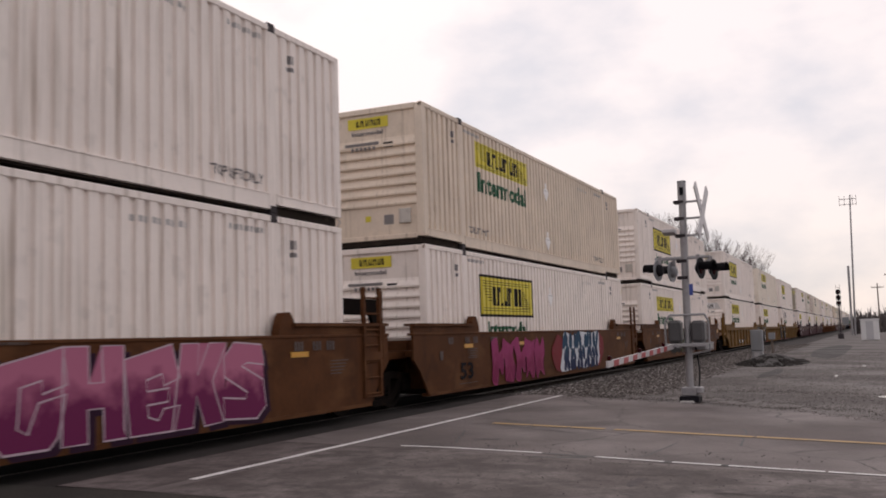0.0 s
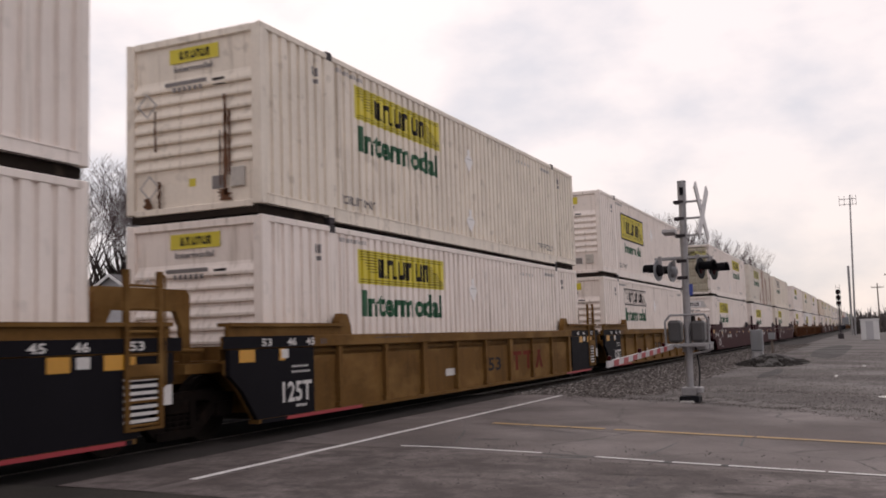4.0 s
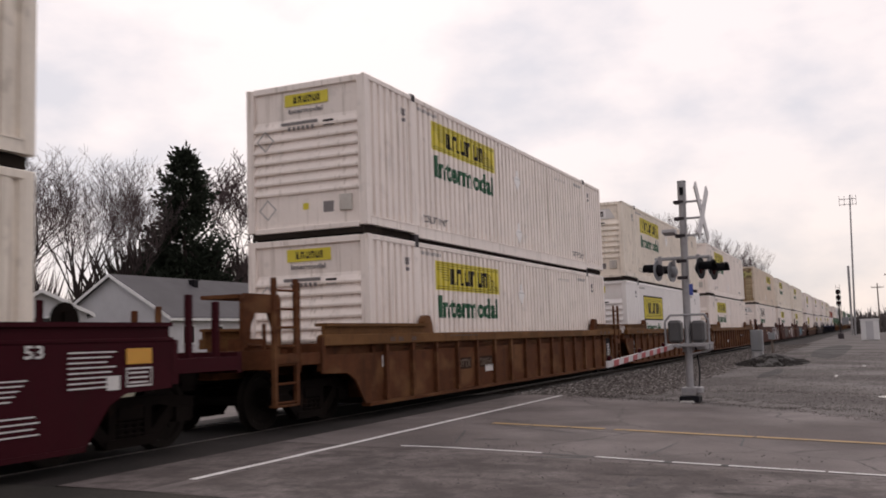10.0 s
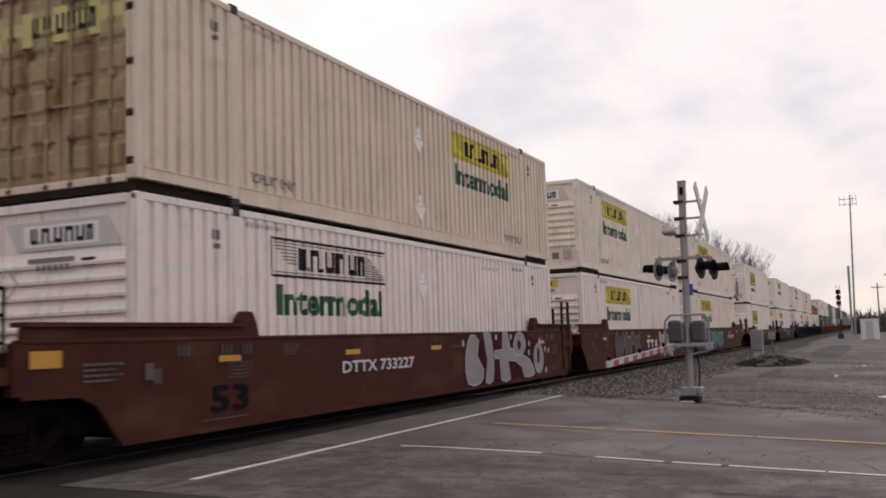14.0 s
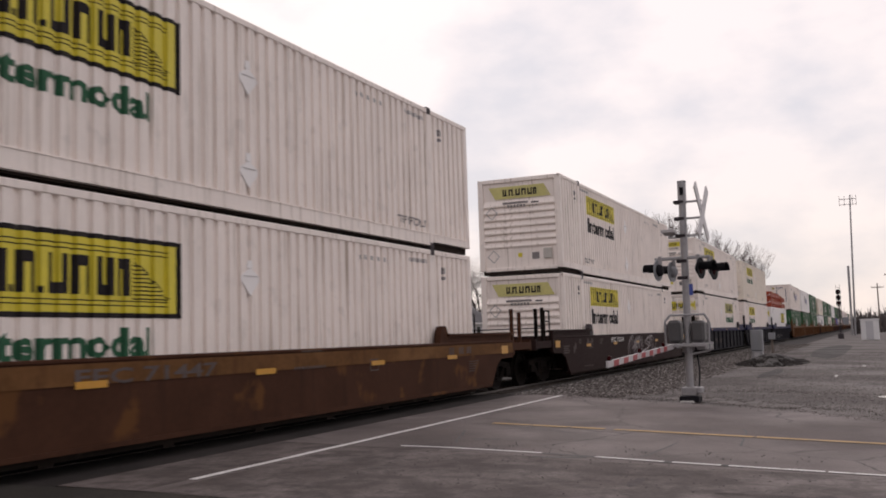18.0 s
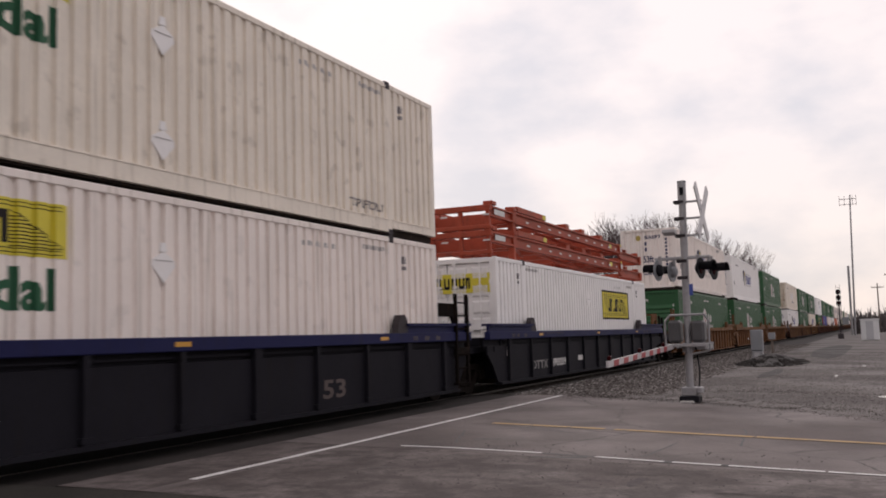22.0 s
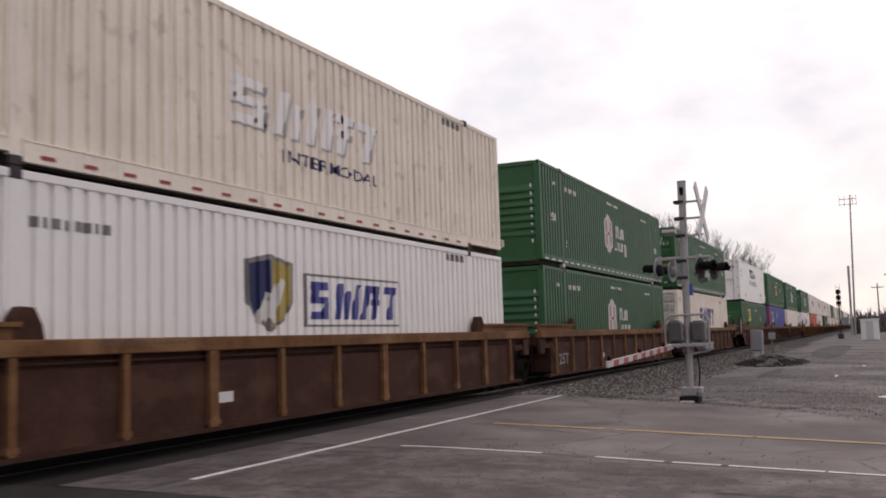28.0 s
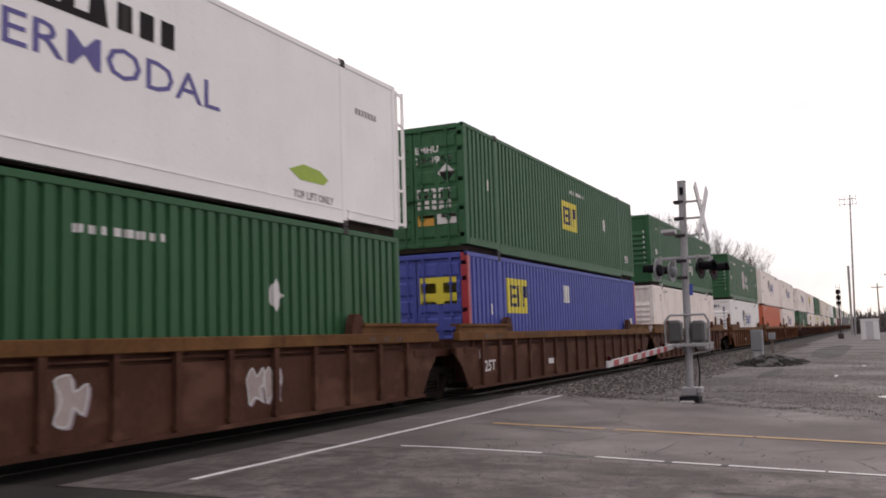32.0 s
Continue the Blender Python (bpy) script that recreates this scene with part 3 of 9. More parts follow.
def drape(bm, smooth=False):
    """Lays flat shapes drawn at y = 0 onto the corrugated side."""
    us = [v.co.x for v in bm.verts]
    lo, hi = min(us), max(us)
    if not smooth:
        for u in BEND_U:
            if lo < u < hi:
                bmesh.ops.bisect_plane(bm, geom=bm.verts[:] + bm.edges[:] + bm.faces[:], plane_co=(u, 0, 0), plane_no=(1, 0, 0))
    for v in bm.verts:
        d = 0.0 if smooth else float(np.interp(v.co.x, BEND_U, BEND_D))
        v.co.y += -WID / 2 + 0.012 + d - 0.005


def nose_panel(bm):
    """The closed front: a smooth head, seven pressed ribs, a smooth foot."""
    x0 = 0.05
    zs = [(0.14, 0.0), (0.80, 0.0)]
    for i in range(7):
        z = 0.80 + i * 0.205
        zs += [(z + 0.006, -0.042), (z + 0.045, -0.046), (z + 0.15, 0.004), (z + 0.204, 0.020)]
    zs += [(HIG - 0.12, 0.0)]
    y0, y1 = -WID / 2 + 0.16, WID / 2 - 0.16
    row = [(bm.verts.new((x0 + d, y0, z)), bm.verts.new((x0 + d, y1, z))) for z, d in zs]
    for a, c in zip(row, row[1:]):
        bm.faces.new((a[0], a[1], c[1], c[0]))


def upright_nose_panel(bm):
    x0, y0 = 0.03, -WID / 2 + 0.16
    n = 9
    p = (WID - 0.32) / n
    ys = [(y0, 0.0)]
    for i in range(n):
        s = y0 + i * p
        ys += [(s + 0.35 * p, 0.0), (s + 0.48 * p, 0.04), (s + 0.75 * p, 0.04), (s + 0.88 * p, 0.0)]
    ys.append((-y0, 0.0))
    row = [(bm.verts.new((x0 + d, y, 0.14)), bm.verts.new((x0 + d, y, HIG - 0.12))) for y, d in ys]
    for a, c in zip(row, row[1:]):
        bm.faces.new((a[0], c[0], c[1], a[1]))


def door_leaf(bm):
    """A leaf with pressed panels in one skin, its hinge edge at y = -WID/2 + .13."""
    y0, y1, z0, z1 = -WID / 2 + 0.13, -0.012, 0.16, HIG - 0.14
    mid = (y0 + y1) / 2
    ys = [y0, y0 + 0.07, mid - 0.05, mid + 0.05, y1 - 0.07, y1]
    zs = [z0] + [0.30 + 0.41 * i + d for i in range(6) for d in (0.0, 0.33)] + [z1]
    grid = [[bm.verts.new((0.06, y, z)) for z in zs] for y in ys]
    for i in range(5):
        for j in range(len(zs) - 1):
            q = [grid[i][j], grid[i + 1][j], grid[i + 1][j + 1], grid[i][j + 1]]
            if i in (1, 3) and j % 2:
                a, c, lo, hi = ys[i] + 0.04, ys[i + 1] - 0.04, zs[j] + 0.05, zs[j + 1] - 0.05
                r = [bm.verts.new((0.030, y, z)) for y, z in ((a, lo), (c, lo), (c, hi), (a, hi))]
                for k in range(4):
                    bm.faces.new((q[k], q[(k + 1) % 4], r[(k + 1) % 4], r[k]))
                bm.faces.new(r)
            else:
                bm.faces.new(q)
    back = [bm.verts.new((0.10, y, z)) for y, z in ((y0, z0), (y1, z0), (y1, z1), (y0, z1))]
    bm.faces.new(back)
    n = len(zs)
    bm.faces.new([grid[i][0] for i in range(6)] + [back[1], back[0]])
    bm.faces.new([grid[i][n - 1] for i in range(6)] + [back[2], back[3]])
    bm.faces.new(grid[0] + [back[3], back[0]])
    bm.faces.new(grid[5] + [back[2], back[1]])


def smooth_door_leaf(bm):
    y0, y1 = -WID / 2 + 0.13, -0.012
    box(bm, 0.04, 0.10, y0, y1, 0.16, HIG - 0.14)
    soften(bm, 0.01)


def lock_rods(bm):
    y0, y1 = -WID / 2 + 0.13, -0.012
    for y in (y0 + 0.30, y1 - 0.20):
        rod(bm, (0.012, y, 0.10), (0.012, y, HIG - 0.08), 0.019, 8)
        for z in (0.14, 0.75, 1.5, 2.2, HIG - 0.12):
            box(bm, 0.0, 0.06, y - 0.05, y + 0.05, z - 0.03, z + 0.03)
        box(bm, -0.01, 0.02, y - 0.02, y + 0.30, 1.16, 1.19)
    for z in (0.35, 0.95, 1.6, 2.3, 2.65):
        box(bm, 0.0, 0.06, y0 - 0.09, y0 + 0.06, z - 0.05, z + 0.05)


def corner_post(bm):
    box(bm, 0.0, 0.15, -WID / 2, -WID / 2 + 0.17, 0.13, HIG - 0.02)
    soften(bm, 0.012)


def lift_post(bm):
    box(bm, POST - 0.085, POST + 0.085, -WID / 2 + 0.004, -WID / 2 + 0.08, 0.05, HIG - 0.05)
    soften(bm, 0.008)


def casting_top(bm):
    box(bm, POST - 0.09, POST + 0.09, -WID / 2 - 0.006, -WID / 2 + 0.16, HIG - 0.115, HIG + 0.03)
    soften(bm, 0.014)


def casting_low(bm):
    box(bm, POST - 0.09, POST + 0.09, -WID / 2 - 0.006, -WID / 2 + 0.16, 0.0, 0.115)
    soften(bm, 0.014)


def top_rail(bm):
    box(bm, 0.0, LEN, -WID / 2, -WID / 2 + 0.09, HIG - 0.105, HIG - 0.004)
    soften(bm, 0.012)


def low_rail(bm):
    for a, c, lo in ((POST + 0.09, LEN - POST - 0.09, 0.055), (0.15, POST - 0.085, 0.135), (LEN - POST + 0.085, LEN - 0.15, 0.135)):
        box(bm, a, c, -WID / 2, -WID / 2 + 0.07, lo, 0.300)
        box(bm, a, c, -WID / 2 - 0.009, -WID / 2 + 0.02, 0.278, 0.296)
        box(bm, a, c, -WID / 2 - 0.009, -WID / 2 + 0.02, lo, lo + 0.03)


def under_rail(bm):
    box(bm, 0.03, POST - 0.1, -WID / 2 + 0.10, WID / 2 - 0.10, 0.0, 0.134)
    box(bm, LEN - POST + 0.1, LEN - 0.03, -WID / 2 + 0.10, WID / 2 - 0.10, 0.0, 0.134)
    box(bm, POST + 0.1, LEN - POST - 0.1, -WID / 2 + 0.07, WID / 2 - 0.07, 0.02, 0.134)


def roof(bm):
    n = 60
    y0, y1 = -WID / 2 + 0.09, WID / 2 - 0.09
    rows = []
    for i in range(n + 1):
        u = 0.06 + (LEN - 0.12) * i / n
        z = HIG - 0.03 - (0.02 if i % 2 else 0.0)
        rows.append([bm.verts.new((u, y, z)) for y in (y0, y1)])
    for a, c in zip(rows, rows[1:]):
        bm.faces.new((a[0], c[0], c[1], a[1]))


def header(bm):
    box(bm, 0.0, 0.14, -WID / 2 + 0.17, WID / 2 - 0.17, HIG - 0.13, HIG - 0.012)
    soften(bm, 0.01)


def sill(bm):
    box(bm, 0.0, 0.14, -WID / 2 + 0.17, WID / 2 - 0.17, 0.10, 0.20)
    soften(bm, 0.01)


# ---- what is painted on them; drawn as plain shapes in their colours
def block_marks(bm, u0, u1, w0, w1, thin=0.30):
    """A short name as plain notched blocks, open at the foot or the head by turns."""
    k, h, t = (u1 - u0) / 14.6, w1 - w0, 0.62
    for s, n, joint in ((0.0, 1.6, 0.0), (2.6, 1.9, 0.72), (5.6, 2.0, 0.0), (8.2, 2.0, 0.72), (10.8, 2.0, 0.0), (13.2, 1.5, 0.72)):
        a, c = u0 + s * k, u0 + (s + n) * k
        quad(bm, a, a + t * k, w0, w1)
        quad(bm, c - t * k, c, w0, w1)
        quad(bm, a + t * k, c - t * k, w0 + joint * h, w0 + (joint + 0.28) * h)
    for s in (1.8, 4.75):
        quad(bm, u0 + s * k, u0 + (s + 0.4) * k, w0, w0 + 0.17 * h)


def emblem(bm, u0, u1, w0, w1):
    """Rules round the edge, speed lines, blocks and a stepped ramp."""
    h, n = w1 - w0, u1 - u0
    for z in (0.05, 0.12):
        quad(bm, u0 + 0.03 * n, u1 - 0.03 * n, w0 + z * h, w0 + (z + 0.018) * h)
        quad(bm, u0 + 0.03 * n, u1 - 0.03 * n, w1 - (z + 0.018) * h, w1 - z * h)
    for i in range(6):
        s = u0 + (0.03 + 0.018 * i) * n
        quad(bm, s, u0 + 0.19 * n, w1 - (0.22 + 0.085 * i) * h, w1 - (0.20 + 0.085 * i) * h)
    block_marks(bm, u0 + 0.20 * n, u0 + 0.77 * n, w0 + 0.21 * h, w0 + 0.79 * h)
    for i in range(9):
        z = w0 + (0.16 + 0.065 * i) * h
        quad(bm, u0 + 0.785 * n, u0 + (0.97 - 0.018 * i) * n, z, z + 0.022 * h)
    stroke(bm, [(u0 + 0.79 * n, w0 + 0.80 * h), (u0 + 0.87 * n, w0 + 0.55 * h), (u0 + 0.975 * n, w0 + 0.18 * h)], 0.022 * h, -0.001)


def outline_rules(bm, u0, u1, w0, w1, t):
    quad(bm, u0, u1, w0, w0 + t)
    quad(bm, u0, u1, w1 - t, w1)
    quad(bm, u0, u0 + t, w0 + t, w1 - t)
    quad(bm, u1 - t, u1, w0 + t, w1 - t)


def bars(bm, u0, u1, w0, w1, n, fill=0.62, slant=0.0):
    p = (u1 - u0) / n
    for i in range(n):
        quad(bm, u0 + i * p, u0 + (i + fill) * p, w0, w1, slant)


def five_marks(bm, u0, u1, w0, w1):
    """A slanted five-stroke mark."""
    k, h = (u1 - u0) / 10.6, w1 - w0
    for a, c, lo, hi in ((0, 2.2, 0.78, 1), (0, 0.9, 0.5, 0.8), (0, 2.2, 0.42, 0.6), (1.4, 2.2, 0.1, 0.45), (0, 2.2, 0, 0.2),
                         (2.8, 3.5, 0, 1), (3.9, 4.5, 0, 0.8), (5.0, 5.7, 0, 1), (6.2, 7.0, 0, 1),
                         (7.5, 8.2, 0, 1), (7.5, 9.0, 0.78, 1.0), (7.5, 8.8, 0.42, 0.6), (9.4, 11.2, 0.78, 1), (9.9, 10.6, 0, 0.8)):
        quad(bm, u0 + a * k, u0 + c * k, w0 + lo * h, w0 + hi * h, 0.28)


def hexagon(u, w, rx, ry):
    return [(u, w + ry), (u - rx, w + 0.55 * ry), (u - rx, w - 0.55 * ry), (u, w - ry), (u + rx, w - 0.55 * ry), (u + rx, w + 0.55 * ry)]


def decal(parent, name, key, draw, material, smooth=False, label=""):
    def make(bm):
        draw(bm)
        drape(bm, smooth)
    ob = part(name, ("decal", key, smooth), make, material, parent, label=label)
    return ob


def lift(bm, d):
    for v in bm.verts:
        v.co.y -= d


def raised(draw, d):
    def make(bm):
        draw(bm)
        lift(bm, d)
    return make


def yellow_logo(e, style, u0, smooth, word=GREENINK, drop=0.0):
    """The yellow panel (y), the bordered one (b), the one worn to white (w), with the word under it."""
    u1 = u0 + 3.65
    if style == "b":
        a, c = 1.45, 2.42
        decal(e, "sign_border", ("sb", u0), lambda bm: quad(bm, u0, u1 + 0.05, a, c), INK)
        decal(e, "sign_panel", ("sp", u0), raised(lambda bm: quad(bm, u0 + 0.06, u1 - 0.01, a + 0.06, c - 0.06), 0.002), YELLOW, label="yellow logo panel")
        decal(e, "sign_emblem", ("se", u0), raised(lambda bm: emblem(bm, u0 + 0.1, u1 - 0.1, a + 0.1, c - 0.1), 0.004), INK)
        decal(e, "lettering", ("it", u0, style), lambda bm: flat_text(bm, "Intermodal", u0 + 0.45, u1 - 0.5, 0.98, 1.34), word) if u0 < 5 else None
        return
    a, c = 1.98 - drop, 2.58 - drop
    if style in "yf":
        decal(e, "sign_panel", ("yp", u0, drop), lambda bm: quad(bm, u0, u1, a, c), YELLOW if style == "y" else FADED, label="yellow logo panel")
    else:
        decal(e, "sign_border", ("wr", u0, drop), lambda bm: outline_rules(bm, u0, u1, a, c, 0.03), INK)
    decal(e, "sign_emblem", ("ye", u0, drop), raised(lambda bm: emblem(bm, u0, u1, a, c), 0.002), INK)
    decal(e, "lettering", ("yt", u0, drop), lambda bm: flat_text(bm, "Intermodal", u0 + 0.18, u1 - 0.20, 1.40 - drop, 1.87 - drop), word, label="painted word")


def small_marks(e, ink, seed, smooth=False):
    """Notices and numbers too small to read, and the lift notice."""
    def top_line(bm):
        bars(bm, 2.25, 3.15, 2.66, 2.73, 11)
        bars(bm, 13.1, 14.0, 2.60, 2.68, 11)
        bars(bm, 11.2, 12.3, 2.52, 2.60, 9)
    decal(e, "small_notice", ("tl", smooth), top_line, PALEINK if ink is not WHITEINK else ink, smooth)["kind"] = "stuff"

    def ends(bm):
        for u in (1.45, 14.6):
            bars(bm, u, u + 0.20, 2.42, 2.56, 3)
            quad(bm, u + 0.04, u + 0.18, 2.30, 2.37)
    decal(e, "small_notice", ("en", smooth), ends, GREYINK if ink is not WHITEINK else ink, smooth)["kind"] = "stuff"
    if ink is not WHITEINK:
        for u in (2.35, 12.75):
            decal(e, "lift_notice", ("tn", u, smooth), lambda bm: flat_text(bm, "TOP LIFT ONLY", u, u + 1.18, 0.40, 0.55), GREYINK, smooth, "stencilled lift notice")


def placard_holder(e):
    """Pointed sheet-metal frames with a clip on top."""
    for w in (2.02, 0.65):
        def plate(bm):
            u, y = 7.98, -WID / 2 + 0.012
            prism(bm, [(u, w - 0.24), (u + 0.22, w - 0.02), (u + 0.20, w + 0.05), (u, w + 0.16), (u - 0.20, w + 0.05), (u - 0.22, w - 0.02)], y - 0.014, y)
            prism(bm, [(u - 0.07, w + 0.155), (u + 0.07, w + 0.155), (u + 0.05, w + 0.27), (u - 0.05, w + 0.27)], y - 0.010, y)
        h = part("placard_holder", ("ph", w), plate, BRIGHT, e)
        part("clip", ("pc", w), lambda bm: box(bm, 7.82, 8.14, -WID / 2 - 0.008, -WID / 2 - 0.003, w + 0.035, w + 0.048), PALEINK, h)


def nose_marks(e, style, material):
    def on_nose(draw):
        def make(bm):
            draw(bm)
            for v in bm.verts:
                u, w = v.co.x, v.co.z
                v.co = ((0.045 if w < 0.8 or w > 2.25 else -0.004) + v.co.y, -u, w)
        return make
    if style in ("y", "b"):
        part("nose_sign", "ns_y", on_nose(lambda bm: quad(bm, -0.45, 0.50, 2.47, 2.70)), YELLOW, e, label="small yellow logo panel")
        part("nose_emblem", "ne_y", on_nose(raised(lambda bm: block_marks(bm, -0.25, 0.32, 2.52, 2.65), 0.003)), INK, e)
        part("nose_lettering", "nt_y", on_nose(lambda bm: flat_text(bm, "Intermodal", -0.36, 0.38, 2.33, 2.42)), GREYINK, e)
    elif style in ("w", "f"):
        part("nose_sign", "ns_w", on_nose(lambda bm: poly(bm, [(-0.75, 2.27), (1.0, 2.27), (0.80, 2.64), (-0.95, 2.64)])), FADED if style == "f" else BAND, e, label="wide logo band")
        part("nose_sign", "ns_v", on_nose(raised(lambda bm: quad(bm, -0.62, 0.66, 2.31, 2.59), 0.004)), FADED if style == "f" else BRIGHT, e)
        part("nose_emblem", "ne_w", on_nose(raised(lambda bm: (block_marks(bm, -0.50, 0.56, 2.35, 2.55, 0.36)), 0.008)), INK, e)

    def plates(bm):
        quad(bm, 0.36, 0.58, 0.42, 0.62)
        quad(bm, -0.5, 0.30, 2.10, 2.16)
        bars(bm, -0.35, 0.25, 2.00, 2.07, 6)
    part("nose_notice", "npl", on_nose(plates), GREYINK, e)["kind"] = "stuff"

    part("connector_box", "cbx", lambda bm: (box(bm, 0.0, 0.05, -0.98, -0.72, 0.42, 0.72), soften(bm, 0.01)), GREYDOOR, e)
    part("lamp_socket", "cbx2", lambda bm: box(bm, 0.01, 0.05, -0.62, -0.40, 2.03, 2.13), INK, e)
    for c in (0.55, 1.85):
        part("placard", ("dia", c), on_nose(lambda bm: [poly(bm, [(-0.86 + x0 * 0.2, c + y0 * 0.2), (-0.86 + x1 * 0.2, c + y1 * 0.2), (-0.86 + x1 * 0.165, c + y1 * 0.165), (-0.86 + x0 * 0.165, c + y0 * 0.165)])
                                                              for x0, y0, x1, y1 in ((0, -1, 1, 0), (1, 0, 0, 1), (0, 1, -1, 0), (-1, 0, 0, -1))]), PALEINK if material is not GREEN else WHITEINK, e)
    part("sticker", "stk", on_nose(lambda bm: quad(bm, -0.08, 0.05, 0.50, 0.62)), YELLOW, e)


def nose_rust(e):
    """Rust that has run down the front from a leaking joint."""
    rng = random.Random(7)
    for c, w, lo, hi in ((0.64, 0.055, 0.30, 1.85), (0.72, 0.03, 0.6, 1.6), (0.55, 0.02, 0.45, 1.3), (0.62, 0.16, 0.22, 0.40), (-0.70, 0.03, 1.1, 1.75), (-0.62, 0.05, 0.2, 0.62), (-0.85, 0.10, 0.2, 0.38)):
        def run(bm):
            n = 12
            l = [(c - w * rng.uniform(0.3, 1.0), lo + (hi - lo) * i / n) for i in range(n + 1)]
            r = [(c + w * rng.uniform(0.3, 1.0), lo + (hi - lo) * i / n) for i in range(n + 1)]
            for i in range(n):
                bm.faces.new([bm.verts.new((-0.004, -u, z)) for u, z in (l[i], r[i], r[i + 1], l[i + 1])])
        part("rust_run", ("rust", c), run, RUSTRUN, e, label="dark rust run")


FLIP = pose(LEN, 0, 0, 0, 0, 180)
BODY = {"white": (WHITE, "white"), "bright": (BRIGHT, "bright white"), "cream": (CREAM, "grimy off-white"), "buff": (BUFF, "weathered buff"),
        "rusty": (RUSTY, "rust-streaked white"), "green": (GREEN, "green"), "pine": (PINE, "dark green"), "blue": (BLUE, "blue"),
        "orange": (ORANGE, "orange"), "red": (REDBOX, "maroon"), "plate": (BRIGHT, "smooth white")}
DOORS = {"door": None, "rustdoor": RUSTDOOR, "tandoor": TANDOOR, "greydoor": GREYDOOR, "staindoor": STAINDOOR}
LOGOWORD = {"y": "yellow logo", "b": "bordered yellow logo", "w": "faded logo", "f": "faded yellow logo", "hub": "white hexagon emblem",
            "swift": "shield emblem", "swift3": "raised pale emblem", "swift2": "blue slanted emblem", "prime": "black and purple lettering", "emp": "yellow square emblem",
            "empb": "yellow square emblem", "": "plain corrugated sides"}


def container(x, z, tone, logo, front, seed, upper, far=False):
    """tone: BODY key; logo: what is painted on the side; front: nose / nosev or one of DOORS."""
    paint, word = BODY[tone]
    smooth = tone == "plate"
    fw = "doors leading" if front in DOORS else "ribbed front"
    place = "on another" if upper else "in well car"
    e = thing("container", pose(x, 0, z), f"{word} container with {LOGOWORD[logo]}, {fw}, {place}", "container", "containers on the train")
    shape, key = (smooth_panel, "smooth_panel") if smooth else (side_panel, "side_panel")
    for m in (None,) if far else (None, FLIP):
        part("side_panel", key, shape, paint, e, m)
        part("top_rail", "top_rail", top_rail, paint, e, m)
        part("bottom_rail", "low_rail", low_rail, paint, e, m)
        for k in (0, 1):
            part("corner_post", "corner_post" + "ab"[k], corner_post if not k else mirrored(corner_post), SIGNRED if logo == "empb" else paint, e, m)
            if far:
                continue
            part("lifting_post", "lift_post" + "ab"[k], lift_post if not k else mirrored(lift_post), paint, e, m)
            dark = WHITEINK if logo == "hub" else CAST
            part("corner_casting", "casting_top" + "ab"[k], casting_top if not k else mirrored(casting_top), CAST, e, m)
            part("corner_casting", "casting_low" + "ab"[k], casting_low if not k else mirrored(casting_low), dark, e, m)
    part("roof", "roof", roof, paint, e)
    part("underframe", "under_rail", under_rail, RECESS, e)
    # front and rear ends
    for i, m in enumerate((None,) if far else (None, FLIP)):
        kind = front if i == 0 else ("nose" if front in DOORS else "door")
        part("end_header", "header", header, paint, e, m)
        part("end_sill", "sill", sill, paint, e, m)
        if kind in DOORS:
            dm = DOORS[kind] or paint
            leaf, lk = (smooth_door_leaf, "smooth_leaf") if smooth else (door_leaf, "door_leaf")
            for k in (0, 1):
                d = part("door", lk + "ab"[k], leaf if not k else mirrored(leaf), dm, e, m)
                part("locking_gear", "lock_rods" + "ab"[k], lock_rods if not k else mirrored(lock_rods), STEEL if smooth else dm, d)
        else:
            part("nose_panel", "nosev" if kind == "nosev" else "nose", upright_nose_panel if kind == "nosev" else nose_panel, paint, e, m)
    side_marks(e, tone, logo, front, seed, smooth, upper)
    return e


def mirrored(make):
    def flip(bm):
        make(bm)
        for v in bm.verts:
            v.co.y = -v.co.y
    return flip


def door_face(draw):
    """Shapes drawn in (u, w) onto the leading end, u towards the near side."""
    def make(bm):
        draw(bm)
        for v in bm.verts:
            v.co = (0.030 + v.co.y, -v.co.x, v.co.z)
    return make


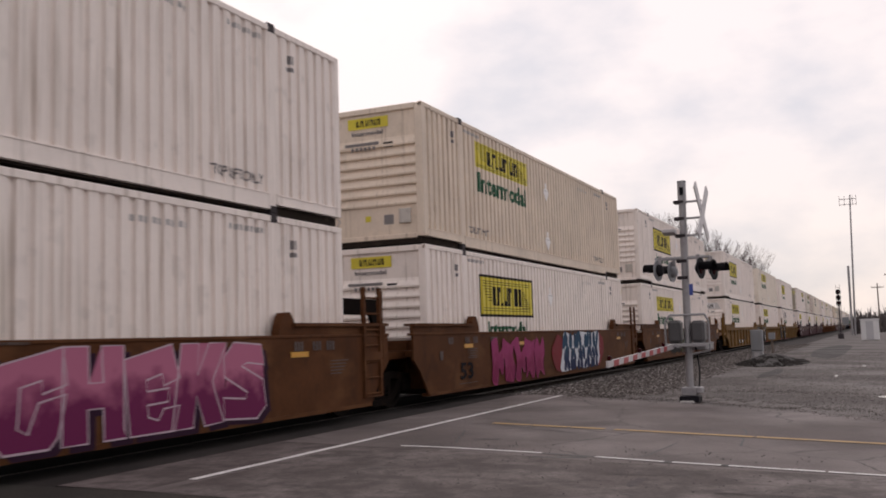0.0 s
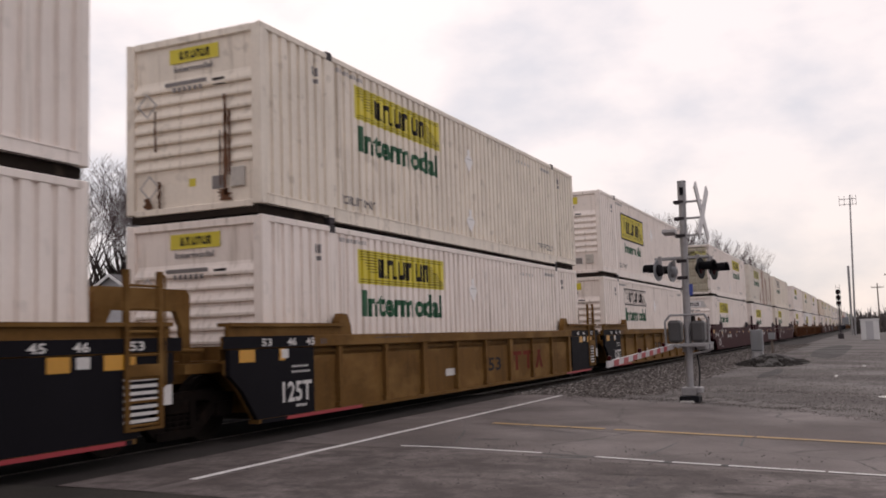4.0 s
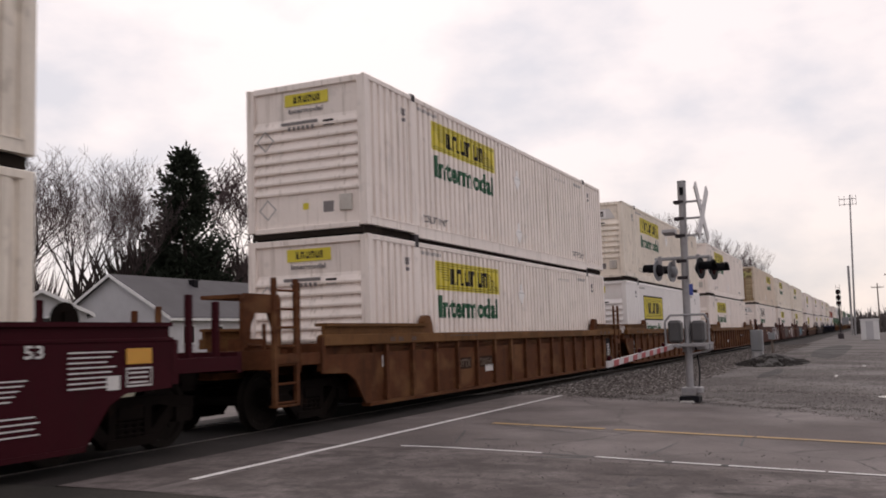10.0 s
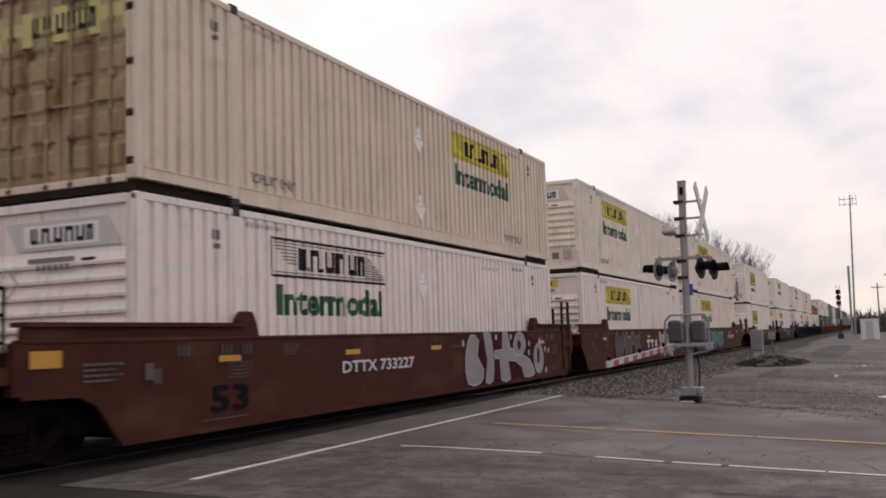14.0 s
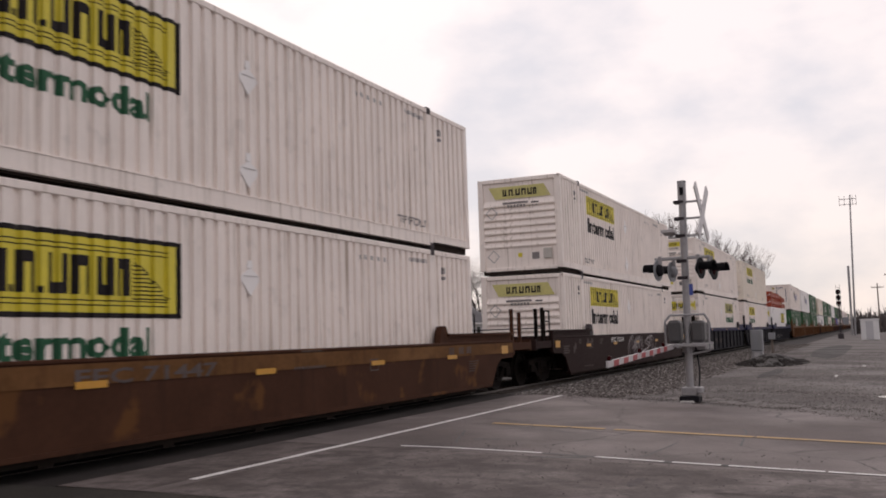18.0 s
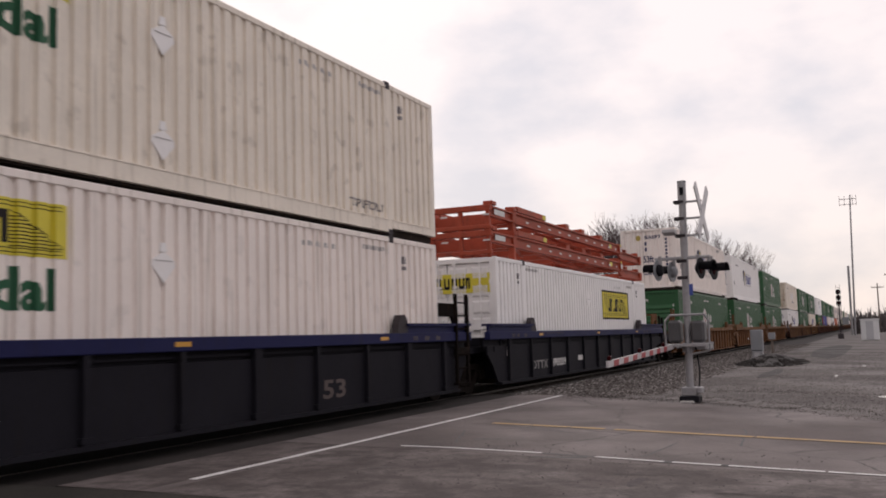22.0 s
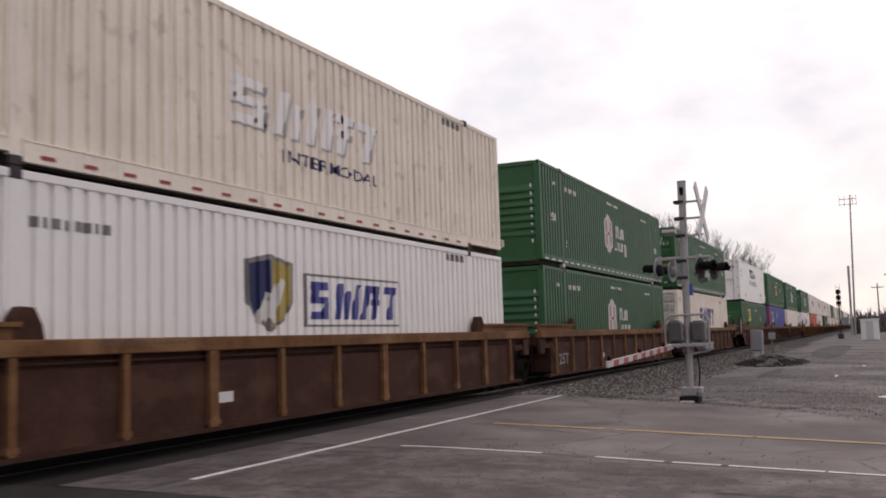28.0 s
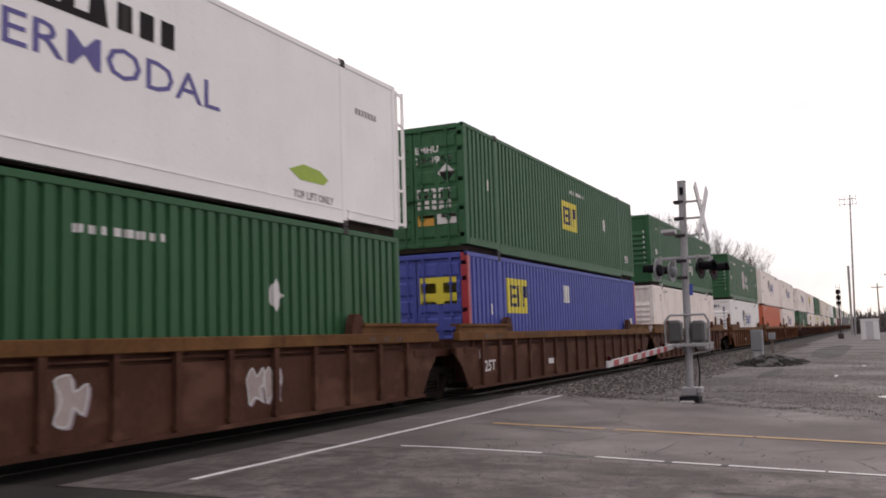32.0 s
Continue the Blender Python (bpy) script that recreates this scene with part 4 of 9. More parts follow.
def side_marks(e, tone, logo, front, seed, smooth, upper):
    doors = front in DOORS
    if logo in ("y", "b", "w", "f"):
        yellow_logo(e, logo, 9.62 if doors else 2.82, smooth, INK if front == "nosef" else GREENINK, 0.13 if not upper and seed in (2, 7) else 0.0)
        small_marks(e, GREYINK, seed)
        placard_holder(e)
        if doors:
            part("door_sign", "dsy", door_face(lambda bm: quad(bm, -1.12, 1.12, 2.05, 2.52) if logo != "b" else quad(bm, -0.72, 0.85, 1.70, 2.20)),
                 YELLOW if logo != "y" or front == "door" else FADED, e, label="yellow logo band")
            part("door_emblem", "dse", door_face(raised(lambda bm: block_marks(bm, -0.5, 0.6, 2.15, 2.42), 0.003)) if logo != "b" else door_face(raised(lambda bm: block_marks(bm, -0.3, 0.5, 1.83, 2.07), 0.003)), INK, e)
        else:
            nose_marks(e, front[4:] or "y", BODY[tone][0])
            if front == "nosey":
                nose_rust(e)
    elif logo == "hub":
        decal(e, "emblem", "hx", lambda bm: poly(bm, hexagon(7.4, 1.48, 0.58, 0.70)), WHITEINK, label="white hexagon")

        def red(bm):
            for a in (7.04, 7.56):
                quad(bm, a, a + 0.20, 1.08, 1.43)
                quad(bm, a, a + 0.20, 1.53, 1.90)
            quad(bm, 7.27, 7.53, 1.44, 1.52)
        decal(e, "emblem_mark", "hr", raised(red, 0.003), REDINK)

        def name(bm):
            def block(a, c, lo, hi, t, joints):
                quad(bm, a, a + t, lo, hi)
                quad(bm, c - t, c, lo, hi)
                for z in joints:
                    quad(bm, a + t, c - t, lo + z * (hi - lo), lo + z * (hi - lo) + 0.085)
            block(8.42, 8.80, 1.42, 1.86, 0.12, (0.70,))
            block(8.87, 9.17, 1.42, 1.74, 0.11, (0.0,))
            block(9.24, 9.55, 1.42, 1.80, 0.11, (0.7,))
            block(8.14, 8.52, 0.96, 1.37, 0.12, (0.0,))
            block(8.59, 8.79, 0.96, 1.27, 0.11, (0.7,))
            block(8.85, 9.16, 0.96, 1.27, 0.11, (0.0,))
            block(9.22, 9.50, 0.96, 1.27, 0.11, (0.72,))
            block(9.57, 9.88, 0.82, 1.27, 0.11, (0.0,))
        decal(e, "name_mark", "hn", name, WHITEINK)

        def marks(bm):
            for u in (1.05, 14.9):
                flat_text(bm, "53", u, u + 0.34, 1.30 if upper else 0.42, 1.53 if upper else 0.65)
            bars(bm, 2.45, 3.6, 2.30, 2.44, 7)
            bars(bm, 1.25, 1.62, 2.36, 2.45, 2)
            bars(bm, 7.3, 8.9, 2.50, 2.58, 8)
            bars(bm, 12.6, 13.6, 2.44, 2.52, 6)
            flat_text(bm, "5", 2.3, 2.5, 0.62, 0.82)
            quad(bm, 15.3, 15.42, 2.3, 2.42)
        decal(e, "marking", ("hm", upper), marks, WHITEINK)["kind"] = "stuff"

        def dashes(bm):
            for i in range(26):
                u = 0.2 + i * 0.61
                quad(bm, u, u + 0.33, 0.155, 0.20)
            for v in bm.verts:
                v.co.y = -WID / 2 - 0.011
        if upper and seed in (25, 26):
            part("reflective_tape", "tape", dashes, WHITEINK, e)["kind"] = "stuff"
        hub_front(e, doors)
        if upper and doors:
            decal(e, "sprayed_patch", "hsp", lambda bm: [poly(bm, curved([(u + k * x, w + 0.3 * y) for x, y in SHARDS[i % 3]])) for i, (u, w, k) in enumerate(((4.9, 0.80, 1.0), (5.7, 0.55, 1.3), (6.9, 0.50, 0.9), (7.9, 0.60, 1.2)))], SPRAY["black"][1], label="dark sprayed patches")
            decal(e, "sprayed_line", "hsl", lambda bm: [stroke(bm, curved([(0.25 + 0.42 * i + 0.5 * x, 0.36 + 0.5 * y) for x, y in GLYPHS[(i * 2 + 3) % 6]])[:-4], 0.03, -0.001 * i) for i in range(4)], SPRAY["green"][2], label="pale green sprayed outline")["kind"] = "stuff"
    elif logo in ("swift", "swift3"):
        if logo == "swift":
            zz = 1.15 if seed % 2 else 1.1
            decal(e, "shield", ("shw", zz), lambda bm: poly(bm, [(5.95, zz + 1.05), (6.55, zz + 1.16), (7.15, zz + 1.05), (7.13, zz + 0.45), (6.95, zz + 0.2), (6.55, zz), (6.15, zz + 0.2), (5.97, zz + 0.45)]), GREYINK)
            decal(e, "shield_field", ("shn", zz), raised(lambda bm: poly(bm, [(6.02, zz + 0.99), (6.55, zz + 1.08), (6.57, zz + 0.5), (6.15, zz + 0.25), (6.03, zz + 0.46)]), 0.003), NAVY, label="navy half of a shield")
            decal(e, "shield_field", ("shg", zz), raised(lambda bm: poly(bm, [(6.62, zz + 1.08), (7.08, zz + 1.0), (7.06, zz + 0.45), (6.9, zz + 0.23), (6.55, zz + 0.06), (6.6, zz + 0.6)]), 0.003), GOLD, label="gold half of a shield")

            def slash(bm):
                for i in range(3):
                    s = 6.15 + 0.18 * i
                    poly(bm, [(s, zz + 0.16 + 0.03 * i), (s + 0.13, zz + 0.12), (s + 0.42, zz + 0.55 + 0.1 * i), (s + 0.30, zz + 0.62 + 0.1 * i)])
            decal(e, "shield_slash", ("shs", zz), raised(slash, 0.005), WHITEINK)
            decal(e, "name_outline", ("sno", zz), lambda bm: outline_rules(bm, 7.50, 10.75, zz + 0.08, zz + 0.92, 0.035), GREYINK)
            decal(e, "name_mark", ("snb", zz), raised(lambda bm: five_marks(bm, 7.62, 10.4, zz + 0.2, zz + 0.8), 0.002), BLUEINK)
            if tone == "white":
                decal(e, "lettering", ("sit", zz), lambda bm: flat_text(bm, "INTERMODAL", 7.4, 10.1, zz - 0.2, zz - 0.07), PALEINK)
        else:
            decal(e, "name_shadow", "s3s", lambda bm: five_marks(bm, 5.66, 9.76, 1.20, 1.90), PALEINK)["kind"] = "stuff"
            decal(e, "name_mark", "s3", raised(lambda bm: five_marks(bm, 5.6, 9.7, 1.24, 1.94), 0.003), BRIGHT)
            decal(e, "lettering", "s3t", lambda bm: flat_text(bm, "INTERMODAL", 6.95, 10.0, 0.84, 1.04), NAVY)

        def extra(bm):
            bars(bm, 2.2, 3.4, 2.30, 2.42, 8)
            bars(bm, 13.0, 13.9, 2.62, 2.76, 7)
            if not doors:
                flat_text(bm, "53ft", 0.85, 1.32, 0.98, 1.26)
                flat_text(bm, "5", 2.25, 2.4, 0.75, 0.95)
        decal(e, "marking", ("sx", doors), extra, GREYINK)["kind"] = "stuff"

        def tape(bm):
            for i in range(20):
                u = 2.3 + i * 0.62
                quad(bm, u, u + 0.2, 0.11, 0.155)
            for v in bm.verts:
                v.co.y = -WID / 2 - 0.011
        if tone != "bright":
            part("reflective_tape", "tape2", tape, REDINK if logo == "swift3" else GREYINK, e)["kind"] = "stuff"
        if doors:
            part("door_mark", ("db", logo), door_face(lambda bm: five_marks(bm, -0.85, 0.65, 2.30, 2.58) if logo == "swift3" else five_marks(bm, -0.25, 0.80, 1.98, 2.36)), BLUEINK if logo == "swift3" else NAVY, e)
            if logo == "swift":
                part("shield", "dsh", door_face(lambda bm: poly(bm, hexagon(-0.64, 2.18, 0.24, 0.27))), GOLD, e)
                part("shield_field", "dsf", door_face(raised(lambda bm: poly(bm, [(-0.86, 2.30), (-0.66, 2.42), (-0.64, 2.0), (-0.86, 2.05)]), 0.003)), NAVY, e)
            part("door_lettering", "dbt", door_face(lambda bm: (bars(bm, -0.5, 0.45, 1.62, 1.74, 9), bars(bm, 0.25, 0.95, 1.40, 1.50, 6))), GREYINK, e)
            part("placard", "dpl", door_face(lambda bm: (poly(bm, [(-0.9, 0.75), (-0.7, 0.55), (-0.5, 0.75), (-0.7, 0.95)]), quad(bm, 0.35, 0.6, 0.35, 0.6))), GREYINK, e)
        else:
            def nose(bm):
                five_marks(bm, -0.15, 0.55, 2.42, 2.58)
                flat_text(bm, "53ft", -0.25, 0.25, 1.30, 1.62)
                bars(bm, -0.25, 0.25, 0.72, 0.80, 5)
                for i in range(9):
                    quad(bm, 0.80, 0.90, 0.95 + i * 0.17, 1.06 + i * 0.17)
                quad(bm, -0.16, -0.06, 2.12, 2.28)
                quad(bm, -0.16, -0.06, 1.84, 2.02)
            part("nose_marking", "snose", door_face(raised(nose, 0.004)), NAVY, e)["kind"] = "stuff"
            part("shield", "snsh", door_face(raised(lambda bm: poly(bm, hexagon(-0.45, 2.48, 0.11, 0.14)), 0.004)), GOLD, e)
    elif logo == "swift2":
        decal(e, "name_shadow", "s2y", lambda bm: five_marks(bm, 6.07, 10.37, 1.22, 2.09), GOLD)["kind"] = "stuff"
        decal(e, "name_mark", "s2", lambda bm: raised(lambda bm: five_marks(bm, 6.0, 10.3, 1.28, 2.15), 0.003)(bm), BLUEINK, label="blue slanted strokes")
        decal(e, "marking", "s2m", lambda bm: (bars(bm, 13.0, 13.8, 2.5, 2.6, 6), bars(bm, 1.5, 1.75, 2.0, 2.1, 2)), GREYINK)
        if doors:
            part("door_lettering", "s2d", door_face(lambda bm: (bars(bm, 0.1, 1.0, 0.95, 1.1, 6), bars(bm, 0.15, 0.95, 0.62, 0.74, 5))), BLUEINK, e)
    elif logo == "prime":
        decal(e, "name_mark", "pr", lambda bm: (poly(bm, [(6.3, 1.86), (8.7, 1.86), (8.6, 2.45), (6.2, 2.5)]), bars(bm, 8.85, 10.0, 1.90, 2.24, 3, 0.66)), INK, True)
        decal(e, "name_mark", "prw", raised(lambda bm: bars(bm, 6.45, 8.6, 1.95, 2.34, 5, 0.5, 0.1), 0.003), BRIGHT, True)
        decal(e, "lettering", "prt", lambda bm: flat_text(bm, "INTERMODAL", 5.9, 10.8, 1.28, 1.68), PURPLE, True, "purple painted word")
        decal(e, "emblem", "pre", lambda bm: poly(bm, [(12.5, 0.75), (12.8, 0.62), (13.5, 0.62), (13.65, 0.72), (13.4, 0.84), (12.9, 0.88)]), LIME, True, "lime green oval emblem")
        decal(e, "marking", "prm", lambda bm: (flat_text(bm, "53FT", 0.75, 1.45, 2.02, 2.22), flat_text(bm, "XHC", 0.80, 1.42, 1.70, 1.90), flat_text(bm, "TOP LIFT ONLY", 2.35, 3.5, 0.4, 0.55),
                                                 flat_text(bm, "TOP LIFT ONLY", 12.6, 13.8, 0.32, 0.45), bars(bm, 14.6, 15.4, 2.05, 2.16, 7)), GREYINK, True)
        part("door_mark", "prd", door_face(lambda bm: (quad(bm, -0.98, 0.05, 2.22, 2.52), bars(bm, 0.12, 1.0, 2.26, 2.46, 5, 0.66))), INK, e)
        part("door_mark", "prdw", door_face(raised(lambda bm: bars(bm, -0.9, 0.0, 2.27, 2.47, 5, 0.5), 0.003)), BRIGHT, e)
        part("door_lettering", "prd2", door_face(lambda bm: (flat_text(bm, "PRIU", -1.02, -0.62, 1.68, 1.80), flat_text(bm, "82657", -1.02, -0.60, 1.50, 1.62),
                                                              bars(bm, 0.35, 0.95, 1.48, 1.54, 7), bars(bm, 0.35, 0.95, 1.36, 1.42, 7), bars(bm, 0.5, 0.85, 2.10, 2.17, 5))), GREYINK, e)

        def bracket(bm):
            for u in (LEN + 0.10, LEN + 0.36):
                rod(bm, (u, -1.25, 0.2), (u, -1.25, HIG - 0.05), 0.035, 6)
            for z in (0.25, 0.9, 1.55, 2.2, HIG - 0.1):
                box(bm, LEN - 0.03, LEN + 0.38, -1.27, -1.23, z - 0.025, z + 0.025)
        part("end_rack", "rack", bracket, BRIGHT, e)
    elif logo in ("emp", "empb"):
        u, w = (7.3, 1.15) if logo == "emp" and doors else (3.85 if logo == "emp" else 2.5, 1.55)
        decal(e, "emblem", ("em", u), lambda bm: quad(bm, u, u + 1.5, w, w + 0.86), YELLOW, label="yellow square emblem")

        def mk(bm):
            quad(bm, u + 0.15, u + 0.27, w + 0.16, w + 0.7)
            for k in (0.16, 0.38, 0.6):
                quad(bm, u + 0.30, u + 0.6, w + k, w + k + 0.09)
            for k in (0.7, 0.88, 1.06):
                quad(bm, u + k, u + k + 0.09, w + 0.16, w + 0.7)
            quad(bm, u + 1.2, u + 1.38, w + 0.4, w + 0.7)
        decal(e, "emblem_mark", ("emb", u), raised(mk, 0.003), NAVY)
        decal(e, "placard", ("emp", logo), lambda bm: (poly(bm, [(7.9 + 4.0, 1.7), (12.1, 1.45), (12.3, 1.7), (12.1, 1.95)]) if logo != "empb" else quad(bm, 7.1, 7.7, 1.9, 2.4),
                                                       quad(bm, 15.2, 15.5, 0.9, 1.5) if logo == "empb" else bars(bm, 8.2, 9.8, 2.3, 2.4, 8)), WHITEINK)
        decal(e, "marking", "emm", lambda bm: (bars(bm, 1.25, 1.5, 1.5, 1.75, 2), flat_text(bm, "53", 14.9, 15.3, 0.6, 0.85)), WHITEINK)
        if doors:
            def dm(bm):
                if logo == "emp":
                    flat_text(bm, "EMHU", 0.08, 0.66, 2.26, 2.42)
                    flat_text(bm, "264952", 0.08, 1.0, 2.02, 2.18)
                    poly(bm, [(0.62, 1.78), (0.84, 1.55), (1.06, 1.78), (0.84, 2.0)])
                    for i in range(4):
                        bars(bm, 0.1, 1.0, 1.35 - 0.13 * i, 1.44 - 0.13 * i, 5)
                quad(bm, 0.58, 1.05, 0.62, 0.85)
            part("door_lettering", ("emd", logo), door_face(dm), WHITEINK, e)
            part("door_sticker", ("ems", logo), door_face(lambda bm: quad(bm, 0.1, 0.5, 0.60, 0.84) if logo == "emp" else quad(bm, 0.1, 1.0, 1.75, 2.35)), AMBER if logo == "emp" else YELLOW, e)
        else:
            part("nose_sign", "emn", door_face(lambda bm: quad(bm, -0.32, 0.30, 2.28, 2.62)), YELLOW, e)
            part("nose_mark", "emn2", door_face(raised(lambda bm: bars(bm, -0.24, 0.24, 2.34, 2.56, 5), 0.003)), NAVY, e)
            part("placard", "emn3", door_face(raised(lambda bm: (poly(bm, [(-0.86, 1.55), (-0.6, 1.82), (-0.86, 2.1), (-1.12, 1.82)][::-1]), flat_text(bm, "53", -0.05, 0.3, 1.42, 1.62), bars(bm, -0.5, 0.6, 1.85, 1.93, 8)), 0.02)), WHITEINK, e)
    else:
        small_marks(e, WHITEINK if tone in ("green", "pine", "blue", "orange", "red") else GREYINK, seed)


def hub_front(e, doors):
    if doors:
        def a(bm):
            poly(bm, hexagon(-0.72, 2.12, 0.15, 0.17))
            bars(bm, -0.5, -0.22, 2.08, 2.2, 3)
            flat_text(bm, "HGIU", 0.1, 0.72, 2.28, 2.46)
            flat_text(bm, "506720", 0.1, 1.0, 2.06, 2.22)
            bars(bm, -0.9, -0.2, 1.60, 1.70, 5)
            quad(bm, -1.0, -0.55, 1.25, 1.42)
            quad(bm, -0.95, -0.75, 1.02, 1.15)
            quad(bm, -0.40, -0.18, 0.98, 1.16)
            quad(bm, 0.15, 0.52, 0.95, 1.20)
            bars(bm, -0.9, 1.0, 0.30, 0.34, 6)
        part("door_marking", "hda", door_face(a), WHITEINK, e)
        part("door_sticker", "hdb", door_face(lambda bm: quad(bm, 0.68, 1.02, 0.95, 1.20)), AMBER, e)
    else:
        def a(bm):
            poly(bm, hexagon(-0.72, 2.45, 0.16, 0.18))
            bars(bm, -0.5, -0.1, 2.40, 2.52, 4)
            flat_text(bm, "53", -0.2, 0.2, 0.52, 0.74)
            bars(bm, -0.5, 0.6, 1.00, 1.06, 8)
            for i in range(8):
                quad(bm, 1.0, 1.05, 0.6 + i * 0.22, 0.70 + i * 0.22)
        part("nose_marking", "hna", door_face(raised(a, 0.006)), WHITEINK, e)
        part("emblem_mark", "hnb", door_face(raised(lambda bm: (quad(bm, -0.79, -0.74, 2.36, 2.54), quad(bm, -0.70, -0.65, 2.36, 2.54)), 0.009)), REDINK, e)


# ---------------------------------------------------------------- well cars
def prism_x(bm, x0, x1, outline):
    """A bar along x with the section [(y, z), ...]."""
    p = [bm.verts.new((x0, y, z)) for y, z in outline]
    q = [bm.verts.new((x1, y, z)) for y, z in outline]
    bm.faces.new(p[::-1])
    bm.faces.new(q)
    n = len(p)
    for i in range(n):
        bm.faces.new((p[i], p[(i + 1) % n], q[(i + 1) % n], q[i]))


def sideframe(bm):
    """A cast truck side, seen from the side a bridge with two windows."""
    y0, y1 = -1.10, -0.96
    prism(bm, [(-1.15, 0.50), (-1.15, 0.66), (-0.62, 0.72), (0.62, 0.72), (1.15, 0.66), (1.15, 0.50), (0.9, 0.50), (0.55, 0.60), (-0.55, 0.60), (-0.9, 0.50)][::-1], y0, y1)
    prism(bm, [(-0.86, 0.52), (-0.70, 0.60), (-0.30, 0.24), (-0.40, 0.14)], y0, y1)
    prism(bm, [(0.86, 0.52), (0.40, 0.14), (0.30, 0.24), (0.70, 0.60)], y0, y1)
    box(bm, -0.42, 0.42, y0 - 0.02, y1 + 0.02, 0.13, 0.24)
    for s in (-1, 1):
        box(bm, s * 0.30 - 0.06, s * 0.30 + 0.06, y0, y1, 0.2, 0.62)
        box(bm, s * 0.915 - 0.16, s * 0.915 + 0.16, y0 - 0.05, y1 + 0.02, 0.36, 0.55)
    for x in (-0.14, 0.0, 0.14):
        rod(bm, (x, -1.03, 0.23), (x, -1.03, 0.50), 0.065, 8)
        for k in range(4):
            box(bm, x - 0.075, x + 0.075, -1.105, -0.955, 0.26 + 0.07 * k, 0.285 + 0.07 * k)


def bolster(bm):
    box(bm, -0.22, 0.22, -1.12, 1.12, 0.44, 0.62)
    box(bm, -0.32, 0.32, -0.45, 0.45, 0.62, 0.78)
    for s in (-1, 1):
        box(bm, s * 0.45 - 0.04, s * 0.45 + 0.04, -0.85, 0.85, 0.34, 0.46)
    soften(bm, 0.02)


def wheelset(bm):
    rod(bm, (0, -1.03, 0), (0, 1.03, 0), 0.075, 10)
    for s in (-1, 1):
        prof = [(0.68, 0.12), (0.685, 0.36), (0.68, 0.485), (0.715, 0.485), (0.725, 0.455), (0.80, 0.452), (0.80, 0.37), (0.765, 0.34), (0.775, 0.14), (0.83, 0.12)]
        lathe(bm, [(s * y, r) for y, r in prof], 22)
    for s in (-1, 1):
        for k in range(6):
            a = k * math.pi / 3
            c = Vector((0.22 * math.cos(a), s * 0.775, 0.22 * math.sin(a)))
            box(bm, c.x - 0.025, c.x + 0.025, c.y - 0.012, c.y + 0.012, c.z - 0.025, c.z + 0.025)


WHEELS = []


def truck(car, x, roll):
    t = part("truck", "bolster", bolster, TRUCK, car, pose(x, 0, 0))
    part("truck_sideframe", "sideframe", sideframe, TRUCK, t)
    part("truck_sideframe", "sideframe", sideframe, TRUCK, t, pose(0, 0, 0, 0, 0, 180))
    for s in (-0.915, 0.915):
        w = part("wheelset", "wheelset", wheelset, WHEEL, t, pose(s, 0, 0.457))
        if roll:
            WHEELS.append((w, s, car.matrix_basis.translation.x + x))


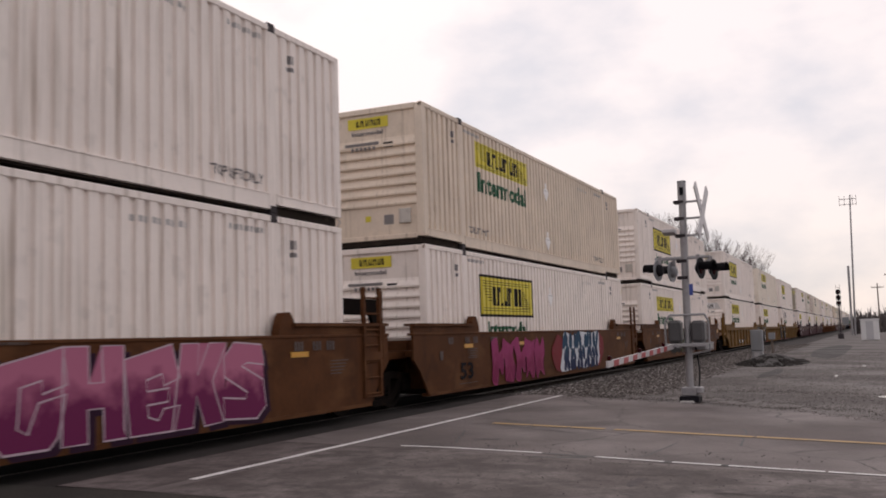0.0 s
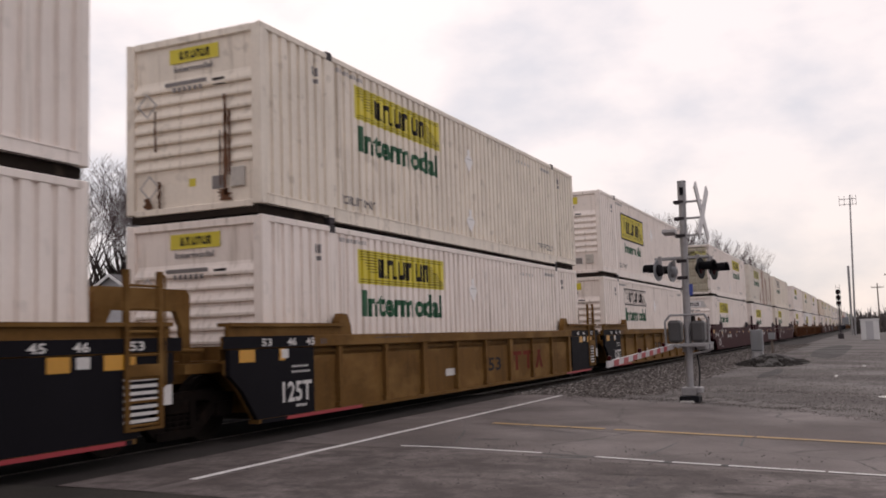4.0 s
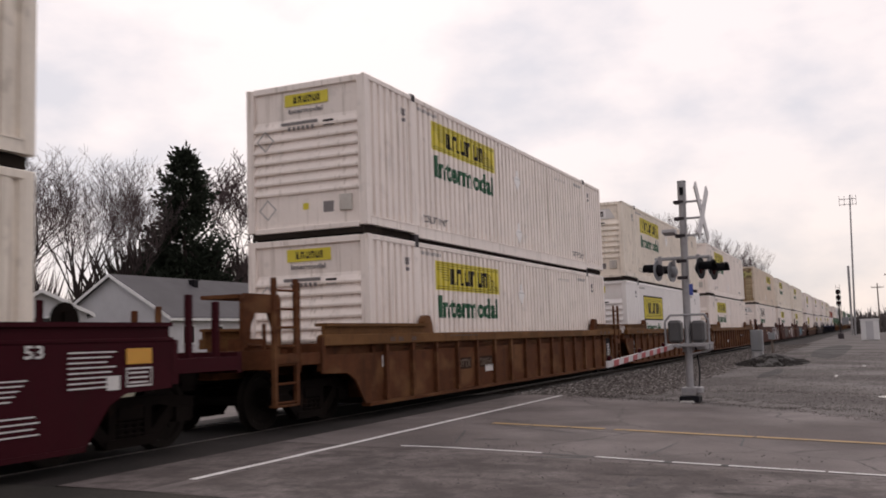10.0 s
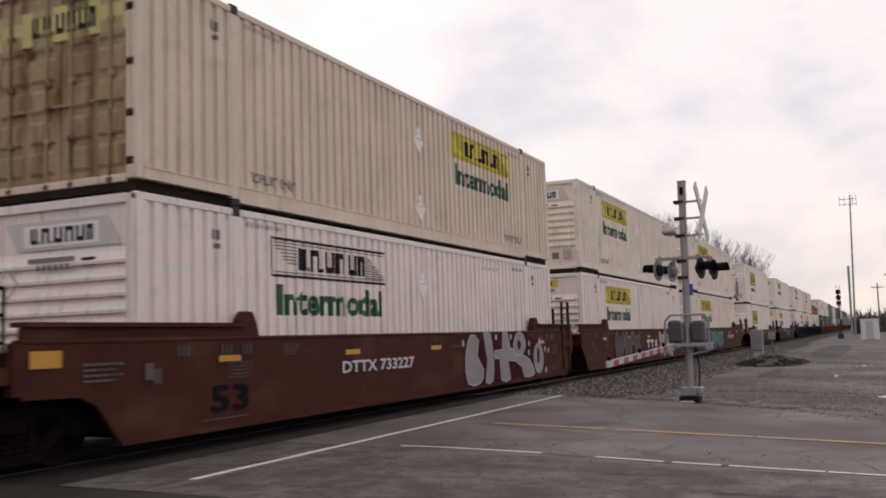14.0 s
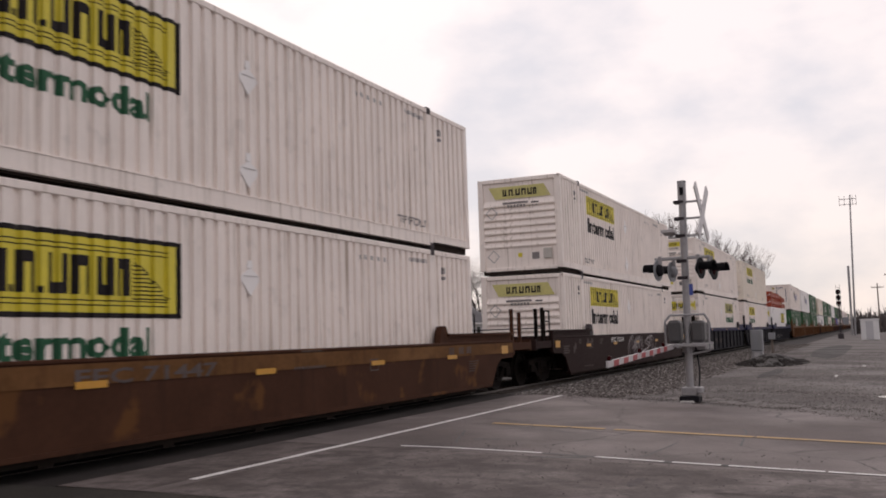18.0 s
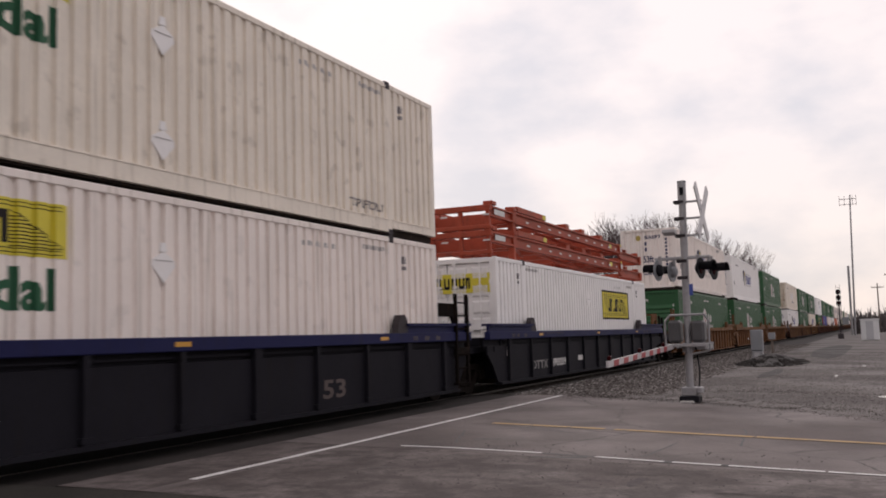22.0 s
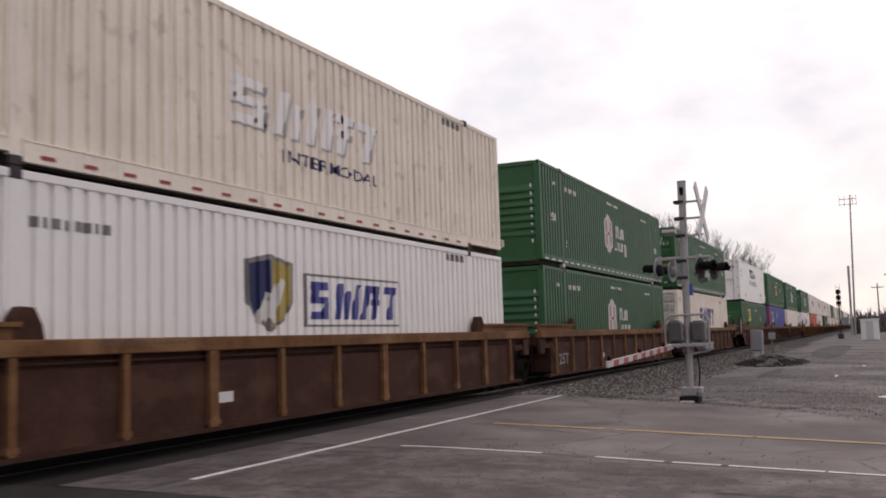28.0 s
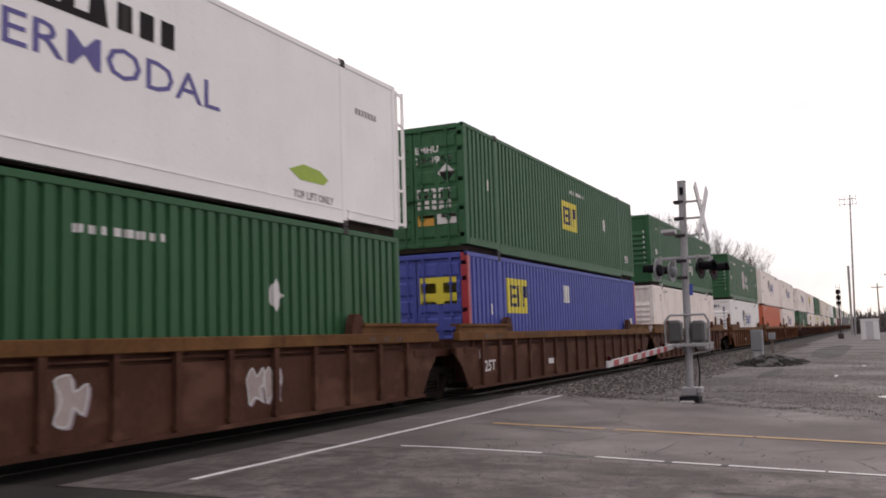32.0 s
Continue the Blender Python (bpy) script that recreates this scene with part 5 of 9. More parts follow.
def car_unit(x, style, paint, chord_paint, top, first, last, seed, text, low=LOW, far=False):
    """One well of a car. style: smooth or the rib spacing; top: height of the side."""
    label = {"brown": "brown smooth-sided", "tan": "tan ribbed", "maroon": "maroon smooth-sided", "umber": "rusty brown ribbed", "tawny": "tawny rust-worn ribbed", "rust": "rust-red smooth-sided",
             "ochre": "rust-stained ochre", "dark": "dark maroon smooth-sided", "slate": "blue and black ribbed", "cocoa": "brown ribbed", "russet": "russet ribbed"}[paint]
    e = thing("well_car", pose(x, 0, 0), f"{label} steel well car carrying stacked containers", "railway car", "well cars of the train")
    body, chord = CARPAINT[paint], CARPAINT[chord_paint]
    dz = top - 1.43
    a, c = -0.30, LEN + 0.30
    sm = style == "smooth"

    # the sides reach out over the trucks: far at the coupler ends, less at the shared trucks
    p0, p1 = (-1.87 if first else -1.12), LEN + (1.87 if last else 1.12)

    def plate(bm):
        hi = top - 0.004 if sm else 1.11 + dz
        y0, y1 = (-1.525, -1.475) if sm else (-1.46, -1.42)
        if paint == "cocoa":
            prism(bm, [(-0.15, 0.26), (LEN + 0.15, 0.26), (LEN + 0.15, hi), (-0.15, hi)], y0, y1)
            for u in (p0, p1 - 0.36):
                box(bm, u, u + 0.36, y0 - 0.05, y1, 0.84, hi + 0.1)
            return
        near = [(p0, 0.82), (-1.10, 0.80)] if first else [(p0, 0.92)]
        rear = [(LEN + 1.10, 0.80), (p1, 0.82)] if last else [(p1, 0.92)]
        prism(bm, near + [(-0.84, 0.68), (-0.50, 0.26), (LEN + 0.50, 0.26), (LEN + 0.84, 0.68)] + rear + [(p1, hi), (p0, hi)], y0, y1)

    def sunk_strip(bm):
        box(bm, p0, p1, -1.37, -1.34, 1.07 + dz, 1.262 + dz)
        box(bm, p0, p1, -1.418, -1.372, 1.07 + dz, 1.10 + dz)

    def side_pipe(bm):
        box(bm, a + 0.6, c - 0.6, -1.45, -1.43, 1.165 + dz, 1.19 + dz)

    def chord_bar(bm):
        h = 0.05 if sm else 0.18
        box(bm, p0 - 0.03, p1 + 0.03, -1.54, -1.40, top - h, top)
        soften(bm, 0.012)

    def end_rail(bm, outer):
        s0, s1 = -1.85 if outer else -1.10, 1.85
        prism_x(bm, s0, s1, [(-1.56, top + 0.13), (-1.50, top + 0.13), (-1.50, top - 0.002), (-1.44, top - 0.002), (-1.44, top + 0.13), (-1.32, top + 0.13), (-1.32, top + 0.18), (-1.56, top + 0.18)])

    def flange(bm):
        box(bm, -0.48, LEN + 0.48, -1.535, -1.36, 0.215, 0.272)

    def guide(bm):
        prism(bm, [(1.78, top), (2.20, top), (2.16, top + 0.16), (2.06, top + 0.33), (1.90, top + 0.34), (1.80, top + 0.22)], -1.50, -1.36)

    side_key = (style, round(top, 2), first, last, paint == "cocoa")
    for m in (None,) if far else (None, FLIP):
        s = part("side_plate", ("side_plate",) + side_key, plate, body, e, m)
        if not sm:
            part("sunk_strip", ("sunk_strip",) + side_key, sunk_strip, body, e, m)
            part("side_pipe", ("side_pipe",) + side_key, side_pipe, body, e, m)
        part("top_chord", ("top_chord",) + side_key, chord_bar, chord, e, m)
        part("end_rail", ("end_rail", round(top, 2), first), lambda bm: end_rail(bm, first), chord, e, m)
        part("end_rail", ("end_railb", round(top, 2), last), lambda bm: (end_rail(bm, last), [setattr(v.co, "x", LEN - v.co.x) for v in bm.verts]), chord, e, m)
        part("bottom_flange", "bottom_flange", flange, body, e, m)
        part("container_guide", ("guide", round(top, 2)), guide, CAST if paint in ("slate", "maroon", "dark") else body, e, m)
        part("container_guide", ("guideb", round(top, 2)), lambda bm: (guide(bm), [setattr(v.co, "x", LEN - v.co.x) for v in bm.verts]), CAST if paint in ("slate", "maroon", "dark") else body, e, m)
        if not sm:
            n = round((c - a - 0.9) / style)
            if far:
                part("ribs", ("ribs", style), lambda bm: [(box(bm, a + 0.45 + i * (c - a - 1.0) / n, a + 0.55 + i * (c - a - 1.0) / n, -1.53, -1.46, 0.272, 1.25)) for i in range(n + 1)], body, s)["kind"] = "stuff"
                continue
            for i in range(n + 1):
                u = a + 0.5 + i * (c - a - 1.0) / n
                wide = style > 1.2 and i % 3 == 0
                part("rib", ("rib", wide, paint), lambda bm: rib(bm, wide), chord if paint == "cocoa" else body, s, pose(u, 0, dz))

    def floor(bm):
        box(bm, 0.1, LEN - 0.1, -1.36, 1.36, low - 0.09, low)
        for i in range(9):
            u = 0.5 + i * (LEN - 1) / 8
            box(bm, u - 0.1, u + 0.1, -1.36, 1.36, low - 0.13, low - 0.09)
    part("well_floor", ("well_floor", low), floor, RECESS, e)

    def bulk(bm):
        box(bm, -0.16, -0.06, -1.42, 1.42, 0.34, 1.30)
        for y in (-0.9, -0.3, 0.3, 0.9):
            box(bm, -0.30, -0.16, y - 0.06, y + 0.06, 0.5, 1.28)
    part("bulkhead", "bulkhead", bulk, body, e)
    part("bulkhead", "bulkhead", bulk, body, e, FLIP)

    if paint == "ochre":
        def band(bm):
            prism(bm, [(p0 + 0.02, 0.93), (p1 - 0.02, 0.93), (p1 - 0.02, top - 0.06), (p0 + 0.02, top - 0.06)], -1.537, -1.527)
        part("side_band", "ochre_band", band, CARPAINT["amber"], e, label="ochre-stained upper band")

    # the decks over the trucks, and what stands on them
    def joint_deck(bm):
        prism(bm, [(-1.60, 0.80), (-0.16, 0.80), (-0.16, 1.06), (-1.60, 1.0)], -0.55, 0.55)
        box(bm, -0.75, -0.16, -1.48, 1.48, 0.98, 1.10)
        box(bm, -1.55, -0.75, -1.15, -0.95, 0.95, 1.08)
        box(bm, -1.55, -0.75, 0.95, 1.15, 0.95, 1.08)

    def end_deck(bm):
        box(bm, -3.2, -0.16, -1.42, 1.42, 1.05, 1.10)

    def end_sill(bm):
        box(bm, -3.2, -0.16, -0.5, 0.5, 0.80, 1.047)

    def deck_rail(bm):
        box(bm, -3.2, -1.875, -1.50, -1.423, 0.98, 1.16)
        box(bm, -1.98, -1.875, -1.53, -1.43, 0.86, 1.40)

    def end_beam(bm):
        box(bm, -3.3, -3.203, -1.50, 1.50, 0.94, 1.22)

    def coupler(bm):
        box(bm, -3.45, -2.7, -0.12, 0.12, 0.74, 0.98)
        prism(bm, [(-3.70, 0.66), (-3.40, 0.66), (-3.40, 1.04), (-3.70, 1.04)], -0.22, 0.18)
        rod(bm, (-3.2, 0.3, 0.8), (-3.55, 0.35, 0.45), 0.035, 8)
        soften(bm, 0.01)

    def ladder(bm):
        for u in (-3.28, -2.72):
            box(bm, u - 0.035, u + 0.035, -1.57, -1.51, 0.40, 2.26)
        box(bm, -3.28, -2.72, -1.57, -1.41, 1.02, 1.16)
        box(bm, -3.28, -2.72, -1.58, -1.44, 0.40, 0.43)
        rod(bm, (-2.62, -1.54, 0.9), (-2.62, -1.54, 2.2), 0.016, 6)
        rod(bm, (-2.62, -1.54, 2.2), (-2.72, -1.54, 2.24), 0.016, 6)
        rod(bm, (-2.62, -1.54, 0.9), (-2.72, -1.54, 0.86), 0.016, 6)

    def put_ladder(material, m, shift):
        mm = (m or Matrix.Identity(4)) @ pose(*shift)
        l = part("ladder", "ladder", ladder, material, e, mm)
        for i in range(0 if far else 7):
            part("rung", "rung", lambda bm: rod(bm, (-3.28, -1.54, 0), (-2.72, -1.54, 0), 0.017, 6), material, l, pose(0, 0, 0.46 + i * 0.27))

    def put_posts(m):
        for u, y, h in ((-2.55, -1.44, 2.04), (-3.08, -1.44, 2.0), (-2.45, 1.30, 1.98), (-3.0, 1.3, 1.9)):
            part("stanchion", ("post", u, y), lambda bm: (box(bm, u - 0.045, u + 0.045, y - 0.04, y + 0.04, 1.0, h), soften(bm, 0.01)), step, e, m)
        part("handrail", "hrail", lambda bm: rod(bm, (-3.08, -1.44, 1.55), (-2.55, -1.44, 1.55), 0.018, 6), step, e, m)

    def brake_stand(bm, x0, x1):
        """An arched plate bracket over the platform, with its cross plate and air pipes."""
        n = x1 - x0
        prism(bm, [(x0, 1.08), (x0 + 0.16, 1.08), (x0 + 0.18, 1.58), (x0 + 0.3, 1.80), (x1 - 0.3, 1.80), (x1 - 0.18, 1.58), (x1 - 0.16, 1.08), (x1, 1.08), (x1, 2.02), (x1 - 0.06, 2.10), (x0 + 0.06, 2.10), (x0, 2.02)], -0.62, -0.54)
        box(bm, x0, x1, -0.54, 0.2, 2.03, 2.09)
        box(bm, x0 + 0.3 * n, x0 + 0.7 * n, -0.54, -0.1, 1.08, 1.40)
        rod(bm, (x0 - 0.1, -0.75, 1.30), (x1 + 0.1, -0.75, 1.24), 0.03, 8)
        rod(bm, (x0 + 0.2, -0.85, 1.08), (x0 + 0.2, -0.85, 1.62), 0.03, 8)

    def grab_rail(bm):
        for u in (-2.45, -2.05):
            rod(bm, (u, -1.47, 1.10), (u, -1.47, 1.95), 0.02, 6)
            rod(bm, (u, 0.7, 1.10), (u, 0.7, 1.95), 0.02, 6)
        for z in (1.40, 1.68, 1.95):
            rod(bm, (-2.45, -1.47, z), (-2.05, -1.47, z), 0.018, 6)
            rod(bm, (-2.45, 0.7, z), (-2.05, 0.7, z), 0.018, 6)
        rod(bm, (-2.45, -1.47, 1.5), (-2.45, 0.7, 1.5), 0.018, 6)

    def brake(bm):
        lathe(bm, [(-0.03, 0.20), (-0.015, 0.26), (0.015, 0.26), (0.03, 0.20)], 16, (-2.45, -0.85, 1.72))
        box(bm, -2.52, -2.38, -0.93, -0.77, 1.05, 1.85)

    step = body if paint not in ("slate", "dark") else TRUCK
    for i, m in enumerate((None, FLIP)):
        outer = first if i == 0 else last
        if outer:
            part("end_deck", "end_deck", end_deck, body, e, m)
            part("end_sill", "well_end_sill", end_sill, body, e, m)
            part("deck_rail", "deck_rail", deck_rail, body, e, m)
            part("deck_rail", "deck_railb", mirrored(deck_rail), body, e, m)
            part("end_beam", "end_beam", end_beam, body, e, m)
            part("coupler", "coupler", coupler, TRUCK, e, m)
            put_posts(m)
            if i == 0 and paint in ("tan", "umber", "tawny", "brown", "maroon"):
                part("brake_stand", "brake_stand_b", lambda bm: brake_stand(bm, -2.75, -1.75), step if paint in ("tan", "umber", "tawny") else TRUCK, e, m)
            if paint in (("tan", "umber", "tawny", "brown") if i == 0 else ("tan", "umber", "tawny")):
                put_ladder(step, m, (0, 0, 0))
            if i == 0 and paint in ("slate", "cocoa", "russet", "dark", "ochre", "rust"):
                part("grab_rail", "grab_rail", grab_rail, TRUCK if paint in ("slate", "dark", "rust") else STEEL, e, m)
            if i == 1:
                part("hand_brake", "brake", brake, TRUCK, e, m)
        else:
            part("joint_deck", "joint_deck", joint_deck, body, e, m)
            if i == 0 and paint not in ("cocoa", "russet"):
                put_ladder(step, m, (0.25, 0, -0.04))
                part("brake_stand", "brake_stand", lambda bm: brake_stand(bm, -2.6, -0.8), step if paint in ("tan", "umber", "tawny") else TRUCK, e, m)
    truck(e, -1.63, first and seed < 28)
    if last:
        truck(e, LEN + 1.63, seed < 24)

    # markings
    face = -1.5425 if sm else -1.4625

    def on_side(name, key, draw, material, y=face, label=""):
        def make(bm):
            draw(bm)
            for v in bm.verts:
                v.co.y += y
        return part(name, ("mk", key, round(y, 3)), make, material, e, label=label)

    amber = [(u, u + 0.47, top - 0.33, top - 0.25) for u in (1.25, 4.5, 7.75, 11.05, 14.2)] if sm else [(u, u + 0.3, top - 0.12, top - 0.06) for u in (2.3, 7.9, 13.2)] if paint == "slate" else []
    for q in amber:
        on_side("reflector", ("amb", q), lambda bm: quad(bm, *q), AMBER, -1.5445)
    if sm:
        def stencils(bm):
            for u in (0.45, 1.3, 1.75, 14.3, 14.8, 15.2):
                bars(bm, u, u + 0.26, top - 0.24, top - 0.10, 3)
            for k in range(5):
                quad(bm, 2.75, 3.2 - 0.04 * k, top - 0.14 - 0.035 * k, top - 0.12 - 0.035 * k)
                quad(bm, 15.3, 15.85 - 0.05 * k, top - 0.42 - 0.05 * k, top - 0.405 - 0.05 * k)
            bars(bm, 8.7, 9.6, top - 0.30, top - 0.26, 9)
            bars(bm, 8.9, 9.5, top - 0.05, top - 0.02, 9)
            outline_rules(bm, 1.45, 1.95, 0.88, 1.08, 0.015)
            for k in range(3):
                quad(bm, 1.52, 1.88, 0.92 + 0.05 * k, 0.94 + 0.05 * k)
            outline_rules(bm, 11.0, 11.3, top - 0.42, top - 0.22, 0.02)
            quad(bm, 0.02, 0.16, 0.88, 1.06)
            quad(bm, 0.9, 1.9, 0.36, 0.375)
        on_side("stencil_block", ("st", round(top, 2)), stencils, WHITEINK if paint == "maroon" else GHOST)["kind"] = "stuff"
        if last and paint in ("maroon", "rust", "brown"):
            def rear_stencils(bm):
                for k in range(8):
                    quad(bm, LEN + 0.22, LEN + 0.92 - 0.07 * (k % 3), top - 0.16 - 0.055 * k, top - 0.143 - 0.055 * k)
                for k in range(4):
                    quad(bm, LEN - 0.7, LEN - 0.15 - 0.06 * (k % 2), 0.46 + 0.06 * k, 0.476 + 0.06 * k)
                outline_rules(bm, LEN + 1.08, LEN + 1.50, top - 0.56, top - 0.34, 0.02)
                for k in range(3):
                    quad(bm, LEN + 1.13, LEN + 1.44, top - 0.52 + 0.055 * k, top - 0.50 + 0.055 * k)
                quad(bm, LEN + 0.78, LEN + 0.98, top - 0.58, top - 0.42)
                flat_text(bm, "53", LEN - 0.35, LEN - 0.10, top - 0.20, top - 0.06)
            on_side("stencil_block", ("sr", round(top, 2)), rear_stencils, WHITEINK if paint == "maroon" else GHOST)["kind"] = "stuff"
        if last:
            on_side("reflector", ("rr", round(top, 2)), lambda bm: quad(bm, LEN + 1.08, LEN + 1.50, top - 0.30, top - 0.12), AMBER, -1.5445)
        if first:
            on_side("reflector", ("rf", round(top, 2)), lambda bm: quad(bm, p0 + 0.08, p0 + 0.5, top - 0.30, top - 0.12), AMBER, -1.5445)
            on_side("stencil_block", ("sf", round(top, 2)), lambda bm: ([quad(bm, p0 + 0.8, p0 + 1.4 - 0.1 * (k % 2), top - 0.3 - 0.06 * k, top - 0.27 - 0.06 * k) for k in range(4)], quad(bm, p0 + 1.75, p0 + 1.9, top - 0.5, top - 0.3)), WHITEINK if paint == "maroon" else GHOST)["kind"] = "stuff"
    else:
        def stencils(bm):
            for u in (0.30, 0.62, 1.15, 14.5, 15.0, 15.5):
                bars(bm, u, u + 0.2, top - 0.14, top - 0.06, 3)
            bars(bm, 2.9, 4.4, top - 0.075, top - 0.05, 14)
        on_side("stencil_block", ("stc", round(top, 2)), stencils, GHOST, -1.5435)["kind"] = "stuff"
        on_side("placard", ("pl", seed % 3), lambda bm: (quad(bm, 4.93 + 1.05 * (seed % 3), 5.40 + 1.05 * (seed % 3), 0.56, 0.70) if seed % 3 != 2 else quad(bm, 4.93, 5.40, 0.56, 0.70), quad(bm, 0.1, 0.22, 0.85, 1.05)), WHITEINK)
        for inner, s in ((not first, 0), (not last, 1)):
            if not inner or far or paint not in ("tan", "umber") or seed > 15:
                continue
            wide = paint == "tan"
            u0, u1 = ((p0, 0.95) if wide else (0.0, 0.55)) if s == 0 else ((LEN - 1.6, p1) if wide else (LEN - 0.75, LEN - 0.1))
            on_side("stencil_panel", ("bp", u0), (lambda bm: prism(bm, ([(u0, 0.90), (-0.84, 0.69), (-0.50, 0.275), (u1, 0.275)] if s == 0 else [(u0, 0.275), (LEN + 0.50, 0.275), (LEN + 0.84, 0.69), (u1, 0.90)]) + [(u1, 1.245), (u0, 1.245)], -0.076, -0.002)) if wide else (lambda bm: quad(bm, u0, u1, 0.30, 1.15)), BLACKPANEL, face)
            front = face - (0.079 if wide else 0.003)
            if wide:
                on_side("stencil_panel", ("bq", u0), lambda bm: (quad(bm, u0 - 0.15 * (1 - s), u1 + 0.15 * s, top - 0.17, top - 0.005), quad(bm, u0 + 0.7 * (1 - s), u1 - 0.7 * s, 0.216, 0.27)), BLACKPANEL, -1.5455)
                for txt, u in (("53", u0 + 0.72 if s == 0 else u1 - 0.75), ("46", u0 + 1.35 if s == 0 else u1 - 1.6), ("45", u0 + 1.85 if s == 0 else u1 - 2.2)):
                    on_side("lettering", ("bn", txt, u), lambda bm: flat_text(bm, txt, u, u + 0.24, top - 0.15, top - 0.04), WHITEINK, -1.548)
                for u, w in ((u0 + 0.2, 0.36), (u0 + 1.15, 0.14)) if s == 0 else ((u1 - 1.15, 0.5), (u1 - 1.95, 0.32)):
                    on_side("reflector", ("br", u), lambda bm: quad(bm, u, u + w, top - 0.36, top - 0.19), AMBER, front - 0.002)
                on_side("placard", ("bw", u0), lambda bm: quad(bm, u0 + 1.2 if s == 0 else u1 - 1.55, u0 + 1.38 if s == 0 else u1 - 1.35, top - 0.33, top - 0.2), WHITEINK, front - 0.003)
                on_side("red_stripe", ("bz", u0), lambda bm: quad(bm, 0.2 if s == 0 else LEN - 2.2, 2.4 if s == 0 else LEN + 0.3, 0.218, 0.268), SIGNRED, -1.548)
            if s == 0:
                on_side("lettering", ("b125", u0), lambda bm: flat_text(bm, "125T", u1 - (0.85 if wide else 0.5), u1 - 0.08, 0.46, 0.76), WHITEINK, front)
                on_side("stencil_block", ("b126", u0), lambda bm: (bars(bm, u1 - 0.6, u1 - 0.1, 0.88, 0.91, 6), bars(bm, u1 - 0.6, u1 - 0.15, 0.96, 0.99, 6), bars(bm, u1 - 0.5, u1 - 0.2, 0.38, 0.42, 4)), WHITEINK, front)["kind"] = "stuff"
            else:
                on_side("stencil_block", ("b127", u0), lambda bm: [quad(bm, u1 - 0.85 * (0.6 if not wide else 1), u1 - 0.25, 0.45 + 0.08 * k, 0.49 + 0.08 * k) for k in range(7)], WHITEINK, front)["kind"] = "stuff"
                on_side("placard", ("b128", u0), lambda bm: quad(bm, u1 - 0.18, u1 - 0.03, 0.62, 0.86), WHITEINK, front)
    for i, (kind, txt, u0, u1, w0, w1, ink) in enumerate(text):
        y = face - 0.001 if kind != "graf" else face
        if kind == "text":
            on_side("lettering", ("tx", txt, u0), lambda bm: flat_text(bm, txt, u0, u1, w0, w1), ink, y)
        elif kind == "panel":
            on_side("stencil_panel", ("pn", u0, u1), lambda bm: quad(bm, u0, u1, w0, w1), ink, face)
        elif kind == "ttx":
            def tt(bm):
                k = (u1 - u0) / 3.2
                for j in range(2):
                    quad(bm, u0 + j * 1.1 * k, u0 + (j * 1.1 + 0.95) * k, w1 - 0.1, w1)
                    quad(bm, u0 + (j * 1.1 + 0.36) * k, u0 + (j * 1.1 + 0.6) * k, w0, w1 - 0.1)
                quad(bm, u0 + 2.3 * k, u0 + 2.55 * k, w0, w1, 0.6)
                quad(bm, u0 + 2.85 * k, u0 + 3.1 * k, w0, w1, -0.6, -0.002)
            on_side("emblem_mark", ("tt", u0), tt, ink, y)
        elif kind == "graf":
            graffiti(e, txt, u0, u1, w0, w1, ink, face, seed)
    return e


def rib(bm, wide):
    k = 0.085 if wide else 0.05
    prism(bm, [(-k, 0.272), (k, 0.272), (k, 1.25), (-k, 1.25)], -1.53, -1.46)
    prism(bm, [(-k - 0.03, 0.30), (k + 0.03, 0.30), (k + 0.03, 0.36), (-k - 0.03, 0.36)], -1.535, -1.46)


def spray_fade(name, low, high, z0=0.62, z1=0.95):
    """Paint sprayed from one colour at the foot into another at the head, with overspray clouds."""
    m = bpy.data.materials.new(name)
    m.use_nodes = True
    nt = m.node_tree
    N, Lk = nt.nodes.new, nt.links.new
    tc, sep, n, ad, rg, mx = (N("ShaderNode" + k) for k in ("TexCoord", "SeparateXYZ", "TexNoise", "Math", "MapRange", "Mix"))
    n.inputs["Scale"].default_value, n.inputs["Detail"].default_value = 2.6, 4
    Lk(tc.outputs["Object"], n.inputs["Vector"])
    Lk(tc.outputs["Object"], sep.inputs[0])
    ad.operation = "MULTIPLY_ADD"
    ad.inputs[1].default_value = 0.9
    Lk(n.outputs["Fac"], ad.inputs[0])
    Lk(sep.outputs["Z"], ad.inputs[2])
    rg.inputs["From Min"].default_value, rg.inputs["From Max"].default_value = z0 + 0.45, z1 + 0.45
    Lk(ad.outputs[0], rg.inputs["Value"])
    mx.data_type = "RGBA"
    mx.inputs["A"].default_value, mx.inputs["B"].default_value = (*low, 1), (*high, 1)
    Lk(rg.outputs[0], mx.inputs["Factor"])
    b = nt.nodes["Principled BSDF"]
    Lk(mx.outputs["Result"], b.inputs["Base Color"])
    b.inputs["Roughness"].default_value, b.inputs["Specular IOR Level"].default_value = 0.6, 0.12
    return m


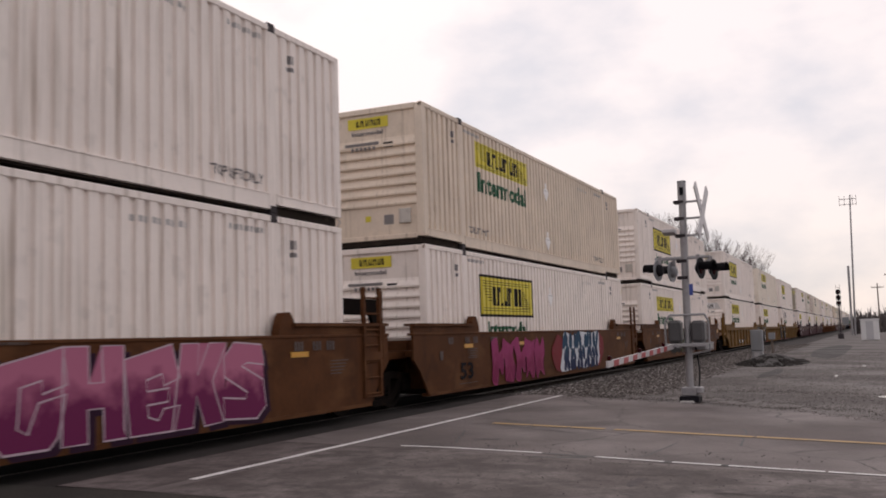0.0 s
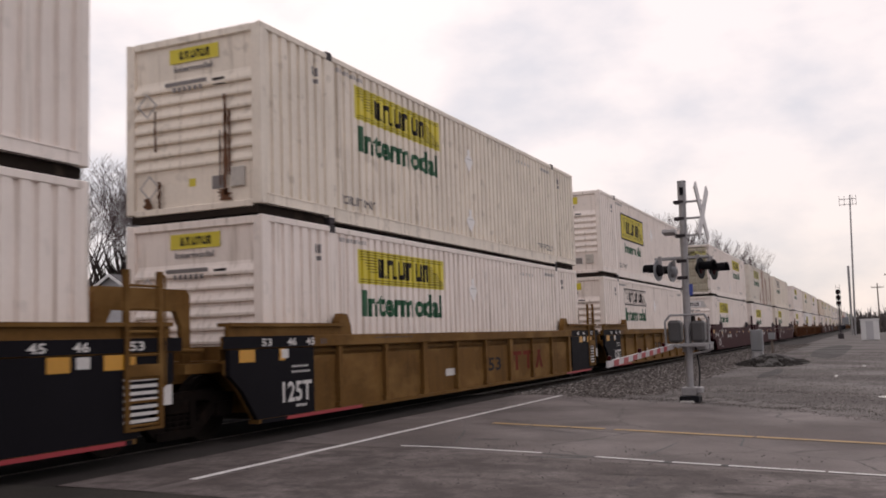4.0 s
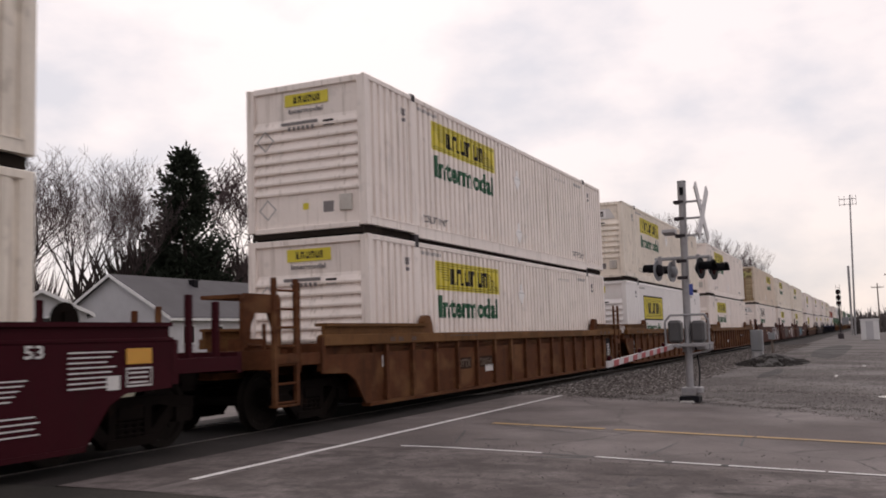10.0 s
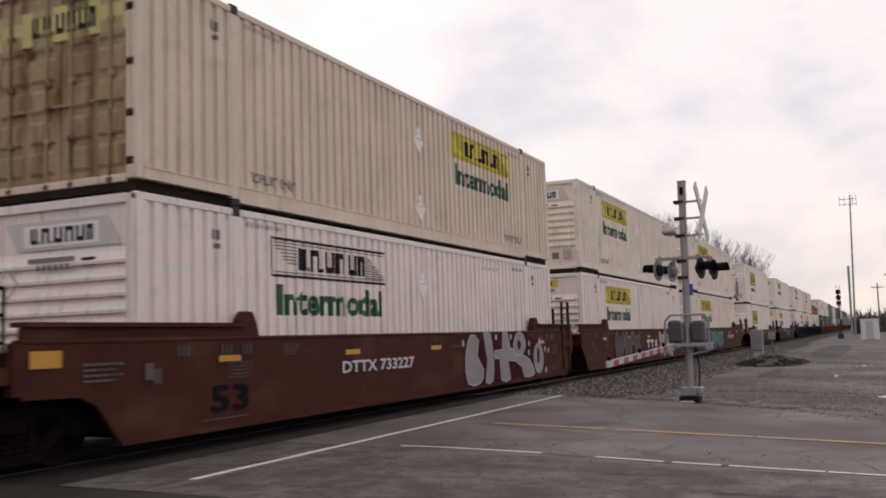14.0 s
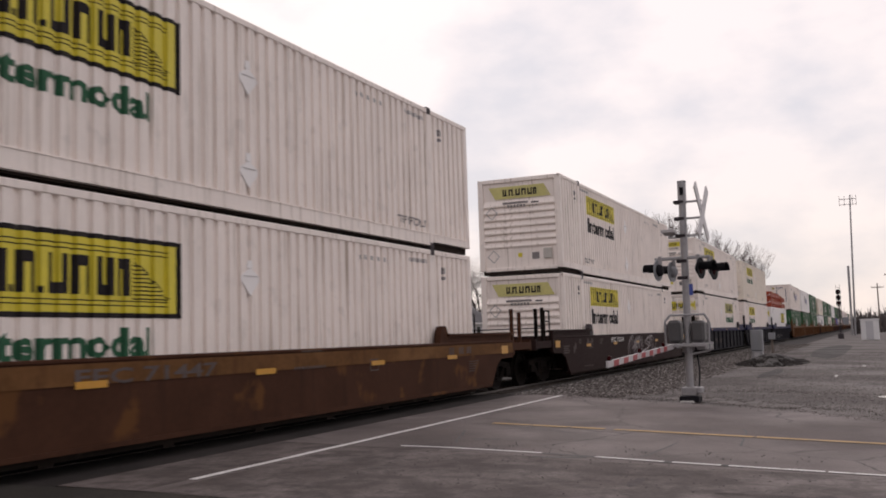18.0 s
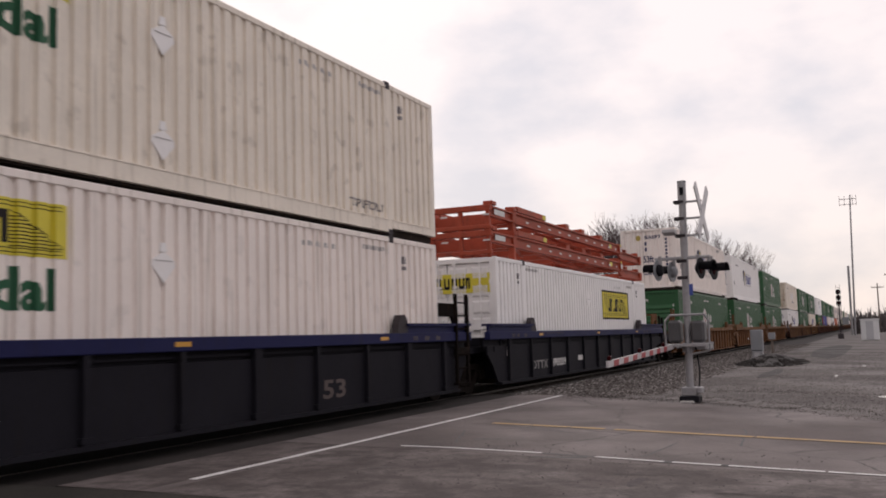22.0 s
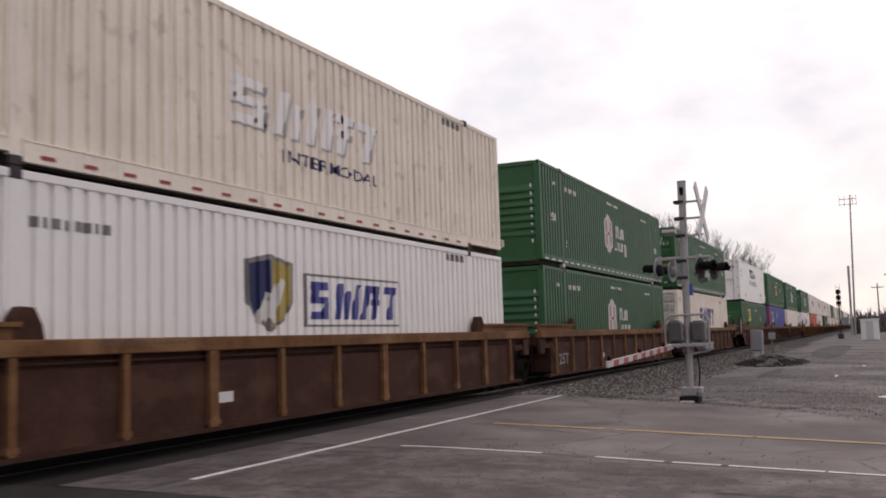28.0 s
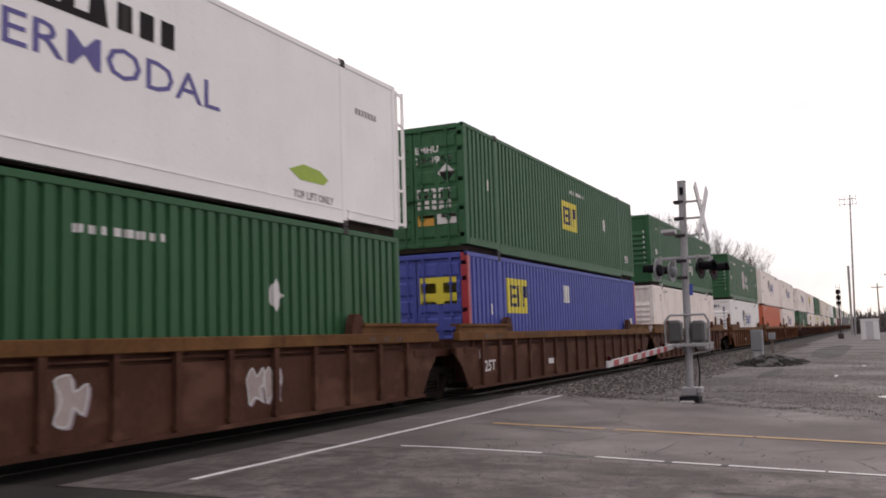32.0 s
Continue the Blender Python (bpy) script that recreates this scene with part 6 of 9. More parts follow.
SPRAY = {
    "pink": (spray_fade("spray_pink", (0.15, 0.018, 0.075), (0.44, 0.14, 0.23), 0.70, 1.0), mat("spray_plum", (0.035, 0.015, 0.03), 0.5, var=0.12, spec=0.04), mat("spray_blush", (0.55, 0.42, 0.48), 0.5, var=0.1, spec=0.04)),
    "magenta": (spray_fade("spray_magenta", (0.20, 0.015, 0.07), (0.30, 0.035, 0.13)), mat("spray_rose", (0.06, 0.012, 0.025), 0.5, var=0.15, spec=0.04), mat("spray_rose_light", (0.36, 0.06, 0.16), 0.5, spec=0.04)),
    "blue": (spray_fade("spray_teal_blue", (0.010, 0.018, 0.065), (0.016, 0.055, 0.105)), mat("spray_ink", (0.02, 0.025, 0.06), 0.5, var=0.15, spec=0.04), mat("spray_white", (0.62, 0.64, 0.68), 0.5, var=0.08, spec=0.04)),
    "black": (mat("spray_black", (0.008, 0.008, 0.010), 0.5, var=0.15, spec=0.04), mat("spray_dark_grey", (0.014, 0.014, 0.016), 0.5, spec=0.04), mat("spray_slate", (0.12, 0.12, 0.12), 0.5, spec=0.04)),
    "green": (mat("spray_moss", (0.10, 0.17, 0.09), 0.5, var=0.15, spec=0.04), mat("spray_dark_green", (0.04, 0.06, 0.045), 0.5, spec=0.04), mat("spray_mint", (0.28, 0.36, 0.26), 0.5, spec=0.04)),
    "grey": (mat("spray_silver", (0.34, 0.32, 0.33), 0.45, var=0.12, spec=0.04), mat("spray_charcoal", (0.09, 0.07, 0.075), 0.5, spec=0.04), mat("spray_pale", (0.5, 0.47, 0.47), 0.5, spec=0.04)),
    "white": (mat("spray_chalk", (0.40, 0.33, 0.31), 0.5, var=0.12, spec=0.04), mat("spray_lilac", (0.40, 0.33, 0.36), 0.5, spec=0.04), mat("spray_white_two", (0.62, 0.6, 0.6), 0.5, spec=0.04)),
    "ash": (mat("spray_ash", (0.13, 0.105, 0.10), 0.6, var=0.2, spots=0.5, spot_col=(0.07, 0.035, 0.03), spec=0.04), mat("spray_soot", (0.04, 0.03, 0.03), 0.6, spec=0.04), mat("spray_ash_line", (0.24, 0.21, 0.21), 0.6, spec=0.04)),
    "teal": (mat("spray_teal", (0.08, 0.20, 0.25), 0.5, var=0.12, spec=0.04), mat("spray_ink_blue", (0.04, 0.06, 0.10), 0.5, spec=0.04), mat("spray_sky", (0.3, 0.42, 0.48), 0.5, spec=0.04)),
}
GLYPHS = (               # loose sprayed squiggles
    ((.1, .2), (.35, .9), (.5, .3), (.65, .95), (.9, .15)),
    ((.15, .95), (.3, .1), (.55, .7), (.7, .05), (.9, .8)),
    ((.9, .9), (.2, .7), (.75, .5), (.15, .3), (.85, .05)),
    ((.1, .5), (.3, .95), (.55, .6), (.35, .15), (.7, .05), (.9, .6)),
    ((.1, .9), (.45, .55), (.2, .1), (.7, .35), (.95, .05)),
    ((.2, .05), (.1, .6), (.5, .95), (.6, .45), (.9, .75), (.85, .1)),
)
SHARDS = (               # ragged filled shapes
    ((0, .7), (.3, 1), (.55, .75), (.9, 1), (1, .55), (.7, .4), (.95, .05), (.5, .2), (.2, 0), (.1, .4)),
    ((.05, 1), (.5, .8), (.95, .95), (.8, .6), (1, .3), (.75, 0), (.5, .3), (.15, .05), (.3, .5), (0, .6)),
    ((0, .9), (.45, 1), (.6, .65), (1, .8), (.9, .2), (.6, .35), (.45, 0), (.05, .1), (.25, .5)),
)
REDSPRAY = mat("spray_red", (0.20, 0.022, 0.03), 0.6, var=0.15, spec=0.12)
SPRAYMAROON = mat("spray_maroon", (0.075, 0.012, 0.02), 0.7, var=0.2, spec=0.04)
BLOCKS = (
    ((0, .82), (.9, 1), (1, .60), (.66, .52), (.64, .66), (.36, .6), (.36, .22), (.5, .16), (.62, .44), (1, .5), (.92, .1), (.8, 0), (.2, 0), (0, .15)),
    ((.05, 1), (.42, 1), (.4, .62), (.62, .62), (.62, 1), (.98, 1), (.92, .1), (.95, 0), (.58, 0), (.6, .35), (.36, .35), (.34, 0), (-.05, 0)),
    ((0, .85), (.85, 1), (1, .62), (.7, .55), (.66, .68), (.38, .62), (.4, .5), (.8, .52), (.78, .36), (.4, .34), (.42, .2), (.6, .15), (.7, .28), (1, .3), (.9, 0), (.1, 0)),
    ((.05, 1), (.4, 1), (.4, .6), (.62, 1), (1, 1), (.72, .52), (1, .02), (.6, 0), (.4, .36), (.36, 0), (-.05, 0)),
    ((.1, .1), (.0, .5), (.15, .92), (.5, 1), (.9, .9), (1, .5), (.88, .08), (.5, 0), (.38, .02), (.42, .3), (.62, .34), (.66, .62), (.5, .7), (.36, .6), (.34, .02)),
    ((.05, .8), (.3, 1), (.95, .96), (1, .68), (.6, .72), (.45, .68), (.95, .48), (1, .15), (.75, 0), (0, .04), (0, .3), (.5, .26), (.55, .34), (.05, .55)),
)


def curved(pts, n=4):
    """A closed curve through the points."""
    out, m = [], len(pts)
    for i in range(m):
        p0, p1, p2, p3 = (pts[(i + k) % m] for k in (-1, 0, 1, 2))
        for j in range(n):
            t = j / n
            out.append(tuple(0.5 * (2 * b + (c - a) * t + (2 * a - 5 * b + 4 * c - d) * t * t + (3 * b - a - 3 * c + d) * t ** 3) for a, b, c, d in zip(p0, p1, p2, p3)))
    return out


def film_of(shapes, face, d):
    """Filled shapes as a thin film of paint, no two in one plane."""
    def make(bm):
        for k, q in enumerate(shapes):
            poly(bm, q, face - d - 0.0004 * (k % 4))
        bmesh.ops.triangulate(bm, faces=bm.faces[:])
    return make


def edge_of(shapes, face, d, width):
    def make(bm):
        for k, q in enumerate(shapes):
            stroke(bm, q + q[:2], width, face - d - 0.0004 * (k % 4))
    return make


def cloud(u0, u1, w0, w1, seed, n=11):
    rng = random.Random(seed)
    c, r, v, q = (u0 + u1) / 2, (u1 - u0) / 2, (w0 + w1) / 2, (w1 - w0) / 2
    return curved([(c + r * math.cos(6.2832 * i / n) * rng.uniform(0.8, 1.0), min(1.40, max(0.285, v + q * math.sin(6.2832 * i / n) * rng.uniform(0.85, 1.1)))) for i in range(n)])


def leaf(u, w, n, h, lean):
    """A fat drop, the stroke of a spray can held close."""
    return curved([(u + x * n + lean * y, w + y * h) for x, y in ((-0.5, 0.25), (-0.1, 0.0), (0.4, 0.12), (0.5, 0.5), (0.42, 0.9), (0.05, 1.0), (-0.35, 0.85))], 3)


def graffiti(e, order, u0, u1, w0, w1, colour, face, seed):
    """Sprayed figures on the side: a dark shadow, the filled block and its pale outline, each a film of paint."""
    fill, back, glint = SPRAY[colour]
    p = (u1 - u0) / len(order)
    key = (order, u0, colour)
    rng = random.Random(seed * 7 + len(order))
    if colour in ("green", "dark"):
        pts = [[(u0 + (i + 0.5 + (x - 0.5) * 1.5) * p + rng.uniform(-0.05, 0.05), w0 + (w1 - w0) * y) for x, y in GLYPHS[int(g)]] for i, g in enumerate(order * 2 if colour == "green" else order)]
        if colour == "green":
            pts = [[(x - (u1 - u0 if i >= len(order) else 0), y) for x, y in q] for i, q in enumerate(pts)]

        def lines(width, d, du, dw):
            def make(bm):
                for k, q in enumerate(pts):
                    q = curved(q, 4)
                    stroke(bm, [(x + du, y + dw) for x, y in q[:len(q) - 4]], width, face - d - 0.0005 * (k % 3))
            return make
        sp = part("spray_paint", ("g1", key), lines(0.06, 0.003, 0.04, -0.03), back, e, label=f"thin {colour} sprayed graffiti lines")
        part("spray_line", ("g2", key), lines(0.032, 0.006, 0.0, 0.0), fill, sp)
        part("spray_line", ("g3", key), lines(0.024, 0.009, 0.3 * p, 0.05), glint, sp)
        return
    if colour == "blue":
        sp = part("spray_paint", ("g1", key), film_of([cloud(u0 - 0.75, u0 + 0.55, 0.36, 1.30, 1), cloud(u0 - 0.3, u0 + 0.8, 0.28, 0.9, 2), cloud(u1 - 0.7, u1 + 0.65, 0.50, 1.36, 3), cloud(u1 - 0.9, u1 + 0.3, 0.34, 0.9, 5)], face, 0.003), REDSPRAY, e, label="blue and white sprayed graffiti with a red cloud")
        white = curved([(u0 + (u1 - u0) * x, 0.29 + 1.10 * y) for x, y in ((0.0, 0.05), (0.05, 0.5), (0.1, 0.98), (0.3, 0.9), (0.5, 1.0), (0.75, 0.95), (0.97, 1.0), (1.0, 0.75), (0.96, 0.5), (1.0, 0.3), (0.93, 0.06), (0.75, 0.12), (0.6, 0.02), (0.4, 0.1), (0.2, 0.02))])
        part("spray_fill", ("g2", key), film_of([white], face, 0.006), glint, sp)
        drops, tips = [], []
        for i in range(11):
            u = u0 + 0.38 + (u1 - u0 - 0.7) * i / 10
            for lo, hi in ((0.34, 0.62), (0.60, 0.95), (0.93, 1.34)):
                n, lean = rng.uniform(0.24, 0.34), rng.uniform(-0.22, 0.22)
                drops.append(leaf(u + rng.uniform(-0.1, 0.1), lo - 0.03, n, (hi - lo) * rng.uniform(0.95, 1.25), lean))
                if rng.random() < 0.6:
                    tips.append(leaf(u, lo + 0.5 * (hi - lo), n * 0.45, (hi - lo) * 0.4, lean * 0.5))
        part("spray_speckle", ("g3", key), film_of(drops, face, 0.009), fill, sp)["kind"] = "stuff"
        part("spray_shade", ("g4", key), film_of(tips, face, 0.012), back, sp)["kind"] = "stuff"
        return
    if colour == "black":
        rows = []
        for a, c in ((u0 - 0.1, u0 + 1.13), (u0 + 1.16, u1)):
            low = [(a + (c - a) * i / 14, 0.33 + 0.05 * (i % 2) + rng.uniform(0, 0.09)) for i in range(15)]
            rows.append([(a, 0.62)] + low + [(c, 0.75), (c + 0.04, 1.1), (c - 0.05, 1.40), (a + 0.5 * (c - a), 1.385), (a + 0.04, 1.40)])
        sp = part("spray_paint", ("g1", key), film_of(rows, face, 0.003), fill, e, label="black rolled-over paint")
        part("spray_outline", ("g3", key), film_of([leaf(u0 + 0.55, 0.85, 0.14, 0.5, 0.06), leaf(u1 - 0.35, 0.9, 0.12, 0.2, 0.1), leaf(u1 - 0.25, 1.28, 0.4, 0.08, 0.2)], face, 0.006), SPRAY["green"][1], sp)
        return
    if colour == "grey" and seed == 12:
        field = cloud(u0, u1 + 0.45, 0.25, 1.45, 4, 15)
        ell = lambda u, w, rx, ry: curved([(u + rx * math.cos(6.2832 * i / 8), w + ry * math.sin(6.2832 * i / 8)) for i in range(8)])
        shapes = [curved(q, 2) for q in (
            [(11.62, 1.39), (11.95, 1.40), (12.0, 1.05), (12.32, 1.0), (12.45, 0.72), (11.92, 0.75), (12.05, 0.33), (11.45, 0.33), (11.42, 0.8), (11.1, 0.82), (11.1, 1.0), (11.6, 1.02)],
            [(12.30, 0.95), (12.40, 1.25), (12.70, 1.40), (13.05, 1.33), (13.18, 1.08), (12.95, 0.88), (12.60, 0.86)],
            [(12.42, 0.84), (12.9, 0.85), (13.45, 0.72), (13.78, 0.45), (13.72, 0.33), (13.0, 0.33), (12.9, 0.55), (12.5, 0.70)],
            [(9.5, 0.35), (9.4, 0.9), (9.7, 1.36), (10.15, 1.25), (10.05, 0.9), (10.4, 0.6), (10.2, 0.33)],
            [(10.45, 1.38), (10.85, 1.38), (11.0, 0.9), (10.95, 0.35), (10.5, 0.33), (10.65, 0.8)])] + [ell(14.15, 0.74, 0.38, 0.37)]
        sp = part("spray_paint", ("g1", key), film_of([field], face, 0.003), SPRAYMAROON, e, label="silver and black sprayed graffiti on a red field")
        part("spray_shadow", ("g5", key), film_of([[(x + 0.12, min(1.405, max(0.28, y - 0.02))) for x, y in q] for q in shapes], face, 0.005), SPRAY["black"][0], sp)
        part("spray_fill", ("g2", key), film_of(shapes, face, 0.008), fill, sp)
        part("spray_outline", ("g3", key), edge_of(shapes, face, 0.011, 0.028), glint, sp)
        part("spray_eye", ("g4", key), film_of([ell(12.72, 1.10, 0.12, 0.12), ell(14.12, 0.80, 0.10, 0.2)], face, 0.011), SPRAY["black"][0], sp)
        part("spray_dots", ("g6", key), film_of([ell(u, w, 0.06, 0.075) for u, w in ((13.45, 1.12), (14.25, 1.18), (14.68, 0.95), (14.95, 0.92), (13.4, 0.9), (12.15, 1.3), (14.7, 0.42), (11.2, 1.3), (9.3, 1.2))], face, 0.012), glint, sp)
        return
    shapes = []
    for i, g in enumerate(order):
        lean = 0.10 * math.sin(i * 2.1 + seed)
        drop = 0.05 * math.sin(i * 1.7 + seed)
        pts = BLOCKS[int(g)] if colour == "pink" else curved(SHARDS[int(g) % 3], 3)
        shapes.append([(u0 + (i + 0.5 + (x - 0.5) * 1.06) * p + lean * (y - 0.5) * p, w0 + (w1 - w0) * min(1, max(0, y * 0.97 + drop * (0.5 - abs(y - 0.5))))) for x, y in pts])
    k = 0.05 if p < 0.75 else 0.11
    sp = part("spray_paint", ("g1", key), film_of([[(x + k, y - 0.7 * k) for x, y in q] for q in shapes], face, 0.003), back, e, label=f"{colour} sprayed graffiti")
    part("spray_fill", ("g2", key), film_of(shapes, face, 0.006), fill, sp)
    part("spray_outline", ("g3", key), edge_of(shapes, face, 0.009, 0.024), glint, sp)


# ---------------------------------------------------------------- chassis stacked on one container
def chassis(x, z, seed):
    e = thing("container_chassis", pose(x, 0, z), "rusty red steel container chassis stacked on a white container", "trailer chassis", "stacked chassis")

    def rail(bm):
        for a, c, lo, hi in ((0.0, 1.8, 0.36, 0.62), (1.8, 13.0, 0.34, 0.64), (13.0, 16.1, 0.14, 0.42)):
            box(bm, a, c, -1.19, -1.02, hi - 0.045, hi)
            box(bm, a, c, -1.19, -1.02, lo, lo + 0.045)
            box(bm, a, c, -1.13, -1.09, lo, hi)
        prism(bm, [(12.6, 0.34), (13.2, 0.14), (13.2, 0.42), (12.6, 0.64)], -1.15, -1.07)
    part("main_rail", "ch_rail", rail, CHASSIS, e)
    part("main_rail", "ch_railb", mirrored(rail), CHASSIS, e)

    def cross(bm):
        box(bm, -0.11, 0.11, -1.06, 1.06, 0.36, 0.52)
    for u in (2.6, 4.4, 6.2, 8.0, 9.8, 11.6):
        part("crossmember", "ch_cross", cross, CHASSIS, e, pose(u, 0, 0))

    def front(bm):
        box(bm, 0.0, 0.16, -1.2, 1.2, 0.50, 0.64)
        box(bm, 0.0, 0.14, -1.2, 1.2, 0.06, 0.16)
        for y in (-1.12, -0.4, 0.4, 1.12):
            box(bm, 0.02, 0.12, y - 0.05, y + 0.05, 0.0, 0.52)
        box(bm, 1.6, 1.85, -1.2, 1.2, 0.34, 0.64)
        for y in (-1.1, 1.1):
            box(bm, 1.65, 1.8, y - 0.08, y + 0.08, 0.0, 0.36)
        for y in (-1.1, 1.1):
            box(bm, 0.1, 0.4, y - 0.12, y + 0.12, 0.64, 0.74)
            box(bm, 1.6, 1.85, y - 0.12, y + 0.12, 0.64, 0.76)
        soften(bm, 0.012)
    part("front_bolster", "ch_front", front, CHASSIS, e)

    def rear(bm):
        box(bm, 12.7, 13.0, -1.22, 1.22, 0.3, 0.66)
        box(bm, 15.9, 16.15, -1.22, 1.22, 0.10, 0.42)
        for y in (-1.12, 1.12):
            box(bm, 13.5, 13.75, y - 0.1, y + 0.1, 0.42, 0.52)
            box(bm, 15.3, 15.6, y - 0.1, y + 0.1, 0.42, 0.52)
            rod(bm, (12.8, y, 0.64), (14.0, y, 0.40), 0.05, 8)
        soften(bm, 0.012)
    part("rear_bolster", "ch_rear", rear, CHASSIS, e)

    def slider(bm):
        box(bm, 1.95, 4.3, -1.20, -0.98, 0.66, 0.80)
        box(bm, 1.95, 4.3, 0.98, 1.20, 0.66, 0.80)
        for u in (6.3, 8.0, 10.2):
            box(bm, u, u + 0.35, -1.16, -0.86, 0.64, 0.78)
            box(bm, u, u + 0.35, 0.86, 1.16, 0.64, 0.78)
    part("locking_block", "ch_slide", slider, CHASSIS, e)

    def gear(bm):
        for s in (-1, 1):
            rod(bm, (5.0, s * 0.6, 0.45), (8.2, s * 0.9, 0.18), 0.06, 8)
            rod(bm, (8.6, s * 0.2, 0.42), (12.5, s * 0.95, 0.30), 0.05, 8)
            rod(bm, (2.0, s * 0.9, 0.45), (5.0, s * 0.2, 0.40), 0.05, 8)
        box(bm, 9.0, 12.2, -0.30, -0.12, 0.30, 0.50)
        box(bm, 9.0, 12.2, 0.12, 0.30, 0.30, 0.50)
    part("landing_gear", "ch_gear", gear, CHASSIS, e)

    def tags(bm):
        for i in range(11):
            u = 2.6 + i * 0.95
            quad(bm, u, u + 0.22, 0.42, 0.47, 0, -1.197)
        quad(bm, 0.3, 1.0, 0.42, 0.55, 0, -1.197)
        quad(bm, 12.75, 12.98, 0.40, 0.56, 0, -1.227)
        for y in (-1.0, 0.1, 0.8):
            bm.faces.new([bm.verts.new(p) for p in ((-0.004, y, 0.38), (-0.004, y - 0.18, 0.38), (-0.004, y - 0.18, 0.42), (-0.004, y, 0.42))])
    part("reflector_tape", "ch_tags", tags, WHITEINK, e)
    part("warning_plate", "ch_yel", lambda bm: (quad(bm, 4.0, 4.28, 0.67, 0.79, 0, -1.205), quad(bm, 11.3, 11.6, 0.42, 0.55, 0, -1.197), quad(bm, 12.72, 12.9, 0.58, 0.655, 0, -1.23)), YELLOW, e)
    return e


# ---------------------------------------------------------------- the train
# name, place at the start, car style, car paint, chord paint, side top, (first, last), lower box, upper box, what is on the car
def bay_number(s, k, space):
    """The car's number on two dusty dark panels between the ribs, from bay k."""
    u, n = 0.2 + space * k + 0.10, min(0.86, space / 2 - 0.12) if space > 1.2 else 0.86
    v = u + (n + 0.06 if space > 1.2 else space)
    return [("panel", "", u, u + n * 0.8, 0.66, 0.90, DUSTYPANEL), ("panel", "", v, v + n, 0.66, 0.90, DUSTYPANEL),
            ("text", "DTTX", u + 0.04, u + n * 0.8 - 0.04, 0.70, 0.86, DUSTYINK), ("text", s, v + 0.04, v + n - 0.04, 0.70, 0.86, DUSTYINK)]


def plates_at(s, u0, u1, v0, v1, w0, w1):
    """The same on panels of given places."""
    return [("panel", "", u0, u1, w0, w1, BLACKPANEL), ("panel", "", v0, v1, w0, w1, BLACKPANEL),
            ("text", "DTTX", u0 + 0.05, u1 - 0.05, w0 + 0.03, w1 - 0.03, WHITEINK), ("text", s, v0 + 0.06, v1 - 0.06, w0 + 0.03, w1 - 0.03, WHITEINK)]


